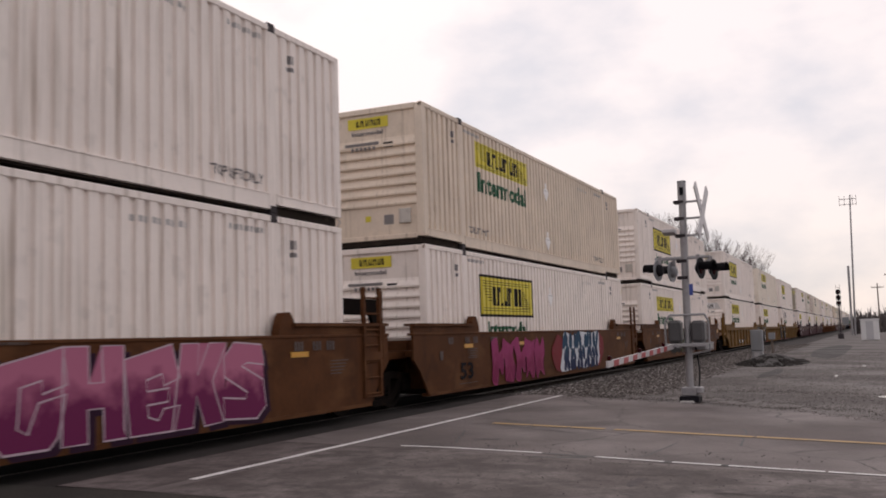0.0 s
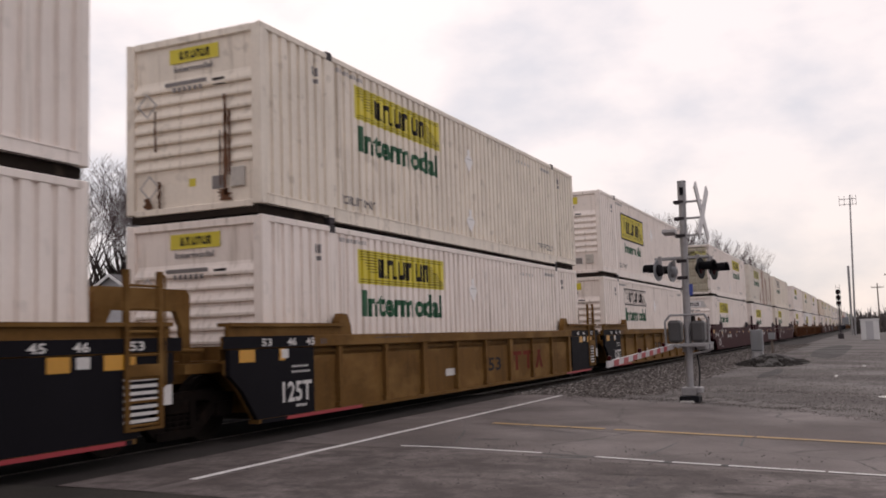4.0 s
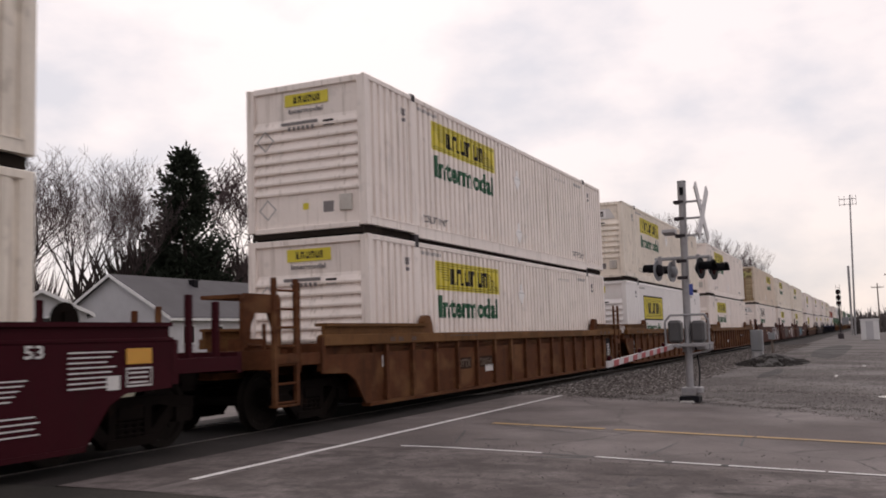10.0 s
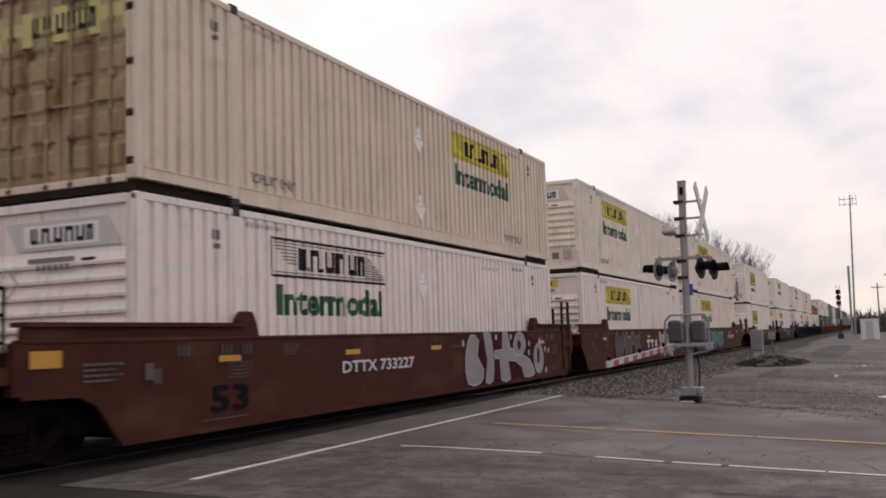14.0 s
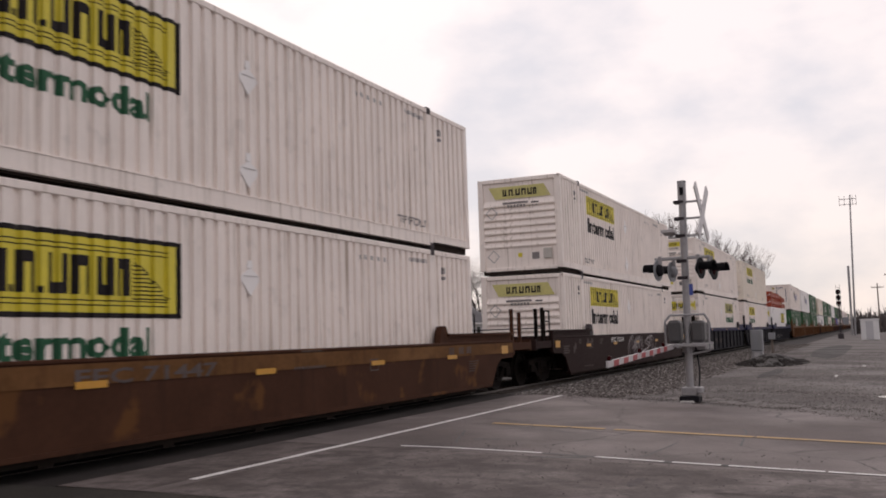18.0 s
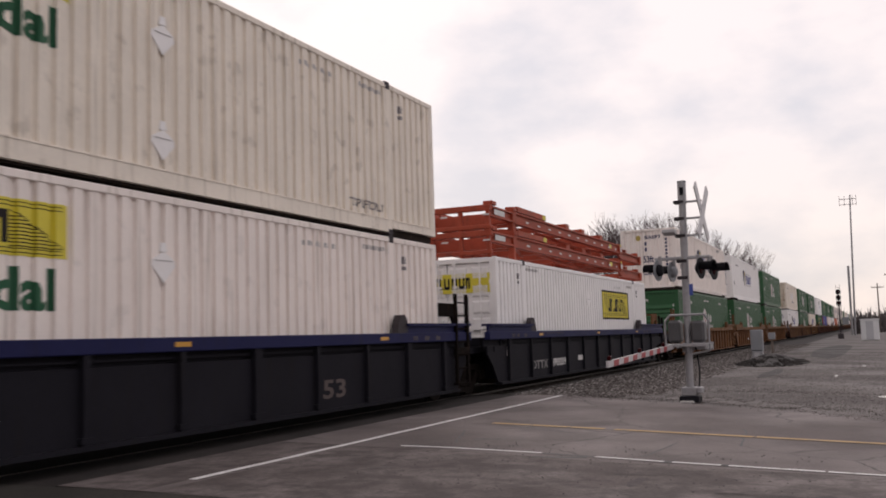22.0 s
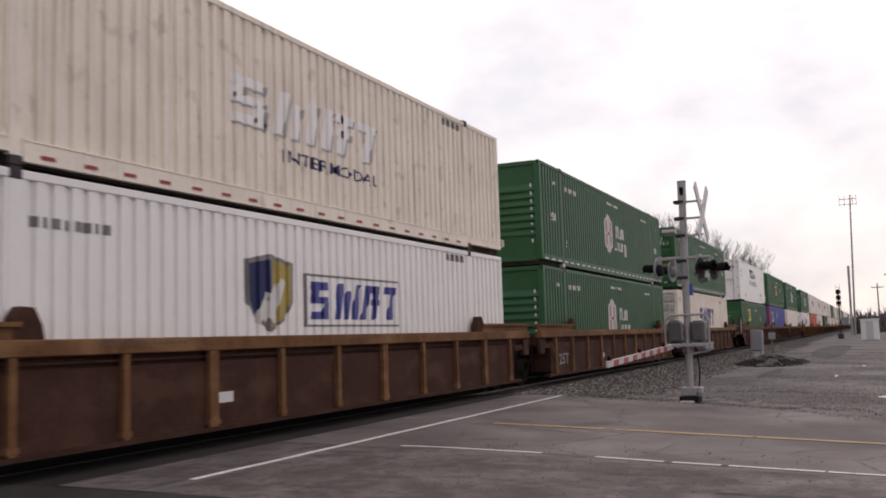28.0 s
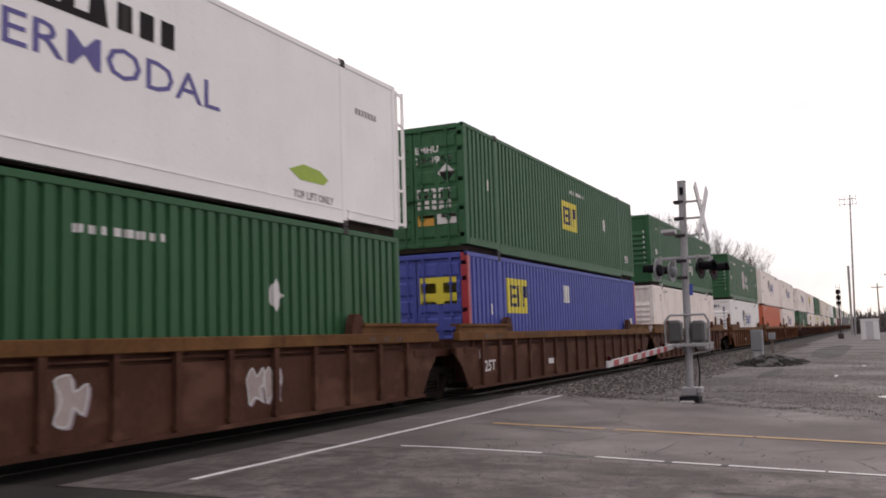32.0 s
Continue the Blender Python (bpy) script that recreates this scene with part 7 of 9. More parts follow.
W5 = [("text", "53", 0.15, 0.92, 0.44, 0.82, WHITEINK)]
AOK = lambda s, u=4.0: W5 + [("text", "AOK 57407", u, u + 1.85, 0.82, 1.02, WHITEINK), ("text", s, 7.55, 7.75, 0.84, 1.02, WHITEINK)]
RIB, RIBW = 1.06, 1.53
TRAIN = [
    (-2.53, "smooth", "brown", "brown", 1.43, (1, 0), ("white", "y", "nose"), ("white", "y", "nose"), [("graf", "501235", 8.15, 13.5, 0.30, 1.38, "pink")]),
    (16.89, "smooth", "brown", "brown", 1.43, (0, 0), ("white", "b", "nose"), ("buff", "y", "nose"), [("text", "53", 1.0, 1.7, 0.45, 0.8, BLACKPANEL), ("graf", "54210", 2.75, 6.45, 0.24, 1.30, "magenta"), ("graf", "5423502", 7.85, 11.9, 0.34, 1.34, "blue")]),
    (36.29, "smooth", "brown", "brown", 1.43, (0, 1), ("white", "y", "nose"), ("white", "b", "nose"), [("text", "53", 1.0, 1.7, 0.45, 0.8, BLACKPANEL), ("graf", "44", 4.15, 6.15, 0.34, 1.40, "black"), ("graf", "352", 6.2, 8.0, 0.36, 1.30, "green")] + plates_at("787183", 9.60, 10.40, 11.15, 12.62, 0.84, 1.06)),
    (59.45, RIBW, "tan", "tan", 1.43, (1, 0), ("white", "y", "nosew"), ("white", "b", "nose"), plates_at("730349", 3.85, 4.80, 5.0, 6.40, 0.38, 0.64) + [("text", "53", 7.2, 8.0, 0.55, 0.85, INK)]),
    (78.95, RIBW, "tan", "tan", 1.43, (0, 0), ("white", "y", "nose"), ("cream", "y", "nosey"), [("text", "53", 8.3, 9.1, 0.55, 0.85, INK), ("ttx", "", 9.8, 12.2, 0.50, 0.95, FADEDRED)]),
    (98.30, RIBW, "tan", "tan", 1.43, (0, 1), ("white", "w", "nose"), ("white", "b", "nose"), bay_number("730349", 4, 1.575)),
    (121.73, "smooth", "maroon", "maroon", 1.43, (1, 0), ("white", "y", "nosew"), ("white", "y", "tandoor"), AOK("B", 3.55)),
    (140.96, "smooth", "maroon", "maroon", 1.43, (0, 0), ("white", "y", "nose"), ("rusty", "f", "nosew"), AOK("C")),
    (160.10, "smooth", "maroon", "maroon", 1.43, (0, 1), ("cream", "y", "nose"), ("cream", "w", "nose"), AOK("A") + [("text", "125T", -0.75, -0.2, 1.22, 1.36, WHITEINK)]),
    (183.55, RIB, "umber", "amber", 1.43, (1, 0), ("white", "y", "nose"), ("white", "y", "nose"), bay_number("720054", 3, 1.05)),
    (202.86, RIB, "umber", "amber", 1.43, (0, 0), ("bright", "b", "nose"), ("cream", "y", "nosew"), [("ttx", "", 9.0, 11.5, 0.45, 0.98, FADEDRED)]),
    (222.23, RIB, "umber", "amber", 1.43, (0, 1), ("white", "y", "nose"), ("white", "y", "nose"), [("panel", "", 11.12, 11.86, 0.80, 0.98, BLACKPANEL), ("panel", "", 12.0, 12.8, 0.80, 0.98, BLACKPANEL), ("text", "DTTX", 11.17, 11.81, 0.82, 0.95, WHITEINK), ("text", "720054", 12.05, 12.75, 0.82, 0.95, GREYINK)]),
    (245.37, "smooth", "rust", "rust", 1.43, (1, 0), ("white", "w", "nosew"), ("buff", "y", "rustdoor"), [("text", "53", 1.1, 1.9, 0.45, 0.8, BLACKPANEL), ("text", "DTTX 733227", 4.4, 7.0, 0.80, 1.0, WHITEINK), ("graf", "2415", 9.2, 14.5, 0.32, 1.36, "grey")]),
    (264.70, "smooth", "rust", "rust", 1.43, (0, 0), ("white", "y", "nose"), ("cream", "y", "nosew"), [("graf", "301", 2.7, 6.6, 0.32, 1.38, "ash"), ("ttx", "", 7.6, 9.6, 0.72, 1.02, WHITEINK), ("graf", "145", 9.9, 13.0, 0.34, 1.36, "white")]),
    (284.04, "smooth", "rust", "rust", 1.43, (0, 1), ("cream", "y", "nose"), ("cream", "y", "nose"), [("graf", "2514", 4.0, 8.4, 0.36, 1.30, "teal"), ("text", "DTTX 733227", 10.4, 13.0, 0.80, 1.0, WHITEINK)]),
    (307.29, "smooth", "ochre", "ochre", 1.22, (1, 1), ("white", "b", "nose"), ("white", "b", "nosey"), [("text", "FEC 71447", 4.5, 6.9, 0.92, 1.10, GHOST)]),
    (330.40, "smooth", "dark", "dark", 1.27, (1, 1), ("white", "y", "nosef"), ("white", "y", "nosef"), [("text", "FEC 72239", 4.2, 5.9, 1.02, 1.17, WHITEINK), ("graf", "50423", 6.6, 10.8, 0.36, 1.20, "dark")]),
    (353.82, RIBW, "slate", "navy", 1.43, (1, 0), ("white", "f", "door"), ("white", "y", "nose"), [("text", "53", 9.85, 10.55, 0.42, 0.72, GHOST), ("text", "DTTX", 3.5, 4.7, 0.58, 0.82, GHOST), ("text", "890009", 5.05, 6.35, 0.58, 0.82, GHOST)]),
    (373.09, RIBW, "slate", "navy", 1.43, (0, 0), ("white", "y", "nose"), ("cream", "y", "nose"), [("text", "53", 11.42, 12.12, 0.42, 0.72, GHOST)]),
    (392.60, RIBW, "slate", "navy", 1.43, (0, 1), ("bright", "b", "door"), None, [("text", "DTTX", 1.9, 3.15, 0.46, 0.68, GREYINK), ("text", "890009", 3.5, 4.75, 0.47, 0.69, WHITEINK)]),
    (415.90, RIB, "tawny", "sand", 1.43, (1, 0), ("green", "hub", "nose"), ("white", "swift", "nosev"), bay_number("720316", 3, 1.05)),
    (435.25, RIB, "tawny", "sand", 1.43, (0, 0), ("green", "hub", "nose"), ("bright", "swift", "nosev"), []),
    (454.65, RIB, "tawny", "sand", 1.43, (0, 1), ("green", "hub", "nose"), ("green", "hub", "nose"), bay_number("720316", 9, 1.05)),
    (478.25, RIBW, "cocoa", "sand", 1.43, (1, 0), ("bright", "swift", "door"), ("cream", "swift3", "staindoor"), []),
    (497.57, RIBW, "cocoa", "sand", 1.43, (0, 0), ("green", "hub", "nose"), ("green", "hub", "nose"), [("ttx", "", 9.75, 11.1, 0.55, 0.95, RUSTRUN), ("text", "125T", 0.4, 1.5, 0.50, 0.80, GREYINK)]),
    (517.10, RIBW, "cocoa", "sand", 1.43, (0, 1), ("cream", "swift2", "greydoor"), ("green", "hub", "door"), []),
    (540.45, RIB, "russet", "amber", 1.43, (1, 0), ("green", "emp", "nose"), ("plate", "prime", "door"), [("graf", "5", 7.75, 8.2, 0.50, 1.06, "white"), ("graf", "30", 11.1, 11.9, 0.48, 1.0, "white")]),
    (559.90, RIB, "russet", "amber", 1.43, (0, 0), ("blue", "empb", "door"), ("pine", "emp", "door"), [("text", "25T", 0.4, 1.05, 0.55, 0.80, WHITEINK)]),
    (579.30, RIB, "russet", "amber", 1.43, (0, 1), ("white", "", "nose"), ("pine", "hub", "nose"), []),
    (602.70, RIB, "umber", "amber", 1.43, (1, 0), ("bright", "swift", "nose"), ("green", "hub", "nose"), []),
    (622.10, RIB, "umber", "amber", 1.43, (0, 0), ("orange", "", "door"), ("white", "swift", "nosev"), []),
    (641.50, RIB, "umber", "amber", 1.43, (0, 1), ("white", "swift", "nosev"), ("white", "swift", "nosev"), []),
    (664.90, RIB, "cocoa", "sand", 1.43, (1, 0), ("green", "hub", "nose"), ("white", "swift", "nose"), []),
    (684.30, RIB, "cocoa", "sand", 1.43, (0, 0), ("white", "y", "nose"), ("white", "b", "nose"), []),
    (703.70, RIB, "cocoa", "sand", 1.43, (0, 1), ("cream", "y", "nose"), ("pine", "", "nose"), []),
]
for k in range(15):      # the tail, far down the line
    TRAIN.append((727.1 + k * 20.7, RIB, ("umber", "russet", "cocoa")[k % 3], ("umber", "russet", "sand")[k % 3], 1.43, (k % 3 == 0, k % 3 == 2),
                  (("white", "y", "nose"), ("cream", "", "nose"), ("pine", "", "nose"), ("bright", "", "nose"), ("red", "", "nose"))[k % 5],
                  (("cream", "", "nose"), ("white", "y", "nose"), ("bright", "", "nose"), ("pine", "", "nose"))[k % 4], []))
SPRAY["dark"] = (mat("spray_outline", (0.40, 0.36, 0.37), 0.5, spec=0.12), mat("spray_shade", (0.09, 0.05, 0.05), 0.5, spec=0.12), SPRAY["grey"][2])

ROLLING = []
for i, (x, style, paint, chord, top, (first, last), lower, upper, text) in enumerate(TRAIN):
    far, low = i > 30, LOW if top > 1.3 else LOW - 0.11
    ROLLING.append((car_unit(x, style, paint, chord, top, first, last, i, text, low, far), x, 0.0))
    ROLLING.append((container(x, low, *lower, i, False, far), x, low))
    if upper:
        ROLLING.append((container(x, low + UPP - LOW, *upper, i + 1, True, far), x, low + UPP - LOW))
    else:
        for k in range(2):
            ROLLING.append((chassis(x, 3.226 + 0.62 * k, k), x, 3.226 + 0.62 * k))


# ---------------------------------------------------------------- ground, track, road
def gz(y):
    """The ground falls away gently from the track on the near side."""
    return -0.025 * min(max(0.0, -3.2 - y), 14.0)


def sheet(bm, xs, ys, zf):
    grid = [[bm.verts.new((x, y, zf(x, y))) for y in ys] for x in xs]
    for a, c in zip(grid, grid[1:]):
        for i in range(len(ys) - 1):
            bm.faces.new((a[i], c[i], c[i + 1], a[i + 1]))


def ground_z(x, y):
    if y > 0:
        return -0.25 if y > 3 else -0.35
    return gz(y) - 0.012 - 0.30 * min(1.0, max(0.0, (y + 4.5) / 1.3))


def make_ground():
    def g(bm):
        xs = [-3000, -600, -120, -30, -5, 3] + [6 + 4 * i for i in range(30)] + [140, 180, 260, 400, 800, 1600, 3200]
        ys = [-3000, -600, -120, -40, -17.2, -14, -11, -8, -6, -4.5, -3.2, -2, 0, 2, 4, 8, 20, 60, 200, 800, 3000]
        sheet(bm, xs, ys, ground_z)
    solid("ground", g, GRAVEL, "grey gravel lot with damp patches and fine stones", kind="structure")

    def lawn(bm):
        sheet(bm, [-60, 0, 30, 60, 90, 120, 200, 500], [6.0, 20, 60, 200, 600], lambda x, y: -0.22)
    solid("lawn", lawn, LAWN, "dull winter grass behind the railway line", kind="structure")

    def road(bm):
        ys = [-60, -30, -17.2, -13, -10, -8, -6.5, -5, -4, -3.2, -1.985]
        for side in (0,):
            rows = []
            for y in ys:
                far = 20.0 + 0.55 * min(0, y + 3.0) if y > -9 else 16.7 - 0.08 * (-9 - y)
                rows.append([bm.verts.new((x, y, gz(y))) for x in (6.85 + 0.04 * (y + 3), 9, 12, 15, far)])
            for a, c in zip(rows, rows[1:]):
                for i in range(4):
                    bm.faces.new((a[i], a[i + 1], c[i + 1], c[i]))
    solid("road", road, ASPHALT, "worn grey asphalt road crossing the railway", kind="structure")

    def shoulder(bm):
        rows = []
        # from y = -3.4 to the track its dark colour stands in for shade
        for y in (-60, -30, -17.2, -13, -10, -8, -6.5, -5, -4.2, -3.4, -2.6, -1.99):
            e = float(np.interp(y, [-60.0, -9.35, -7.17, -4.4, -1.99], [8.0, 10.18, 10.38, 10.68, 10.9]))
            rows.append([bm.verts.new((x, y, gz(y) + 0.003)) for x in (6.88 + 0.04 * (y + 3), 8, 9, e - 0.25 + 0.08 * math.sin(2.3 * y))])
        for p, q in zip(rows, rows[1:]):
            for i in range(3):
                bm.faces.new((p[i], p[i + 1], q[i + 1], q[i]))
    solid("road_shoulder", shoulder, SHOULDER, "gritty broken asphalt shoulder outside the edge line", kind="structure")

    def verge(bm):
        sheet(bm, [-30, -6, 0, 3, 5, 6.83], [-40, -17.2, -9, -6, -4, -2.6, -0.9], lambda x, y: gz(y) + 0.004)
    solid("verge", verge, DARKDIRT, "dark damp verge beside the road", kind="structure")

    # the near panel reaches past the rail so its painted shade covers the penumbra
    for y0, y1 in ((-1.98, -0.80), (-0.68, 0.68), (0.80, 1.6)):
        solid("crossing_panel", lambda bm: box(bm, 6.82, 20.2, y0, y1, -0.12, -0.004), SHADEPANEL, "asphalt panel between the rails of the crossing", kind="structure")
    solid("far_road", lambda bm: box(bm, 6.9, 16.5, 1.6, 60, -0.2, -0.012), ASPHALT, "asphalt road beyond the railway", kind="structure")


def make_track():
    def bed(bm):
        for x0, x1 in ((-400, 6.7), (19.9, 1300)):
            prof = [(-4.4, gz(-4.4) - 0.03), (-3.6, -0.10), (-2.0, -0.06), (-1.35, -0.05), (1.35, -0.05), (2.0, -0.06), (4.0, -0.24)]
            n = 60
            rows = []
            for i in range(n + 1):
                x = x0 + (x1 - x0) * (i / n) ** 2 if x0 > 0 else x0 + (x1 - x0) * i / n
                rows.append([bm.verts.new((x, y, z)) for y, z in prof])
            for a, c in zip(rows, rows[1:]):
                for k in range(len(prof) - 1):
                    bm.faces.new((a[k], c[k], c[k + 1], a[k + 1]))
    solid("track_bed", bed, BALLAST, "pale crushed-stone ballast under the track", kind="structure")
    for s in (-1, 1):
        def rail(bm):
            y = s * 0.755
            box(bm, -400, 1300, y - 0.036, y + 0.036, -0.04, 0.0)
            box(bm, -400, 1300, y - 0.01, y + 0.01, -0.15, -0.04)
            box(bm, -400, 1300, y - 0.07, y + 0.07, -0.17, -0.15)
        solid("rail", rail, RAILTOP, "steel rail with a polished head", "rail", "rails of the track", "structure")
    for i in range(70):
        x = 20.8 + i * 0.53
        solid_tie(x)


def solid_tie(x):
    def tie(bm):
        box(bm, -0.11, 0.11, -1.28, 1.28, -0.20, -0.035)
    ob = new("railway_tie", data_for("tie", TIE, tie))
    ob.matrix_basis = pose(x, 0, 0)
    tagged(ob, "dark creosoted timber tie bedded in ballast", "railway tie", "ties of the track", "structure")


def scatter(name, label, material, n, seed, place, size):
    """Many small broken stones in one mesh."""
    rng = np.random.default_rng(seed)
    base = np.array([(1, 0, 0), (-1, 0, 0), (0, 1, 0), (0, -1, 0), (0, 0, 1), (0, 0, -1)], float)
    tri = np.array([(0, 2, 4), (2, 1, 4), (1, 3, 4), (3, 0, 4), (2, 0, 5), (1, 2, 5), (3, 1, 5), (0, 3, 5)])
    vs, fs = [], []
    for i in range(n):
        c = place(rng)
        r = size * rng.uniform(0.5, 1.35)
        q = np.linalg.qr(rng.normal(size=(3, 3)))[0]
        v = (base * rng.uniform(0.55, 1.1, (6, 1))) @ q * r * np.array([1, 1, 0.75]) + c
        fs.append(tri + 6 * i)
        vs.append(v)
    me = bpy.data.meshes.new(name)
    me.from_pydata(np.concatenate(vs).tolist(), [], np.concatenate(fs).tolist())
    me.materials.append(material)
    return tagged(new(name, me), label, "stones", kind="stuff")


def make_stones():
    def on_slope(rng):
        x = 20.2 + 60 * rng.random() ** 1.8
        y = -1.6 - 3.4 * rng.random() ** 0.9
        z = np.interp(y, [-5.2, -4.4, -3.6, -2.0, -1.35], [gz(-5.2) - 0.03, gz(-4.4) - 0.03, -0.10, -0.06, -0.05])
        return np.array((x, y, z + 0.008))
    scatter("ballast_stones", "loose grey ballast stones beside the track", STONE, 26000, 3, on_slope, 0.048)

    def on_lot(rng):
        x = 17 + 40 * rng.random() ** 1.5
        y = -3.8 - 6.5 * rng.random()
        if y < -3.2 and x < 20.6 + 0.55 * min(0, y + 3.0):
            x += 5
        return np.array((x, y, ground_z(x, y) + 0.004))
    scatter("gravel_stones", "loose gravel on the lot beside the line", STONE, 16000, 5, on_lot, 0.013)

    def on_mound(rng):
        a, r = 6.2832 * rng.random(), rng.random() ** 0.6
        x, y = 40.0 + 4.6 * r * math.cos(a), -5.6 + 1.35 * r * math.sin(a)
        return np.array((x, y, ground_z(x, y) + 0.04 + 0.28 * (math.cos(math.pi * r) * 0.55 + 0.45)))
    scatter("mound_stones", "dark stones and clods on the earth mound", CLOD, 2600, 13, on_mound, 0.05)

    def on_road(rng):
        x, y = 8.0 + 3.5 * rng.random(), -8.8 + 4.5 * rng.random()
        return np.array((x, y, gz(y) + 0.004))
    def on_edge(rng):
        y = -3.3 - 6.4 * rng.random()
        x = float(np.interp(y, [-9.45, -7.9, -6.1, -3.05], [16.5, 18.1, 19.4, 20.0])) + rng.normal(0, 0.45)
        return np.array((x, y, gz(y) + 0.006))
    scatter("edge_grit", "fine stones strewn along the edge of the road", STONE, 5000, 11, on_edge, 0.011)
    scatter("road_grit", "dark pebbles lying on the asphalt", TAR, 260, 9, on_road, 0.011)


def make_lines():
    rng = random.Random(4)
    pts = [(7.52 + 12.1 * i / 40, -3.13 + 0.006 * math.sin(i)) for i in range(41)]
    on_road("envelope_line", pts, 0.105, PAINTLINE, "worn white line painted along the crossing")
    ey, ex = [-60.0, -9.35, -8.8, -7.17, -5.71, -4.4, -3.8], [8.0, 10.18, 10.23, 10.38, 10.60, 10.68, 10.62]
    for a, c in ((-3.85, -5.71), (-6.38, -7.17), (-7.26, -7.78), (-7.86, -8.80), (-8.83, -10.2), (-10.3, -14.0), (-14.1, -20.0)):
        on_road("edge_line", [(float(np.interp(a + (c - a) * k / 6, ey, ex)), a + (c - a) * k / 6) for k in range(7)], 0.075, PAINTLINE, "worn white edge line with breaks")
    for a, c, w in ((-5.72, -6.36, 0.10), (-7.17, -7.27, 0.14), (-7.77, -7.87, 0.12)):
        on_road("crack_fill", [(float(np.interp(a + (c - a) * k / 6, ey, ex)) + rng.uniform(-.02, .02), a + (c - a) * k / 6) for k in range(7)], w, TAR, "dark filler across the worn edge line", 0.005)
    C1, C2 = (13.65, -3.9), (12.75, -10.2)
    for a, c in ((0.0, 0.10), (0.105, 0.20), (0.205, 0.29), (0.315, 0.62), (0.625, 1.0), (1.0, 2.0), (2.0, 4.0)):
        on_road("centre_line", [(C1[0] + (C2[0] - C1[0]) * (a + (c - a) * k / 6), C1[1] + (C2[1] - C1[1]) * (a + (c - a) * k / 6)) for k in range(7)], 0.15, YELLINE, "worn orange-yellow centre line")
    for (x, y, dx, dy, n, w) in ((13.4, -4.2, -0.08, -0.16, 9, 0.05), (10.25, -5.7, 0.03, -0.10, 7, 0.12), (12.6, -3.9, -0.16, -0.05, 10, 0.03), (11.6, -4.4, 0.03, -0.10, 5, 0.09),
                                 (12.1, -7.0, -0.2, 0.02, 8, 0.03), (9.3, -6.6, 0.02, -0.12, 9, 0.06), (14.0, -7.6, -0.25, -0.02, 9, 0.03), (8.6, -8.0, 0.01, -0.14, 9, 0.08), (9.0, -4.6, -0.08, 0.12, 9, 0.03)):
        p = [(x + dx * i + rng.uniform(-.03, .03), y + dy * i + rng.uniform(-.03, .03)) for i in range(n)]
        on_road("crack", p, w, TAR, "dark sealed crack in the asphalt", 0.003)


def on_road(name, pts, width, material, label, lift=0.007):
    def strip(bm):
        side = []
        for i, (x, y) in enumerate(pts):
            p, q = Vector(pts[max(i - 1, 0)]), Vector(pts[min(i + 1, len(pts) - 1)])
            d = (q - p).normalized()
            n = Vector((-d.y, d.x)) * width / 2
            side.append([bm.verts.new((x + s * n.x, y + s * n.y, gz(y + s * n.y) + lift)) for s in (-1, 1)])
        for a, c in zip(side, side[1:]):
            bm.faces.new((a[0], c[0], c[1], a[1]))
    return solid(name, strip, material, label, kind="structure")


def patch_on(name, x, y, rx, ry, seed, material, label, lift, dome=0.0):
    """A flat or slightly domed patch with a ragged rim."""
    rng = random.Random(seed)
    n = 22 if not dome or dome < 0.05 else 56
    rim = [rng.uniform(0.75, 1.2) for i in range(n)]
    rim = [((rim[i - 1] + 2 * rim[i] + rim[(i + 1) % n]) / 4, 2 * math.pi * i / n) for i in range(n)]
    steps = (0.5, 1.0) if n == 22 else (0.15, 0.3, 0.45, 0.6, 0.75, 0.9, 1.0)

    def make(bm):
        mid = bm.verts.new((x, y, ground_z(x, y) + lift + dome))
        rings = []
        for s in steps:
            row = []
            for r, t in rim:
                px, py = x + s * r * rx * math.cos(t), y + s * r * ry * math.sin(t)
                h = dome * (math.cos(math.pi * min(s, 1.0)) * 0.55 + 0.45) if n > 22 else dome * (0.8 if s < 1 else -0.1)
                if n > 22 and s < 0.95:
                    h += dome * 0.45 * noise.noise((px * 1.3, py * 2.2, seed)) + dome * 0.25 * noise.noise((px * 4.1, py * 6.0, seed))
                row.append(bm.verts.new((px, py, ground_z(x, py) + lift + h)))
            rings.append(row)
        for i in range(n):
            k = (i + 1) % n
            bm.faces.new((mid, rings[0][i], rings[0][k]))
            for a, c in zip(rings, rings[1:]):
                bm.faces.new((a[i], c[i], c[k], a[k]))
    return solid(name, make, material, label, kind="structure")


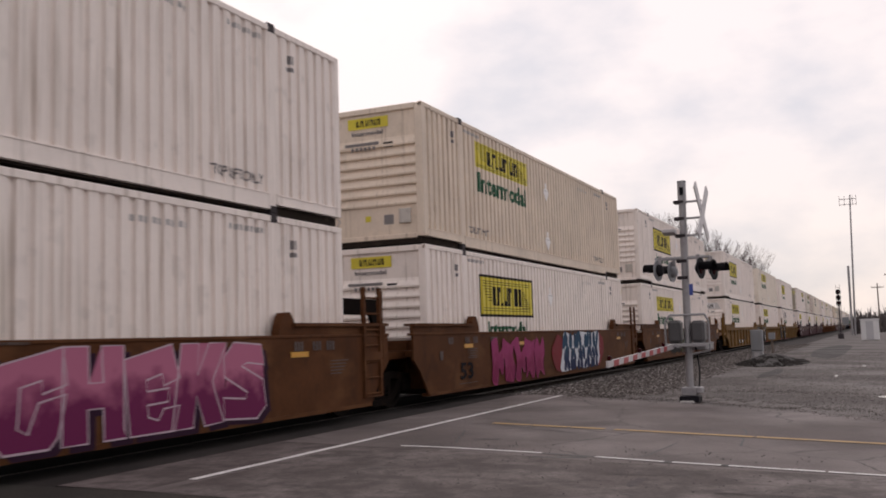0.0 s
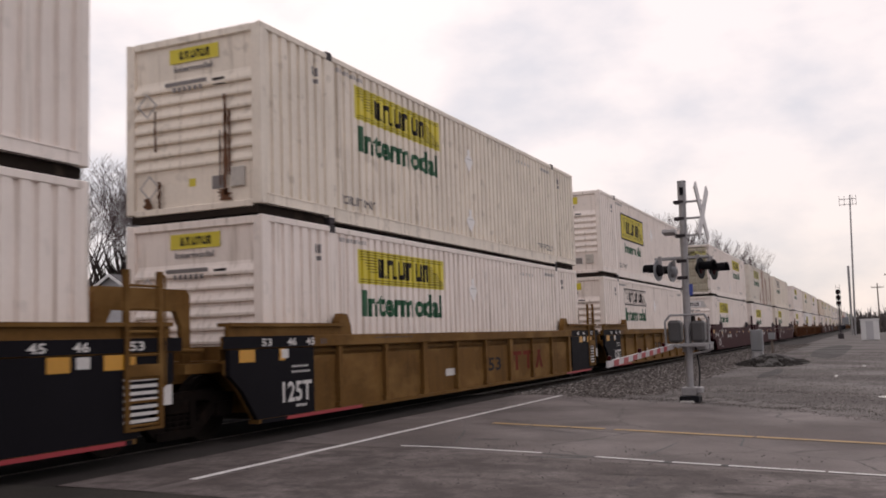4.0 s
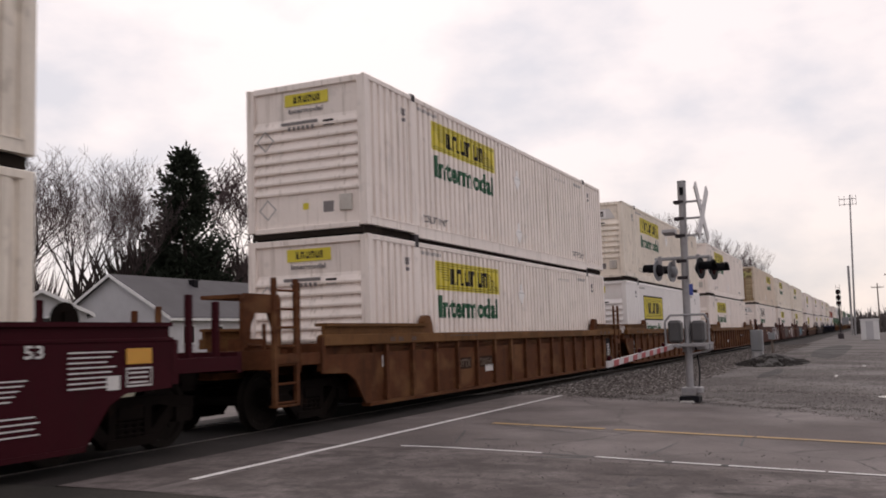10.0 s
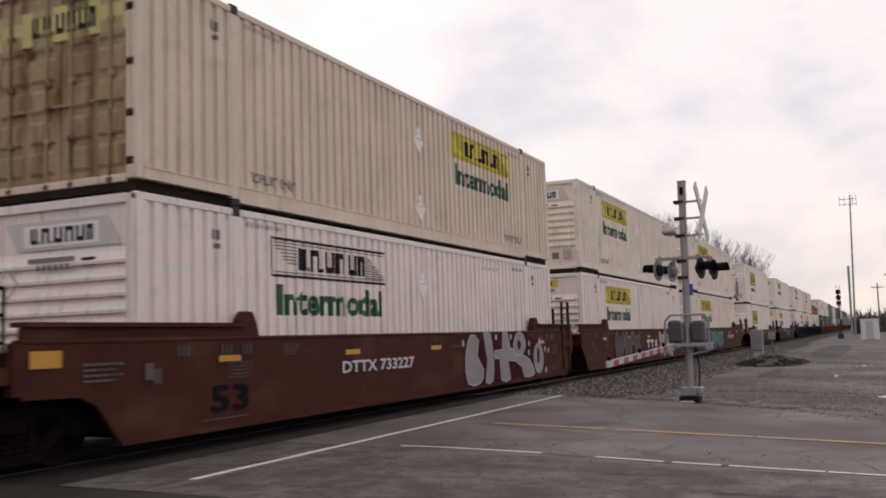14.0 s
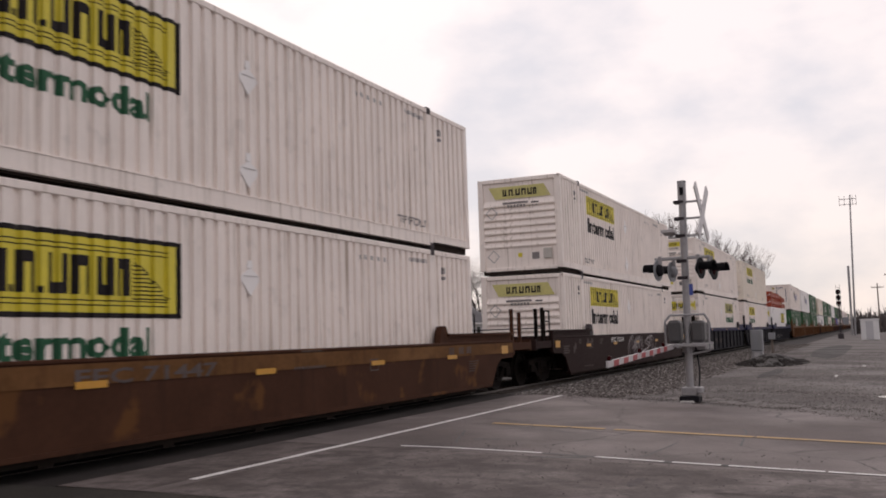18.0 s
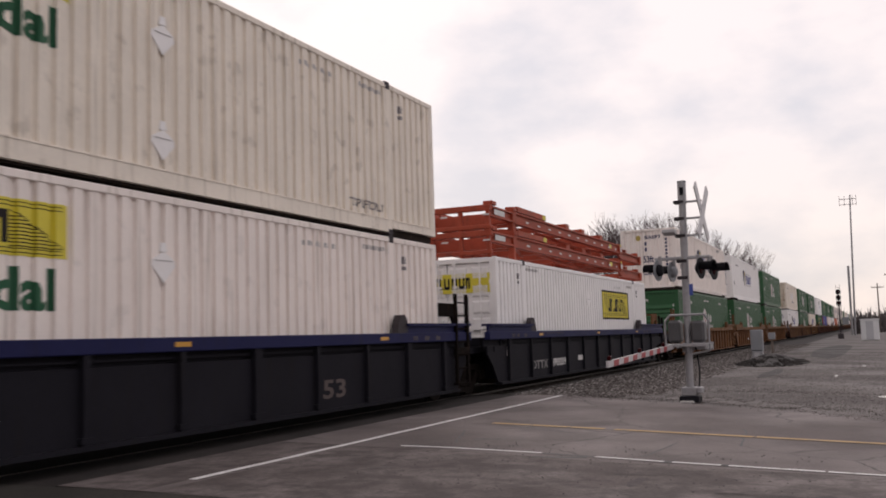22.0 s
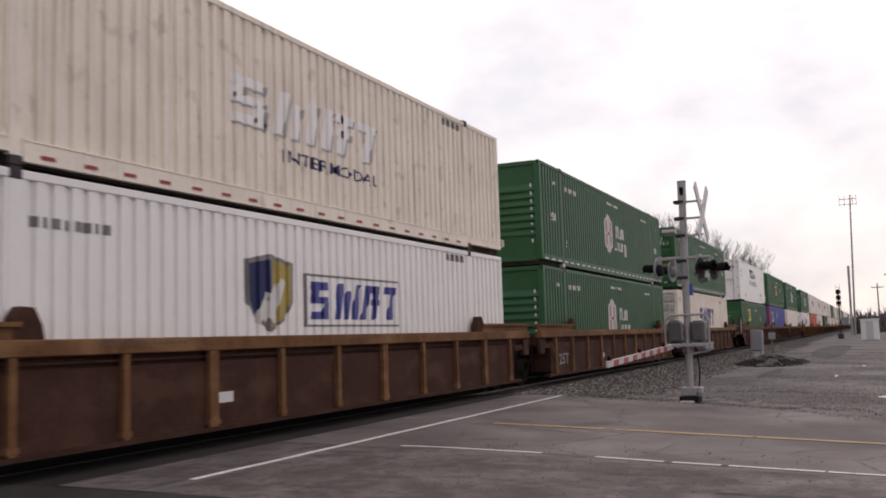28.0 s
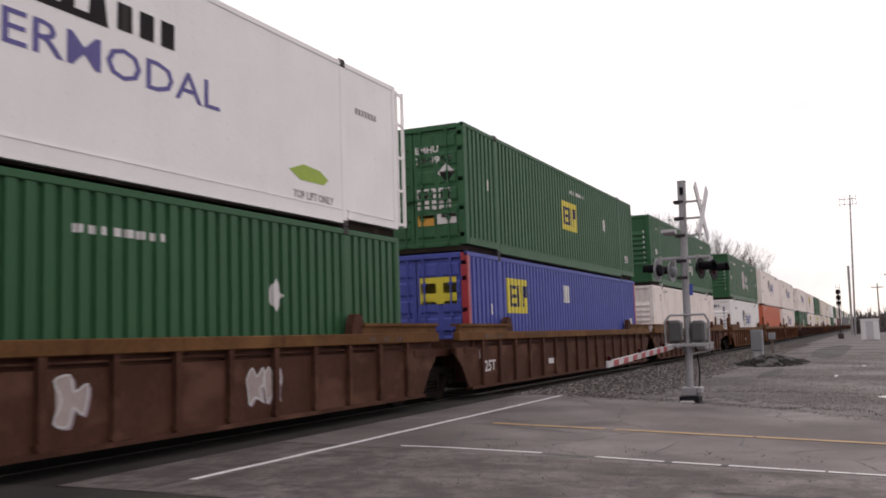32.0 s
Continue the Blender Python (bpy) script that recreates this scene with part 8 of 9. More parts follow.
def make_patches():
    STAIN = mat("asphalt_stain", (0.085, 0.072, 0.073), 0.8, var=0.25, scale=6, fine=40, spots=0.6, spot_col=(0.10, 0.088, 0.088), spot_scale=9, spec=0.2)
    WATER = mat("puddle_water", (0.03, 0.028, 0.028), 0.06, var=0.05, bump=0)
    for k, (x, y, rx, ry) in enumerate(((21.3, -9.5, 0.30, 0.16), (37.1, -9.0, 0.7, 0.07), (29.6, -8.3, 0.5, 0.05))):
        patch_on("puddle", x, y, rx, ry, k, WATER, "shallow puddle on the gravel mirroring the sky", 0.012)
    for k, (x, y, rx, ry) in enumerate(((8.35, -8.9, 0.42, 0.16), (8.9, -7.2, 0.3, 0.06))):
        patch_on("stain", x, y, rx, ry, 20 + k, STAIN, "dark oily stain on the asphalt", 0.0175)
    patch_on("dirt_mound", 40.0, -5.6, 4.6, 1.35, 8, DAMP, "low mound of dark earth round the cabinet", 0.03, 0.30)
    patch_on("dirt_patch", 60.0, -7.2, 16.0, 1.0, 9, DAMP, "dark damp earth on the gravel lot", 0.008)
    patch_on("dirt_patch", 31.0, -6.4, 3.0, 0.25, 12, DAMP, "dark damp earth on the gravel lot", 0.008)
    rng = random.Random(31)
    for k in range(46):
        y = -3.3 - 6.6 * k / 46
        x = float(np.interp(y, [-9.45, -7.9, -6.1, -3.05], [16.5, 18.1, 19.4, 20.0])) + rng.uniform(-0.25, 0.35)
        patch_on("gravel_fringe", x, y, rng.uniform(0.25, 0.75), rng.uniform(0.12, 0.30), 60 + k, GRAVEL, "loose gravel spread over the edge of the road", 0.009 + 0.0004 * (k % 7), 0.012)


make_ground()
make_patches()
make_track()
make_stones()
make_lines()


# ---------------------------------------------------------------- the crossing signal with its lowered gate
MAST = (18.75, -6.03)


def crossing_signal():
    gx, gy = MAST
    g = gz(gy) - 0.03
    e = thing("crossing_signal", pose(gx, gy, g), "grey railway crossing signal mast with flashers and a lowered striped gate", "crossing signal")
    part("base", "cs_base", lambda bm: (box(bm, -0.19, 0.19, -0.19, 0.19, 0.0, 0.15), soften(bm, 0.02)), BLACK, e)
    part("junction_base", "cs_jb", lambda bm: (box(bm, -0.15, 0.15, -0.15, 0.15, 0.15, 0.32), box(bm, -0.17, 0.17, -0.24, -0.14, 0.2, 0.32), soften(bm, 0.02)), GALV, e)
    part("footing", "cs_ft", lambda bm: (box(bm, -0.32, -0.1, -0.1, 0.16, 0.0, 0.07), soften(bm, 0.02)), CONCRETE, e)
    part("mast", "cs_mast", lambda bm: (rod(bm, (0, 0, 0.28), (0, -0.05, 4.34), 0.072, 16), rod(bm, (0, -0.045, 3.92), (0, -0.05, 4.34), 0.085, 16), rod(bm, (0, 0, 1.0), (0, 0, 1.16), 0.11, 16)), GALV, e)
    part("mast_cap", "cs_cap", lambda bm: (rod(bm, (0, -0.05, 4.34), (0, -0.05, 4.37), 0.09, 16)), CABGREY, e)
    part("cap_slot", "cs_slot", lambda bm: (box(bm, -0.095, -0.05, -0.09, -0.02, 4.08, 4.24)), BLACK, e)

    # crossbuck, seen almost from its edge
    cb = part("crossbuck", "cs_cbp", lambda bm: [box(bm, -0.02, 0.02, -0.42, -0.02, z - 0.02, z + 0.02) for z in (3.95, 3.62, 3.28)], GALV, e)
    for k, s in enumerate((1, -1)):
        def blade(bm):
            box(bm, -0.66, 0.66, -0.012, 0.012, -0.095, 0.095)
        part("crossbuck_blade", "cs_blade", blade, SIGNWHITE, cb, pose(0.0, -0.42, 3.72, 0, 0, -5) @ pose(0, 0.013 * s, 0, 0, 50 * s, 0))
    for z in (3.95, 3.62, 3.28, 2.78, 2.45):
        part("clamp", "cs_clamp", lambda bm: (box(bm, -0.1, 0.1, -0.11, 0.09, -0.03, 0.03), soften(bm, 0.01)), CAST, e, pose(0.012, 0.03, z))

    # side arm with the small sign, lamp bar and the two pairs of flashers
    part("side_sign", "cs_ss", lambda bm: (prism(bm, [(-0.25, -0.03), (0.03, -0.07), (0.03, 0.05), (-0.25, 0.03)], 0.1, 0.34), soften(bm, 0.006)), SIGNWHITE, e, pose(0, 0.0, 3.37))
    bar = part("lamp_bar", "cs_bar", lambda bm: (box(bm, -0.05, 0.05, -0.52, 0.55, 2.81, 2.87), box(bm, -0.03, 0.03, -0.52, -0.46, 2.70, 2.87), box(bm, -0.03, 0.03, 0.46, 0.52, 2.70, 2.87), soften(bm, 0.01)), GALV, e)

    def disc(bm):
        lathe(bm, [(-0.008, 0.205), (0.008, 0.205)], 28)

    def hood(bm):
        n = 14
        rows = []
        for y, r in ((0.0, 0.125), (-0.27, 0.13)):
            rows.append([bm.verts.new((r * math.cos(math.pi * (i / n * 1.15 - 0.075)), y, r * math.sin(math.pi * (i / n * 1.15 - 0.075)))) for i in range(n + 1)])
        for i in range(n):
            bm.faces.new((rows[0][i], rows[0][i + 1], rows[1][i + 1], rows[1][i]))
        bmesh.ops.solidify(bm, geom=bm.faces[:], thickness=0.006)

    def can(bm):
        lathe(bm, [(0.01, 0.12), (0.07, 0.11), (0.10, 0.06)], 18)

    def lens(bm):
        lathe(bm, [(-0.03, 0.04), (-0.02, 0.09), (-0.009, 0.112)], 20)
    for y in (0.36, -0.46):
        for k, x in enumerate((-0.33, 0.33)):
            m = pose(0.0, y, 2.60) @ pose(0, 0, 0, 0, 0, -13) @ pose(x, 0, 0, 0, 0, 180 if y > 0 else 0)
            d = part("flasher", "cs_disc", disc, CABGREY if y > 0 else BLACK, e, m)
            part("hood", "cs_hood", hood, BLACK, d)
            part("lamp_case", "cs_can", can, CABGREY if k else BLACK, d)
            part("lens", "cs_lens", lens, LIT if (y > 0 and k == 1) else LAMPRED, d)
            part("hanger", "cs_hang", lambda bm: box(bm, -0.02, 0.02, 0.02, 0.08, 0.1, 0.27), GALV, d)
    part("number_plate_holder", "cs_blue", lambda bm: box(bm, -0.02, 0.0, -0.16, -0.08, 2.10, 2.32), SIGNBLUE, e, label="small blue notice plate")

    # gate machine, counterweight frame and striped arm
    part("gate_machine", "cs_gm", lambda bm: (box(bm, -0.20, 0.20, 0.10, 0.34, 1.18, 1.62), box(bm, -0.20, 0.20, -0.36, -0.10, 1.18, 1.60), soften(bm, 0.05)), MACHINE, e)
    part("machine_hoop", "cs_hoop", lambda bm: [rod(bm, p, q, 0.022, 8) for p, q in (((-0.1, 0.40, 1.12), (-0.1, 0.40, 1.6)), ((-0.1, 0.40, 1.6), (-0.1, 0.30, 1.72)), ((-0.1, 0.30, 1.72), (-0.1, -0.36, 1.72)), ((-0.1, -0.36, 1.72), (-0.1, -0.43, 1.6)), ((-0.1, -0.43, 1.6), (-0.1, -0.43, 1.02)), ((-0.1, -0.43, 1.02), (-0.1, -0.1, 0.96)))], GALV, e)
    part("weight_bar", "cs_wb", lambda bm: (box(bm, -0.30, 0.5, 0.12, 0.17, 1.08, 1.16), box(bm, -0.30, 0.5, -0.42, -0.37, 1.05, 1.14), box(bm, 0.38, 0.5, -0.42, 0.17, 1.02, 1.18), soften(bm, 0.008)), GALV, e)
    part("machine_plate", "cs_mp", lambda bm: (box(bm, -0.26, 0.26, -0.42, 0.44, 1.10, 1.16), soften(bm, 0.01)), GALV, e)
    part("cable", "cs_cab", lambda bm: [rod(bm, (0.05 + 0.0 * i, -0.16 - 0.03 * math.sin(i * 0.5), 0.3 + 0.1 * i), (0.05, -0.16 - 0.03 * math.sin(i * 0.5 + 0.5), 0.4 + 0.1 * i), 0.014, 6) for i in range(8)], BLACK, e)
    arm = part("gate_arm", "cs_arm", lambda bm: (box(bm, -5.25, -0.2, -0.018, 0.018, -0.047, 0.047)), SIGNWHITE, e, pose(0, 0.25, 1.12) @ pose(0, 0, 0, 0, -1.8, 0), "red and white striped gate arm")
    for i in range(7):
        u = -4.95 + i * 0.62
        part("stripe", "cs_stripe", lambda bm: bm.faces.new([bm.verts.new(p) for p in ((0, -0.0225, -0.044), (0.31, -0.0225, -0.044), (0.34, -0.0225, 0.044), (0.03, -0.0225, 0.044))]), SIGNRED, arm, pose(u, 0, 0))
    for u in (-5.1, -3.1, -1.1):
        part("arm_lamp", "cs_al", lambda bm: (box(bm, -0.04, 0.04, -0.03, 0.03, 0.045, 0.12), soften(bm, 0.015)), LAMPRED, arm, pose(u, 0, 0))
    return e


crossing_signal()


# ---------------------------------------------------------------- what stands along the line
def rest(x, y):
    return ground_z(x, y)


def cabinet():
    x, y = 43.0, -4.75
    e = thing("signal_cabinet", pose(x, y, -0.12), "grey metal signal cabinet beside the track", "cabinet")
    part("body", "cab_b", lambda bm: (box(bm, -0.22, 0.22, -0.25, 0.25, 0.45, 1.38), soften(bm, 0.03)), CABGREY, e)
    part("base", "cab_s", lambda bm: (box(bm, -0.2, 0.2, -0.23, 0.23, 0.0, 0.45), soften(bm, 0.02)), GALV, e)
    part("door", "cab_d", lambda bm: (box(bm, -0.24, -0.22, -0.2, 0.2, 0.5, 1.33), soften(bm, 0.008)), CABGREY, e)
    part("label_plate", "cab_l", lambda bm: box(bm, -0.21, -0.2, -0.1, 0.12, 0.1, 0.4), SIGNWHITE, e)
    p = thing("marker_post", pose(44.0, -5.28, -0.14), "short dark post with a small box beside the cabinet", "post")
    part("post", "mp_p", lambda bm: rod(bm, (0, 0, 0), (0, 0, 1.1), 0.05, 10), PLANK, p)
    part("box", "mp_b", lambda bm: (box(bm, -0.12, 0.12, -0.14, 0.14, 0.95, 1.25), soften(bm, 0.02)), CABGREY, p)


def block_signal():
    x, y = 112.0, -6.25
    e = thing("block_signal", pose(x, y, -0.16), "dark railway signal mast with three round heads", "railway signal")
    part("mast", "bs_m", lambda bm: (rod(bm, (0, 0, 0.5), (0, 0, 5.5), 0.08, 10)), CAST, e)
    part("base", "bs_b", lambda bm: (box(bm, -0.3, 0.3, -0.3, 0.3, 0.0, 0.6), soften(bm, 0.05)), CAST, e)
    part("equipment_box", "bs_x", lambda bm: (box(bm, -0.4, 0.4, -0.9, -0.25, 1.6, 2.4), soften(bm, 0.04)), CABGREY, e)
    part("ladder", "bs_l", lambda bm: ([box(bm, 0.3, 0.34, s - 0.02, s + 0.02, 0, 6.0) for s in (-0.2, 0.2)], [rod(bm, (0.32, -0.2, 0.3 + 0.3 * i), (0.32, 0.2, 0.3 + 0.3 * i), 0.015, 5) for i in range(19)]), CAST, e)
    for z in (3.95, 4.57, 5.2):
        h = part("signal_head", "bs_h", lambda bm: lathe(bm, [(-0.04, 0.27), (0.04, 0.27)], 24), BLACK, e, pose(-0.15, 0, z, 0, 0, 90))
        part("lens", "bs_lens", lambda bm: lathe(bm, [(-0.05, 0.12), (0.05, 0.12)], 16), LAMPRED, h, pose(0, 0.05, 0))
        part("hood", "bs_hood", lambda bm: lathe(bm, [(0.0, 0.18), (0.25, 0.17), (0.25, 0.155), (0.0, 0.165)], 16), BLACK, h)


def far_things():
    e = thing("equipment_shed", pose(99.0, -9.2, -0.2), "white metal equipment shed beside the line", "shed")
    part("wall", "es_w", lambda bm: (box(bm, -1.35, 1.35, -0.8, 0.8, 0.1, 2.0), soften(bm, 0.04)), TRIMWHITE, e)
    part("roof", "es_r", lambda bm: (box(bm, -1.42, 1.42, -0.88, 0.88, 2.0, 2.1), soften(bm, 0.03)), TRIMWHITE, e)
    part("door", "es_d", lambda bm: box(bm, -1.38, -1.352, -0.3, 0.35, 0.15, 1.85), SIDING, e)
    part("footing", "es_f", lambda bm: box(bm, -1.4, 1.4, -0.85, 0.85, 0.0, 0.1), CONCRETE, e)

    t = thing("radio_mast", pose(150.0, -7.15, -0.25), "tall slim radio mast with a small antenna array", "radio mast")
    part("lower_pole", "rm_p", lambda bm: rod(bm, (0.0, 0.38, 0), (0, 0.32, 10.3), 0.17, 10), GALV, t)
    part("pole", "rm_q", lambda bm: rod(bm, (0, 0, 0), (0, -0.6, 20.8), 0.16, 10, 0.10), GALV, t)
    part("antenna", "rm_a", lambda bm: (rod(bm, (0, -1.4, 20.2), (0, 0.9, 20.2), 0.05, 6), [rod(bm, (0, y, 19.2), (0, y, 20.7), 0.035, 6) for y in (-1.4, -0.9, 0.2, 0.9)], rod(bm, (0, -1.4, 19.4), (0, 0.9, 19.4), 0.04, 6)), GALV, t)
    for (x, y, h) in ((190.0, -13.3, 11.5), (235.0, -15.8, 12.0), (300.0, -19.5, 12.0), (210.0, -11.0, 10.0)):
        p = thing("utility_pole", pose(x, y, -0.3), "wooden utility pole with a crossarm in the distance", "utility pole", "utility poles")
        part("pole", ("up", h), lambda bm: rod(bm, (0, 0, 0), (0, 0, h), 0.17, 8, 0.11), PLANK, p)
        part("crossarm", ("ua", h), lambda bm: (box(bm, -0.06, 0.06, -1.2, 1.2, h - 0.9, h - 0.75), [box(bm, -0.04, 0.04, yy - 0.04, yy + 0.04, h - 0.75, h - 0.55) for yy in (-1.1, -0.5, 0.5, 1.1)]), PLANK, p)


cabinet()
block_signal()
far_things()


# ---------------------------------------------------------------- houses behind the line
def house(name, m, label, n, d, eave, ridge, chimneys=(), gable_window=True, over=0.35):
    """Ridge along local x from 0 to n, gables at both ends, d deep, front at local y = -d/2."""
    e = thing(name, m, label, "house", "houses behind the line")
    key = (name, n, d)

    def walls(bm):
        box(bm, 0, n, -d / 2, d / 2, 0, eave)
        for x0, x1 in ((0.0, 0.12), (n - 0.12, n)):
            v = [bm.verts.new(p) for p in ((x0, -d / 2, eave), (x0, d / 2, eave), (x0, 0, ridge), (x1, -d / 2, eave), (x1, d / 2, eave), (x1, 0, ridge))]
            bm.faces.new((v[0], v[1], v[2]))
            bm.faces.new((v[3], v[5], v[4]))
    part("wall", (key, "w"), walls, SIDING, e)
    k = (ridge - eave) / (d / 2)
    for s in (-1, 1):
        def slope(bm):
            y1 = s * (d / 2 + over)
            z1 = eave - over * k
            a = [(-over, 0, ridge), (n + over, 0, ridge), (n + over, y1, z1), (-over, y1, z1)]
            lo = [bm.verts.new(p) for p in a]
            hi = [bm.verts.new((p[0], p[1], p[2] + 0.12)) for p in a]
            for f in ((0, 1, 2, 3),):
                bm.faces.new([lo[i] for i in f])
                bm.faces.new([hi[i] for i in f][::-1])
            for i in range(4):
                bm.faces.new((lo[i], hi[i], hi[(i + 1) % 4], lo[(i + 1) % 4]))
        part("roof", (key, "r", s), slope, SHINGLE, e, label="grey shingle roof slope")

        def barge(bm):
            for x in (-over - 0.03, n + over + 0.01):
                y1 = s * (d / 2 + over)
                z1 = eave - over * k
                v = [bm.verts.new(p) for p in ((x, 0, ridge - 0.08), (x, 0, ridge + 0.13), (x, y1, z1 + 0.13), (x, y1, z1 - 0.08))]
                w = [bm.verts.new((p.co.x + 0.03, p.co.y, p.co.z)) for p in v]
                bm.faces.new(v)
                bm.faces.new(w[::-1])
                for i in range(4):
                    bm.faces.new((v[i], w[i], w[(i + 1) % 4], v[(i + 1) % 4]))
        part("bargeboard", (key, "b", s), barge, TRIMWHITE, e)
        part("gutter", (key, "g", s), lambda bm: box(bm, -over, n + over, s * (d / 2 + over) - 0.06, s * (d / 2 + over) + 0.06, eave - over * k - 0.10, eave - over * k + 0.06), TRIMWHITE, e)
    for j, (u, y, h) in enumerate(chimneys):
        zr = ridge - abs(y) * k
        part("roof_vent", (key, "v", j), lambda bm: (box(bm, u - 0.22, u + 0.22, y - 0.22, y + 0.22, zr - 0.1, zr + h), box(bm, u - 0.28, u + 0.28, y - 0.28, y + 0.28, zr + h, zr + h + 0.06)), BLACK, e)
    for j, u in enumerate([1.2 + 2.8 * i for i in range(int((n - 1.5) / 2.8) + 1)]):
        w = part("window", (key, "wi", j), lambda bm: (box(bm, u - 0.06, u + 1.06, -d / 2 - 0.05, -d / 2 + 0.02, eave - 1.75, eave - 0.55)), TRIMWHITE, e)
        part("pane", (key, "pa", j), lambda bm: (box(bm, u + 0.03, u + 0.48, -d / 2 - 0.07, -d / 2 - 0.045, eave - 1.65, eave - 0.64), box(bm, u + 0.53, u + 0.97, -d / 2 - 0.07, -d / 2 - 0.045, eave - 1.65, eave - 0.64)), GLASS, w)
    for i in range(int(eave / 0.22)):       # lap siding on the gable that faces the line of view
        part("siding_board", (key, "sb"), lambda bm: prism(bm, [(-0.02, 0), (0, 0), (0, 0.22), (-0.006, 0.22)], -d / 2, d / 2), SIDING, e, pose(0, 0, 0.22 * i))
    if gable_window:
        w = part("gable_window", (key, "gw"), lambda bm: box(bm, -0.07, 0.02, -0.5, 0.5, eave - 1.4, eave - 0.2), TRIMWHITE, e)
        part("pane", (key, "gp"), lambda bm: box(bm, -0.085, -0.065, -0.42, 0.42, eave - 1.32, eave - 0.28), GLASS, w)
    return e


house("house", pose(44.6, 33.5, -0.25, 0, 0, 0), "white sided house with a long grey shingle roof", 18.6, 9.0, 3.45, 6.1, ((6.6, -0.9, 0.45), (16.0, -1.0, 0.4)))
house("house", pose(36.8, 31.0, -0.25, 0, 0, 52), "small white house with a dark gabled roof", 6.2, 4.6, 3.6, 4.75)
house("garage", pose(70.5, 33.0, -0.25, 0, 0, 8), "grey-roofed garage among bare trees", 10.5, 7.0, 2.9, 5.3, gable_window=False)
house("house", pose(93.0, 34.0, -0.25, 0, 0, 0), "small white gabled house beyond the line", 8.0, 6.5, 3.4, 5.8)


# ---------------------------------------------------------------- trees
def bare_tree(m, height, seed, label, lean=0.0, spread=0.5, stems=1, depth=6, fine=0.012):
    e = thing("bare_tree", m, label, "tree", "bare trees behind the line")
    rng = random.Random(seed)
    limbs, twigs = bmesh.new(), bmesh.new()

    def grow(p, d, length, r, level):
        bm = limbs if level < 3 else twigs
        steps = 3 if level < 3 else 2
        q = p
        for i in range(steps):
            d = (d + Vector((rng.uniform(-1, 1), rng.uniform(-1, 1), rng.uniform(-0.3, 0.7))) * (0.08 + 0.055 * level)).normalized()
            nq = q + d * length / steps
            tube(bm, q, nq, r * (1 - 0.28 * i / steps), r * (1 - 0.28 * (i + 1) / steps), 6 if level < 2 else 3)
            if level and i < steps - 1 and level < depth and rng.random() < (0.5 if level < 3 else 0.85):
                branch(nq, d, length, r, level, 1)
            q = nq
        if level < depth:
            branch(q, d, length, r * 0.72, level, 2 if level else 3)

    def branch(q, d, length, r, level, n):
        for _ in range(n):
            side = Vector((rng.uniform(-1, 1), rng.uniform(-1, 1), rng.uniform(0.0, 0.8))).normalized()
            k = min(0.75, spread * (0.85 + 0.13 * level))
            nd = (d * (1 - k) + side * k).normalized()
            grow(q, nd, length * rng.uniform(0.62, 0.82), max(fine, r * rng.uniform(0.5, 0.7)), level + 1)

    def tube(bm, a, c, r0, r1, n):
        dd = (c - a).normalized()
        s = dd.orthogonal().normalized()
        t = dd.cross(s)
        ra = [bm.verts.new(a + r0 * (math.cos(6.2832 * i / n) * s + math.sin(6.2832 * i / n) * t)) for i in range(n)]
        rc = [bm.verts.new(c + r1 * (math.cos(6.2832 * i / n) * s + math.sin(6.2832 * i / n) * t)) for i in range(n)]
        for i in range(n):
            bm.faces.new((ra[i], ra[(i + 1) % n], rc[(i + 1) % n], rc[i]))

    for k in range(stems):
        a = 2 * math.pi * k / max(1, stems) + seed
        off = Vector((0.3 * math.cos(a), 0.3 * math.sin(a), 0)) if stems > 1 else Vector()
        grow(off - Vector((0, 0, 0.1)), Vector((lean + 0.12 * off.x, 0.12 * off.y, 1)).normalized(), height * 0.33, height * 0.021 / (stems ** 0.4), 0)
    k = height / max(v.co.z for bm in (limbs, twigs) for v in bm.verts)
    for bm in (limbs, twigs):
        bmesh.ops.scale(bm, vec=(k, k, k), verts=bm.verts[:])
    for name, bm, material in (("trunk", limbs, BARK), ("twig_crown", twigs, TWIG)):
        me = bpy.data.meshes.new(name)
        bm.to_mesh(me)
        bm.free()
        me.materials.append(material)
        o = new(name, me)
        o.parent = e
    return e


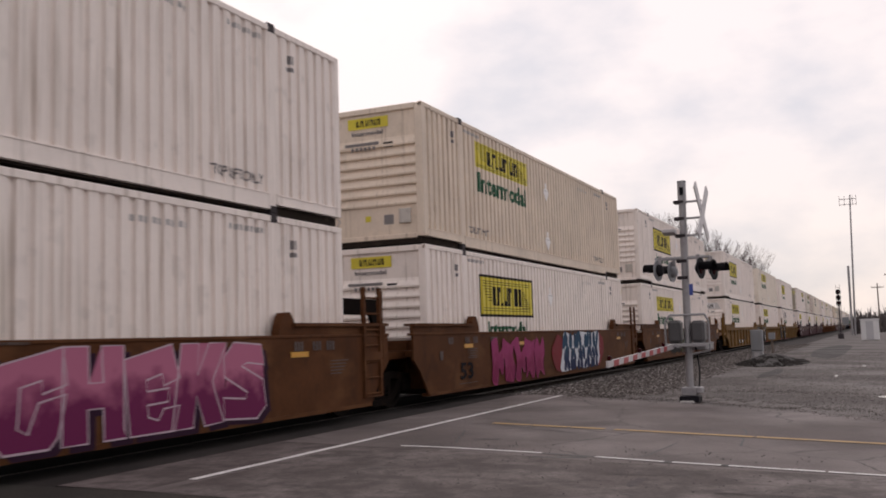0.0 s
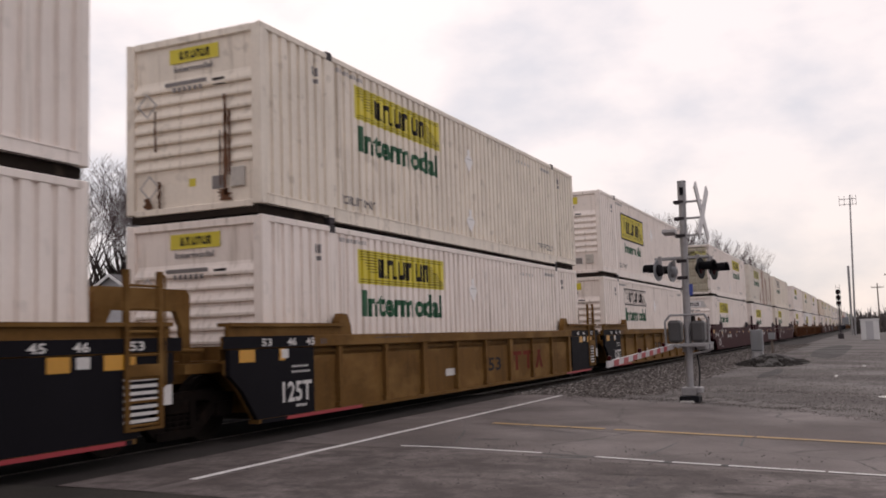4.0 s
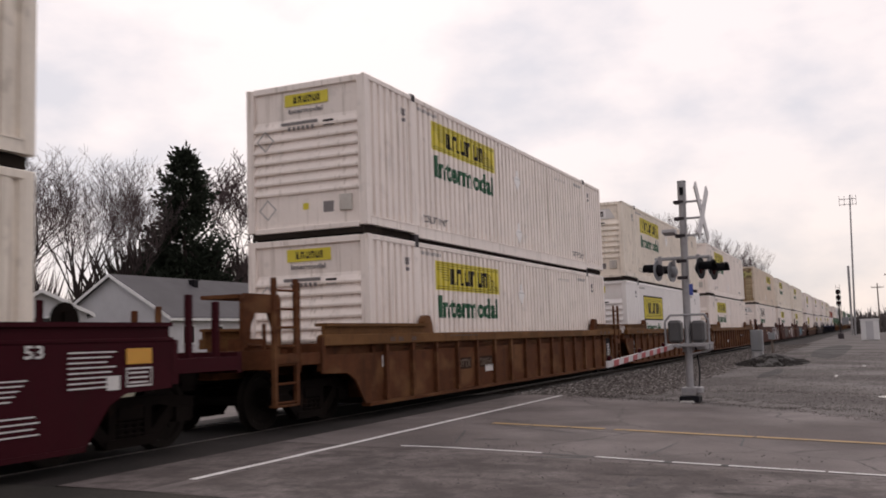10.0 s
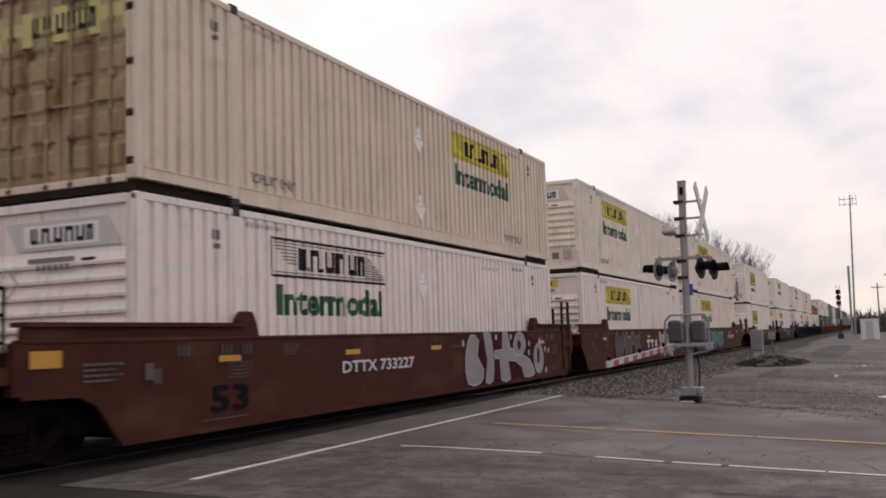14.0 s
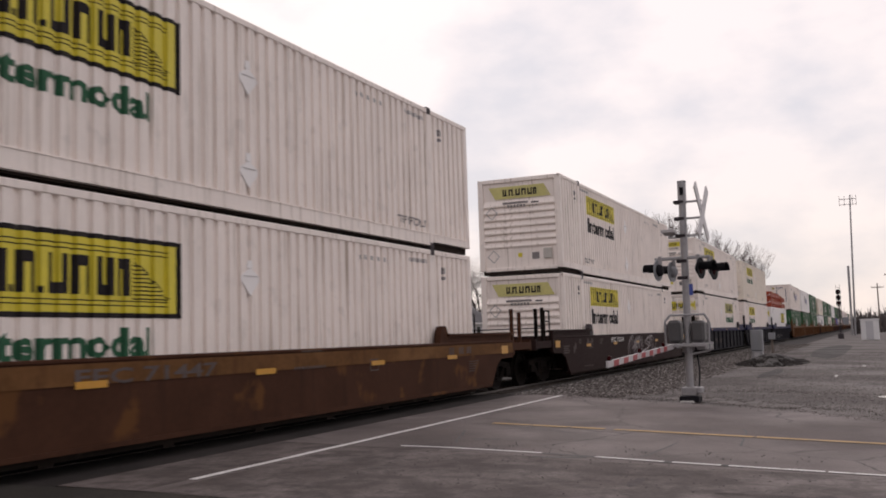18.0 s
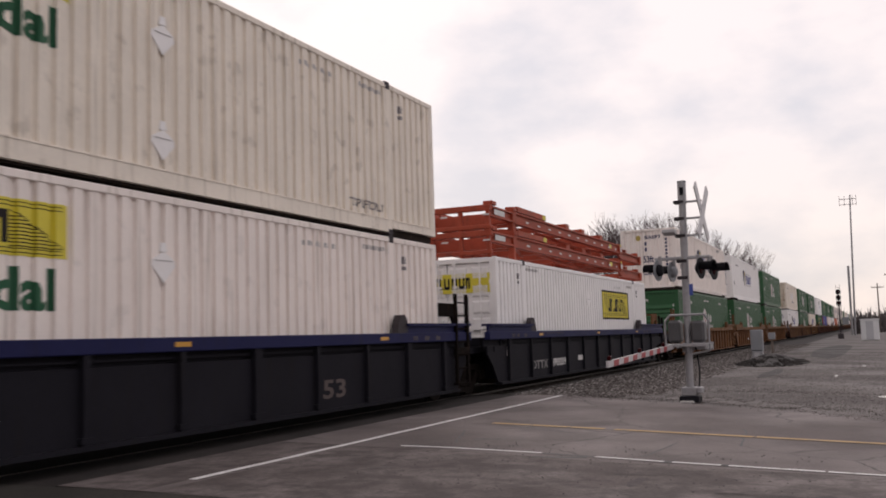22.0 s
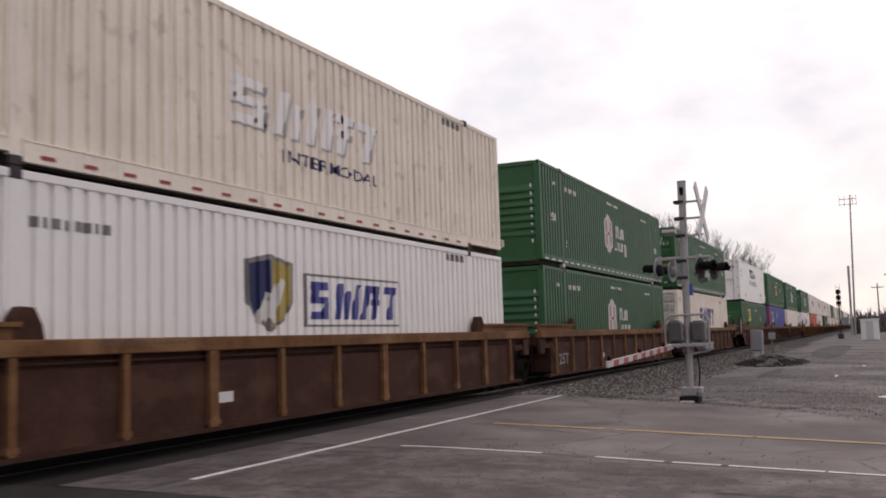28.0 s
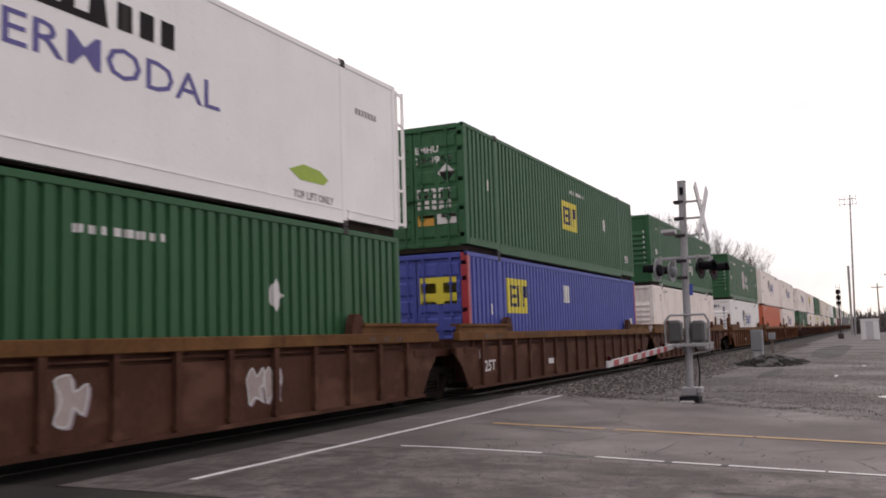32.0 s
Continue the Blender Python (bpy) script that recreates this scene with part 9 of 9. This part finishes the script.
def conifer(m, height, width, seed, label, ragged=0.3):
    e = thing("conifer", m, label, "tree", "conifers behind the line")
    rng = np.random.default_rng(seed)
    part("trunk", ("ct", seed), lambda bm: rod(bm, (0, 0, -0.1), (0, 0, height * 0.95), height * 0.022, 8, 0.03), BARK, e)
    vs, fs = [], []
    n = int(height * 15)
    for i in range(n):
        f = (i + rng.random()) / n
        z = height * (0.06 + 0.90 * f)
        lobe = 0.85 + 0.15 * math.sin(f * 23 + seed)
        r = width * 0.5 * float(np.interp(f, [0, 0.12, 0.35, 0.6, 0.85, 1.0], [0.85, 1.0, 0.88, 0.58, 0.40, 0.12])) * rng.uniform(1 - ragged, 1 + ragged * 0.5) * lobe
        a = rng.uniform(0, 2 * math.pi)
        tip = np.array((r * math.cos(a), r * math.sin(a), min(height, z + r * rng.uniform(0.0, 0.40))))
        root = np.array((0, 0, z))
        for k in range(int(58 - 34 * f)):
            s = rng.uniform(0.12, 1.0) ** 0.8
            c = root + (tip - root) * s + rng.normal(0, 0.16 + 0.20 * s, 3)
            d = (tip - root) / (np.linalg.norm(tip - root) + 1e-6) + rng.normal(0, 0.6, 3) + np.array((0, 0, 0.25))
            d /= np.linalg.norm(d)
            side = np.cross(d, rng.normal(size=3))
            side /= np.linalg.norm(side) + 1e-6
            L = rng.uniform(0.30, 0.65)
            j = len(vs)
            vs += [tuple(c - side * 0.11), tuple(c + side * 0.11), tuple(c + d * L + side * 0.03), tuple(c + d * L * 0.6 - side * 0.12)]
            fs += [(j, j + 1, j + 2), (j, j + 2, j + 3)]
    me = bpy.data.meshes.new("crown")
    me.from_pydata(vs, [], fs)
    me.materials.append(NEEDLE)
    o = new("crown", me)
    o.parent = e
    return e


bt = "tall leafless tree with fine grey-brown twigs"
bare_tree(pose(54.2, 46.0, -0.25), 17.2, 11, bt, stems=3, spread=0.42)
bare_tree(pose(50.2, 46.5, -0.25), 16.5, 12, bt, spread=0.48, stems=2)
bare_tree(pose(46.5, 46.0, -0.25), 14.5, 19, bt, spread=0.52, stems=2)
bare_tree(pose(41.0, 44.0, -0.25), 14.0, 20, bt, spread=0.52)
bare_tree(pose(60.6, 47.0, -0.25), 16.5, 14, "slim leafless tree beside a dark conifer", stems=3, spread=0.24)
conifer(pose(67.6, 47.0, -0.25), 20.0, 11.5, 21, "dark dense pine behind the grey-roofed house", 0.25)
bare_tree(pose(79.0, 50.0, -0.25), 22.0, 15, "large leafless tree with thick forking limbs", lean=0.10, stems=2, spread=0.45, fine=0.04)
conifer(pose(87.3, 49.0, -0.25), 22.0, 13.0, 22, "ragged dark pine behind the houses", 0.6)
bare_tree(pose(75.0, 46.0, -0.25), 12.0, 23, bt, spread=0.5)
bare_tree(pose(101.5, 46.0, -0.25), 13.0, 16, bt, spread=0.55)
bare_tree(pose(106.0, 47.0, -0.25), 12.0, 24, bt, spread=0.55)
bare_tree(pose(131.0, 46.0, -0.25), 12.5, 17, bt, spread=0.55)
bare_tree(pose(136.5, 46.0, -0.25), 14.5, 18, bt, spread=0.5)
for k, (x, h) in enumerate(((101, 13.5), (113, 15.2), (120, 15.6), (127, 17.6), (134, 18.2), (142, 18.0), (153, 17.6), (168, 18.4), (178, 19.3), (189, 19.6), (226, 21.0), (247, 21.5))):
    bare_tree(pose(x, 16 + 3 * (k % 2), -0.25), h * 1.04, 40 + k, "leafless tree standing beyond the train", spread=0.30, stems=2 + k % 2, depth=5, fine=0.024)


def scrub(name, label, x0, x1, y0, y1, h, n, seed, material=HEDGE, thick=1.0):
    """A belt of bare brush: many short leaning sticks."""
    rng = np.random.default_rng(seed)
    vs, fs = [], []
    for i in range(n):
        b = np.array((rng.uniform(x0, x1), rng.uniform(y0, y1), -0.25))
        hh = h * rng.uniform(0.35, 1.0) * (0.75 + 0.25 * math.sin(b[0] * 0.35 + seed))
        t = b + np.array((rng.normal(0, 0.22), rng.normal(0, 0.22), 1.0)) * hh
        s = rng.normal(size=3) * np.array((1, 1, 0.1))
        s *= thick * (0.05 + 0.012 * h) / (np.linalg.norm(s) + 1e-6)
        mid = (b + t) / 2 + rng.normal(0, 0.3, 3)
        j = len(vs)
        vs += [tuple(b - s), tuple(b + s), tuple(mid + 2.2 * s), tuple(mid - 1.6 * s), tuple(t)]
        fs += [(j, j + 1, j + 2, j + 3), (j + 3, j + 2, j + 4)]
    me = bpy.data.meshes.new(name)
    me.from_pydata(vs, [], fs)
    me.materials.append(material)
    return tagged(new(name, me), label, "brush", kind="stuff")


scrub("brush_belt", "dark tangled brush behind the houses", 64, 98, 50, 58, 13.0, 9000, 1)
scrub("brush_belt", "bare brown brush behind the houses", 34, 68, 50, 60, 9.5, 9000, 2, TWIG, 0.28)
scrub("brush_belt", "bare brush beyond the train", 92, 150, 48, 60, 8.0, 6000, 3, TWIG, 0.5)
scrub("far_woods", "dark distant woods along the line", 190, 420, -70, -11, 6.0, 6000, 4, FARWOOD)
scrub("far_woods", "dim woods at the end of the line", 500, 900, -220, 160, 14, 7000, 5, FARWOOD)
scrub("far_woods", "woods on the far side of the line", 130, 900, 30, 90, 11, 8000, 6, TWIG)
scrub("far_bush", "grey bare bush beside the far shed", 169, 175, -9.8, -7.0, 6.0, 500, 7, FARWOOD)


# ---------------------------------------------------------------- everything that rolls
def motions():
    turn = math.degrees(SPEED / 0.457)
    spin = [(k / FPS, k / FPS * turn) for k in range(int(END * FPS) + 1)]
    for w, s, x in WHEELS:      # turned key by key while the wheel can be told apart
        near = [(t, a) for t, a in spin if (x - 130) / SPEED <= t <= (x + 12) / SPEED]
        if len(near) > 2:
            near = ([(0.0, near[0][1])] if near[0][0] > 0 else []) + near + ([(END, near[-1][1])] if near[-1][0] < END else [])
            walk(w, [(t, pose(s, 0, 0.457, 0, -(a % 360.0), 0)) for t, a in near])
    for ob, x, z in ROLLING:
        walk(ob, [(t, pose(x - SPEED * t, 0, z)) for t in (0.0, 8.0, 16.0, 24.0, END)])


motions()
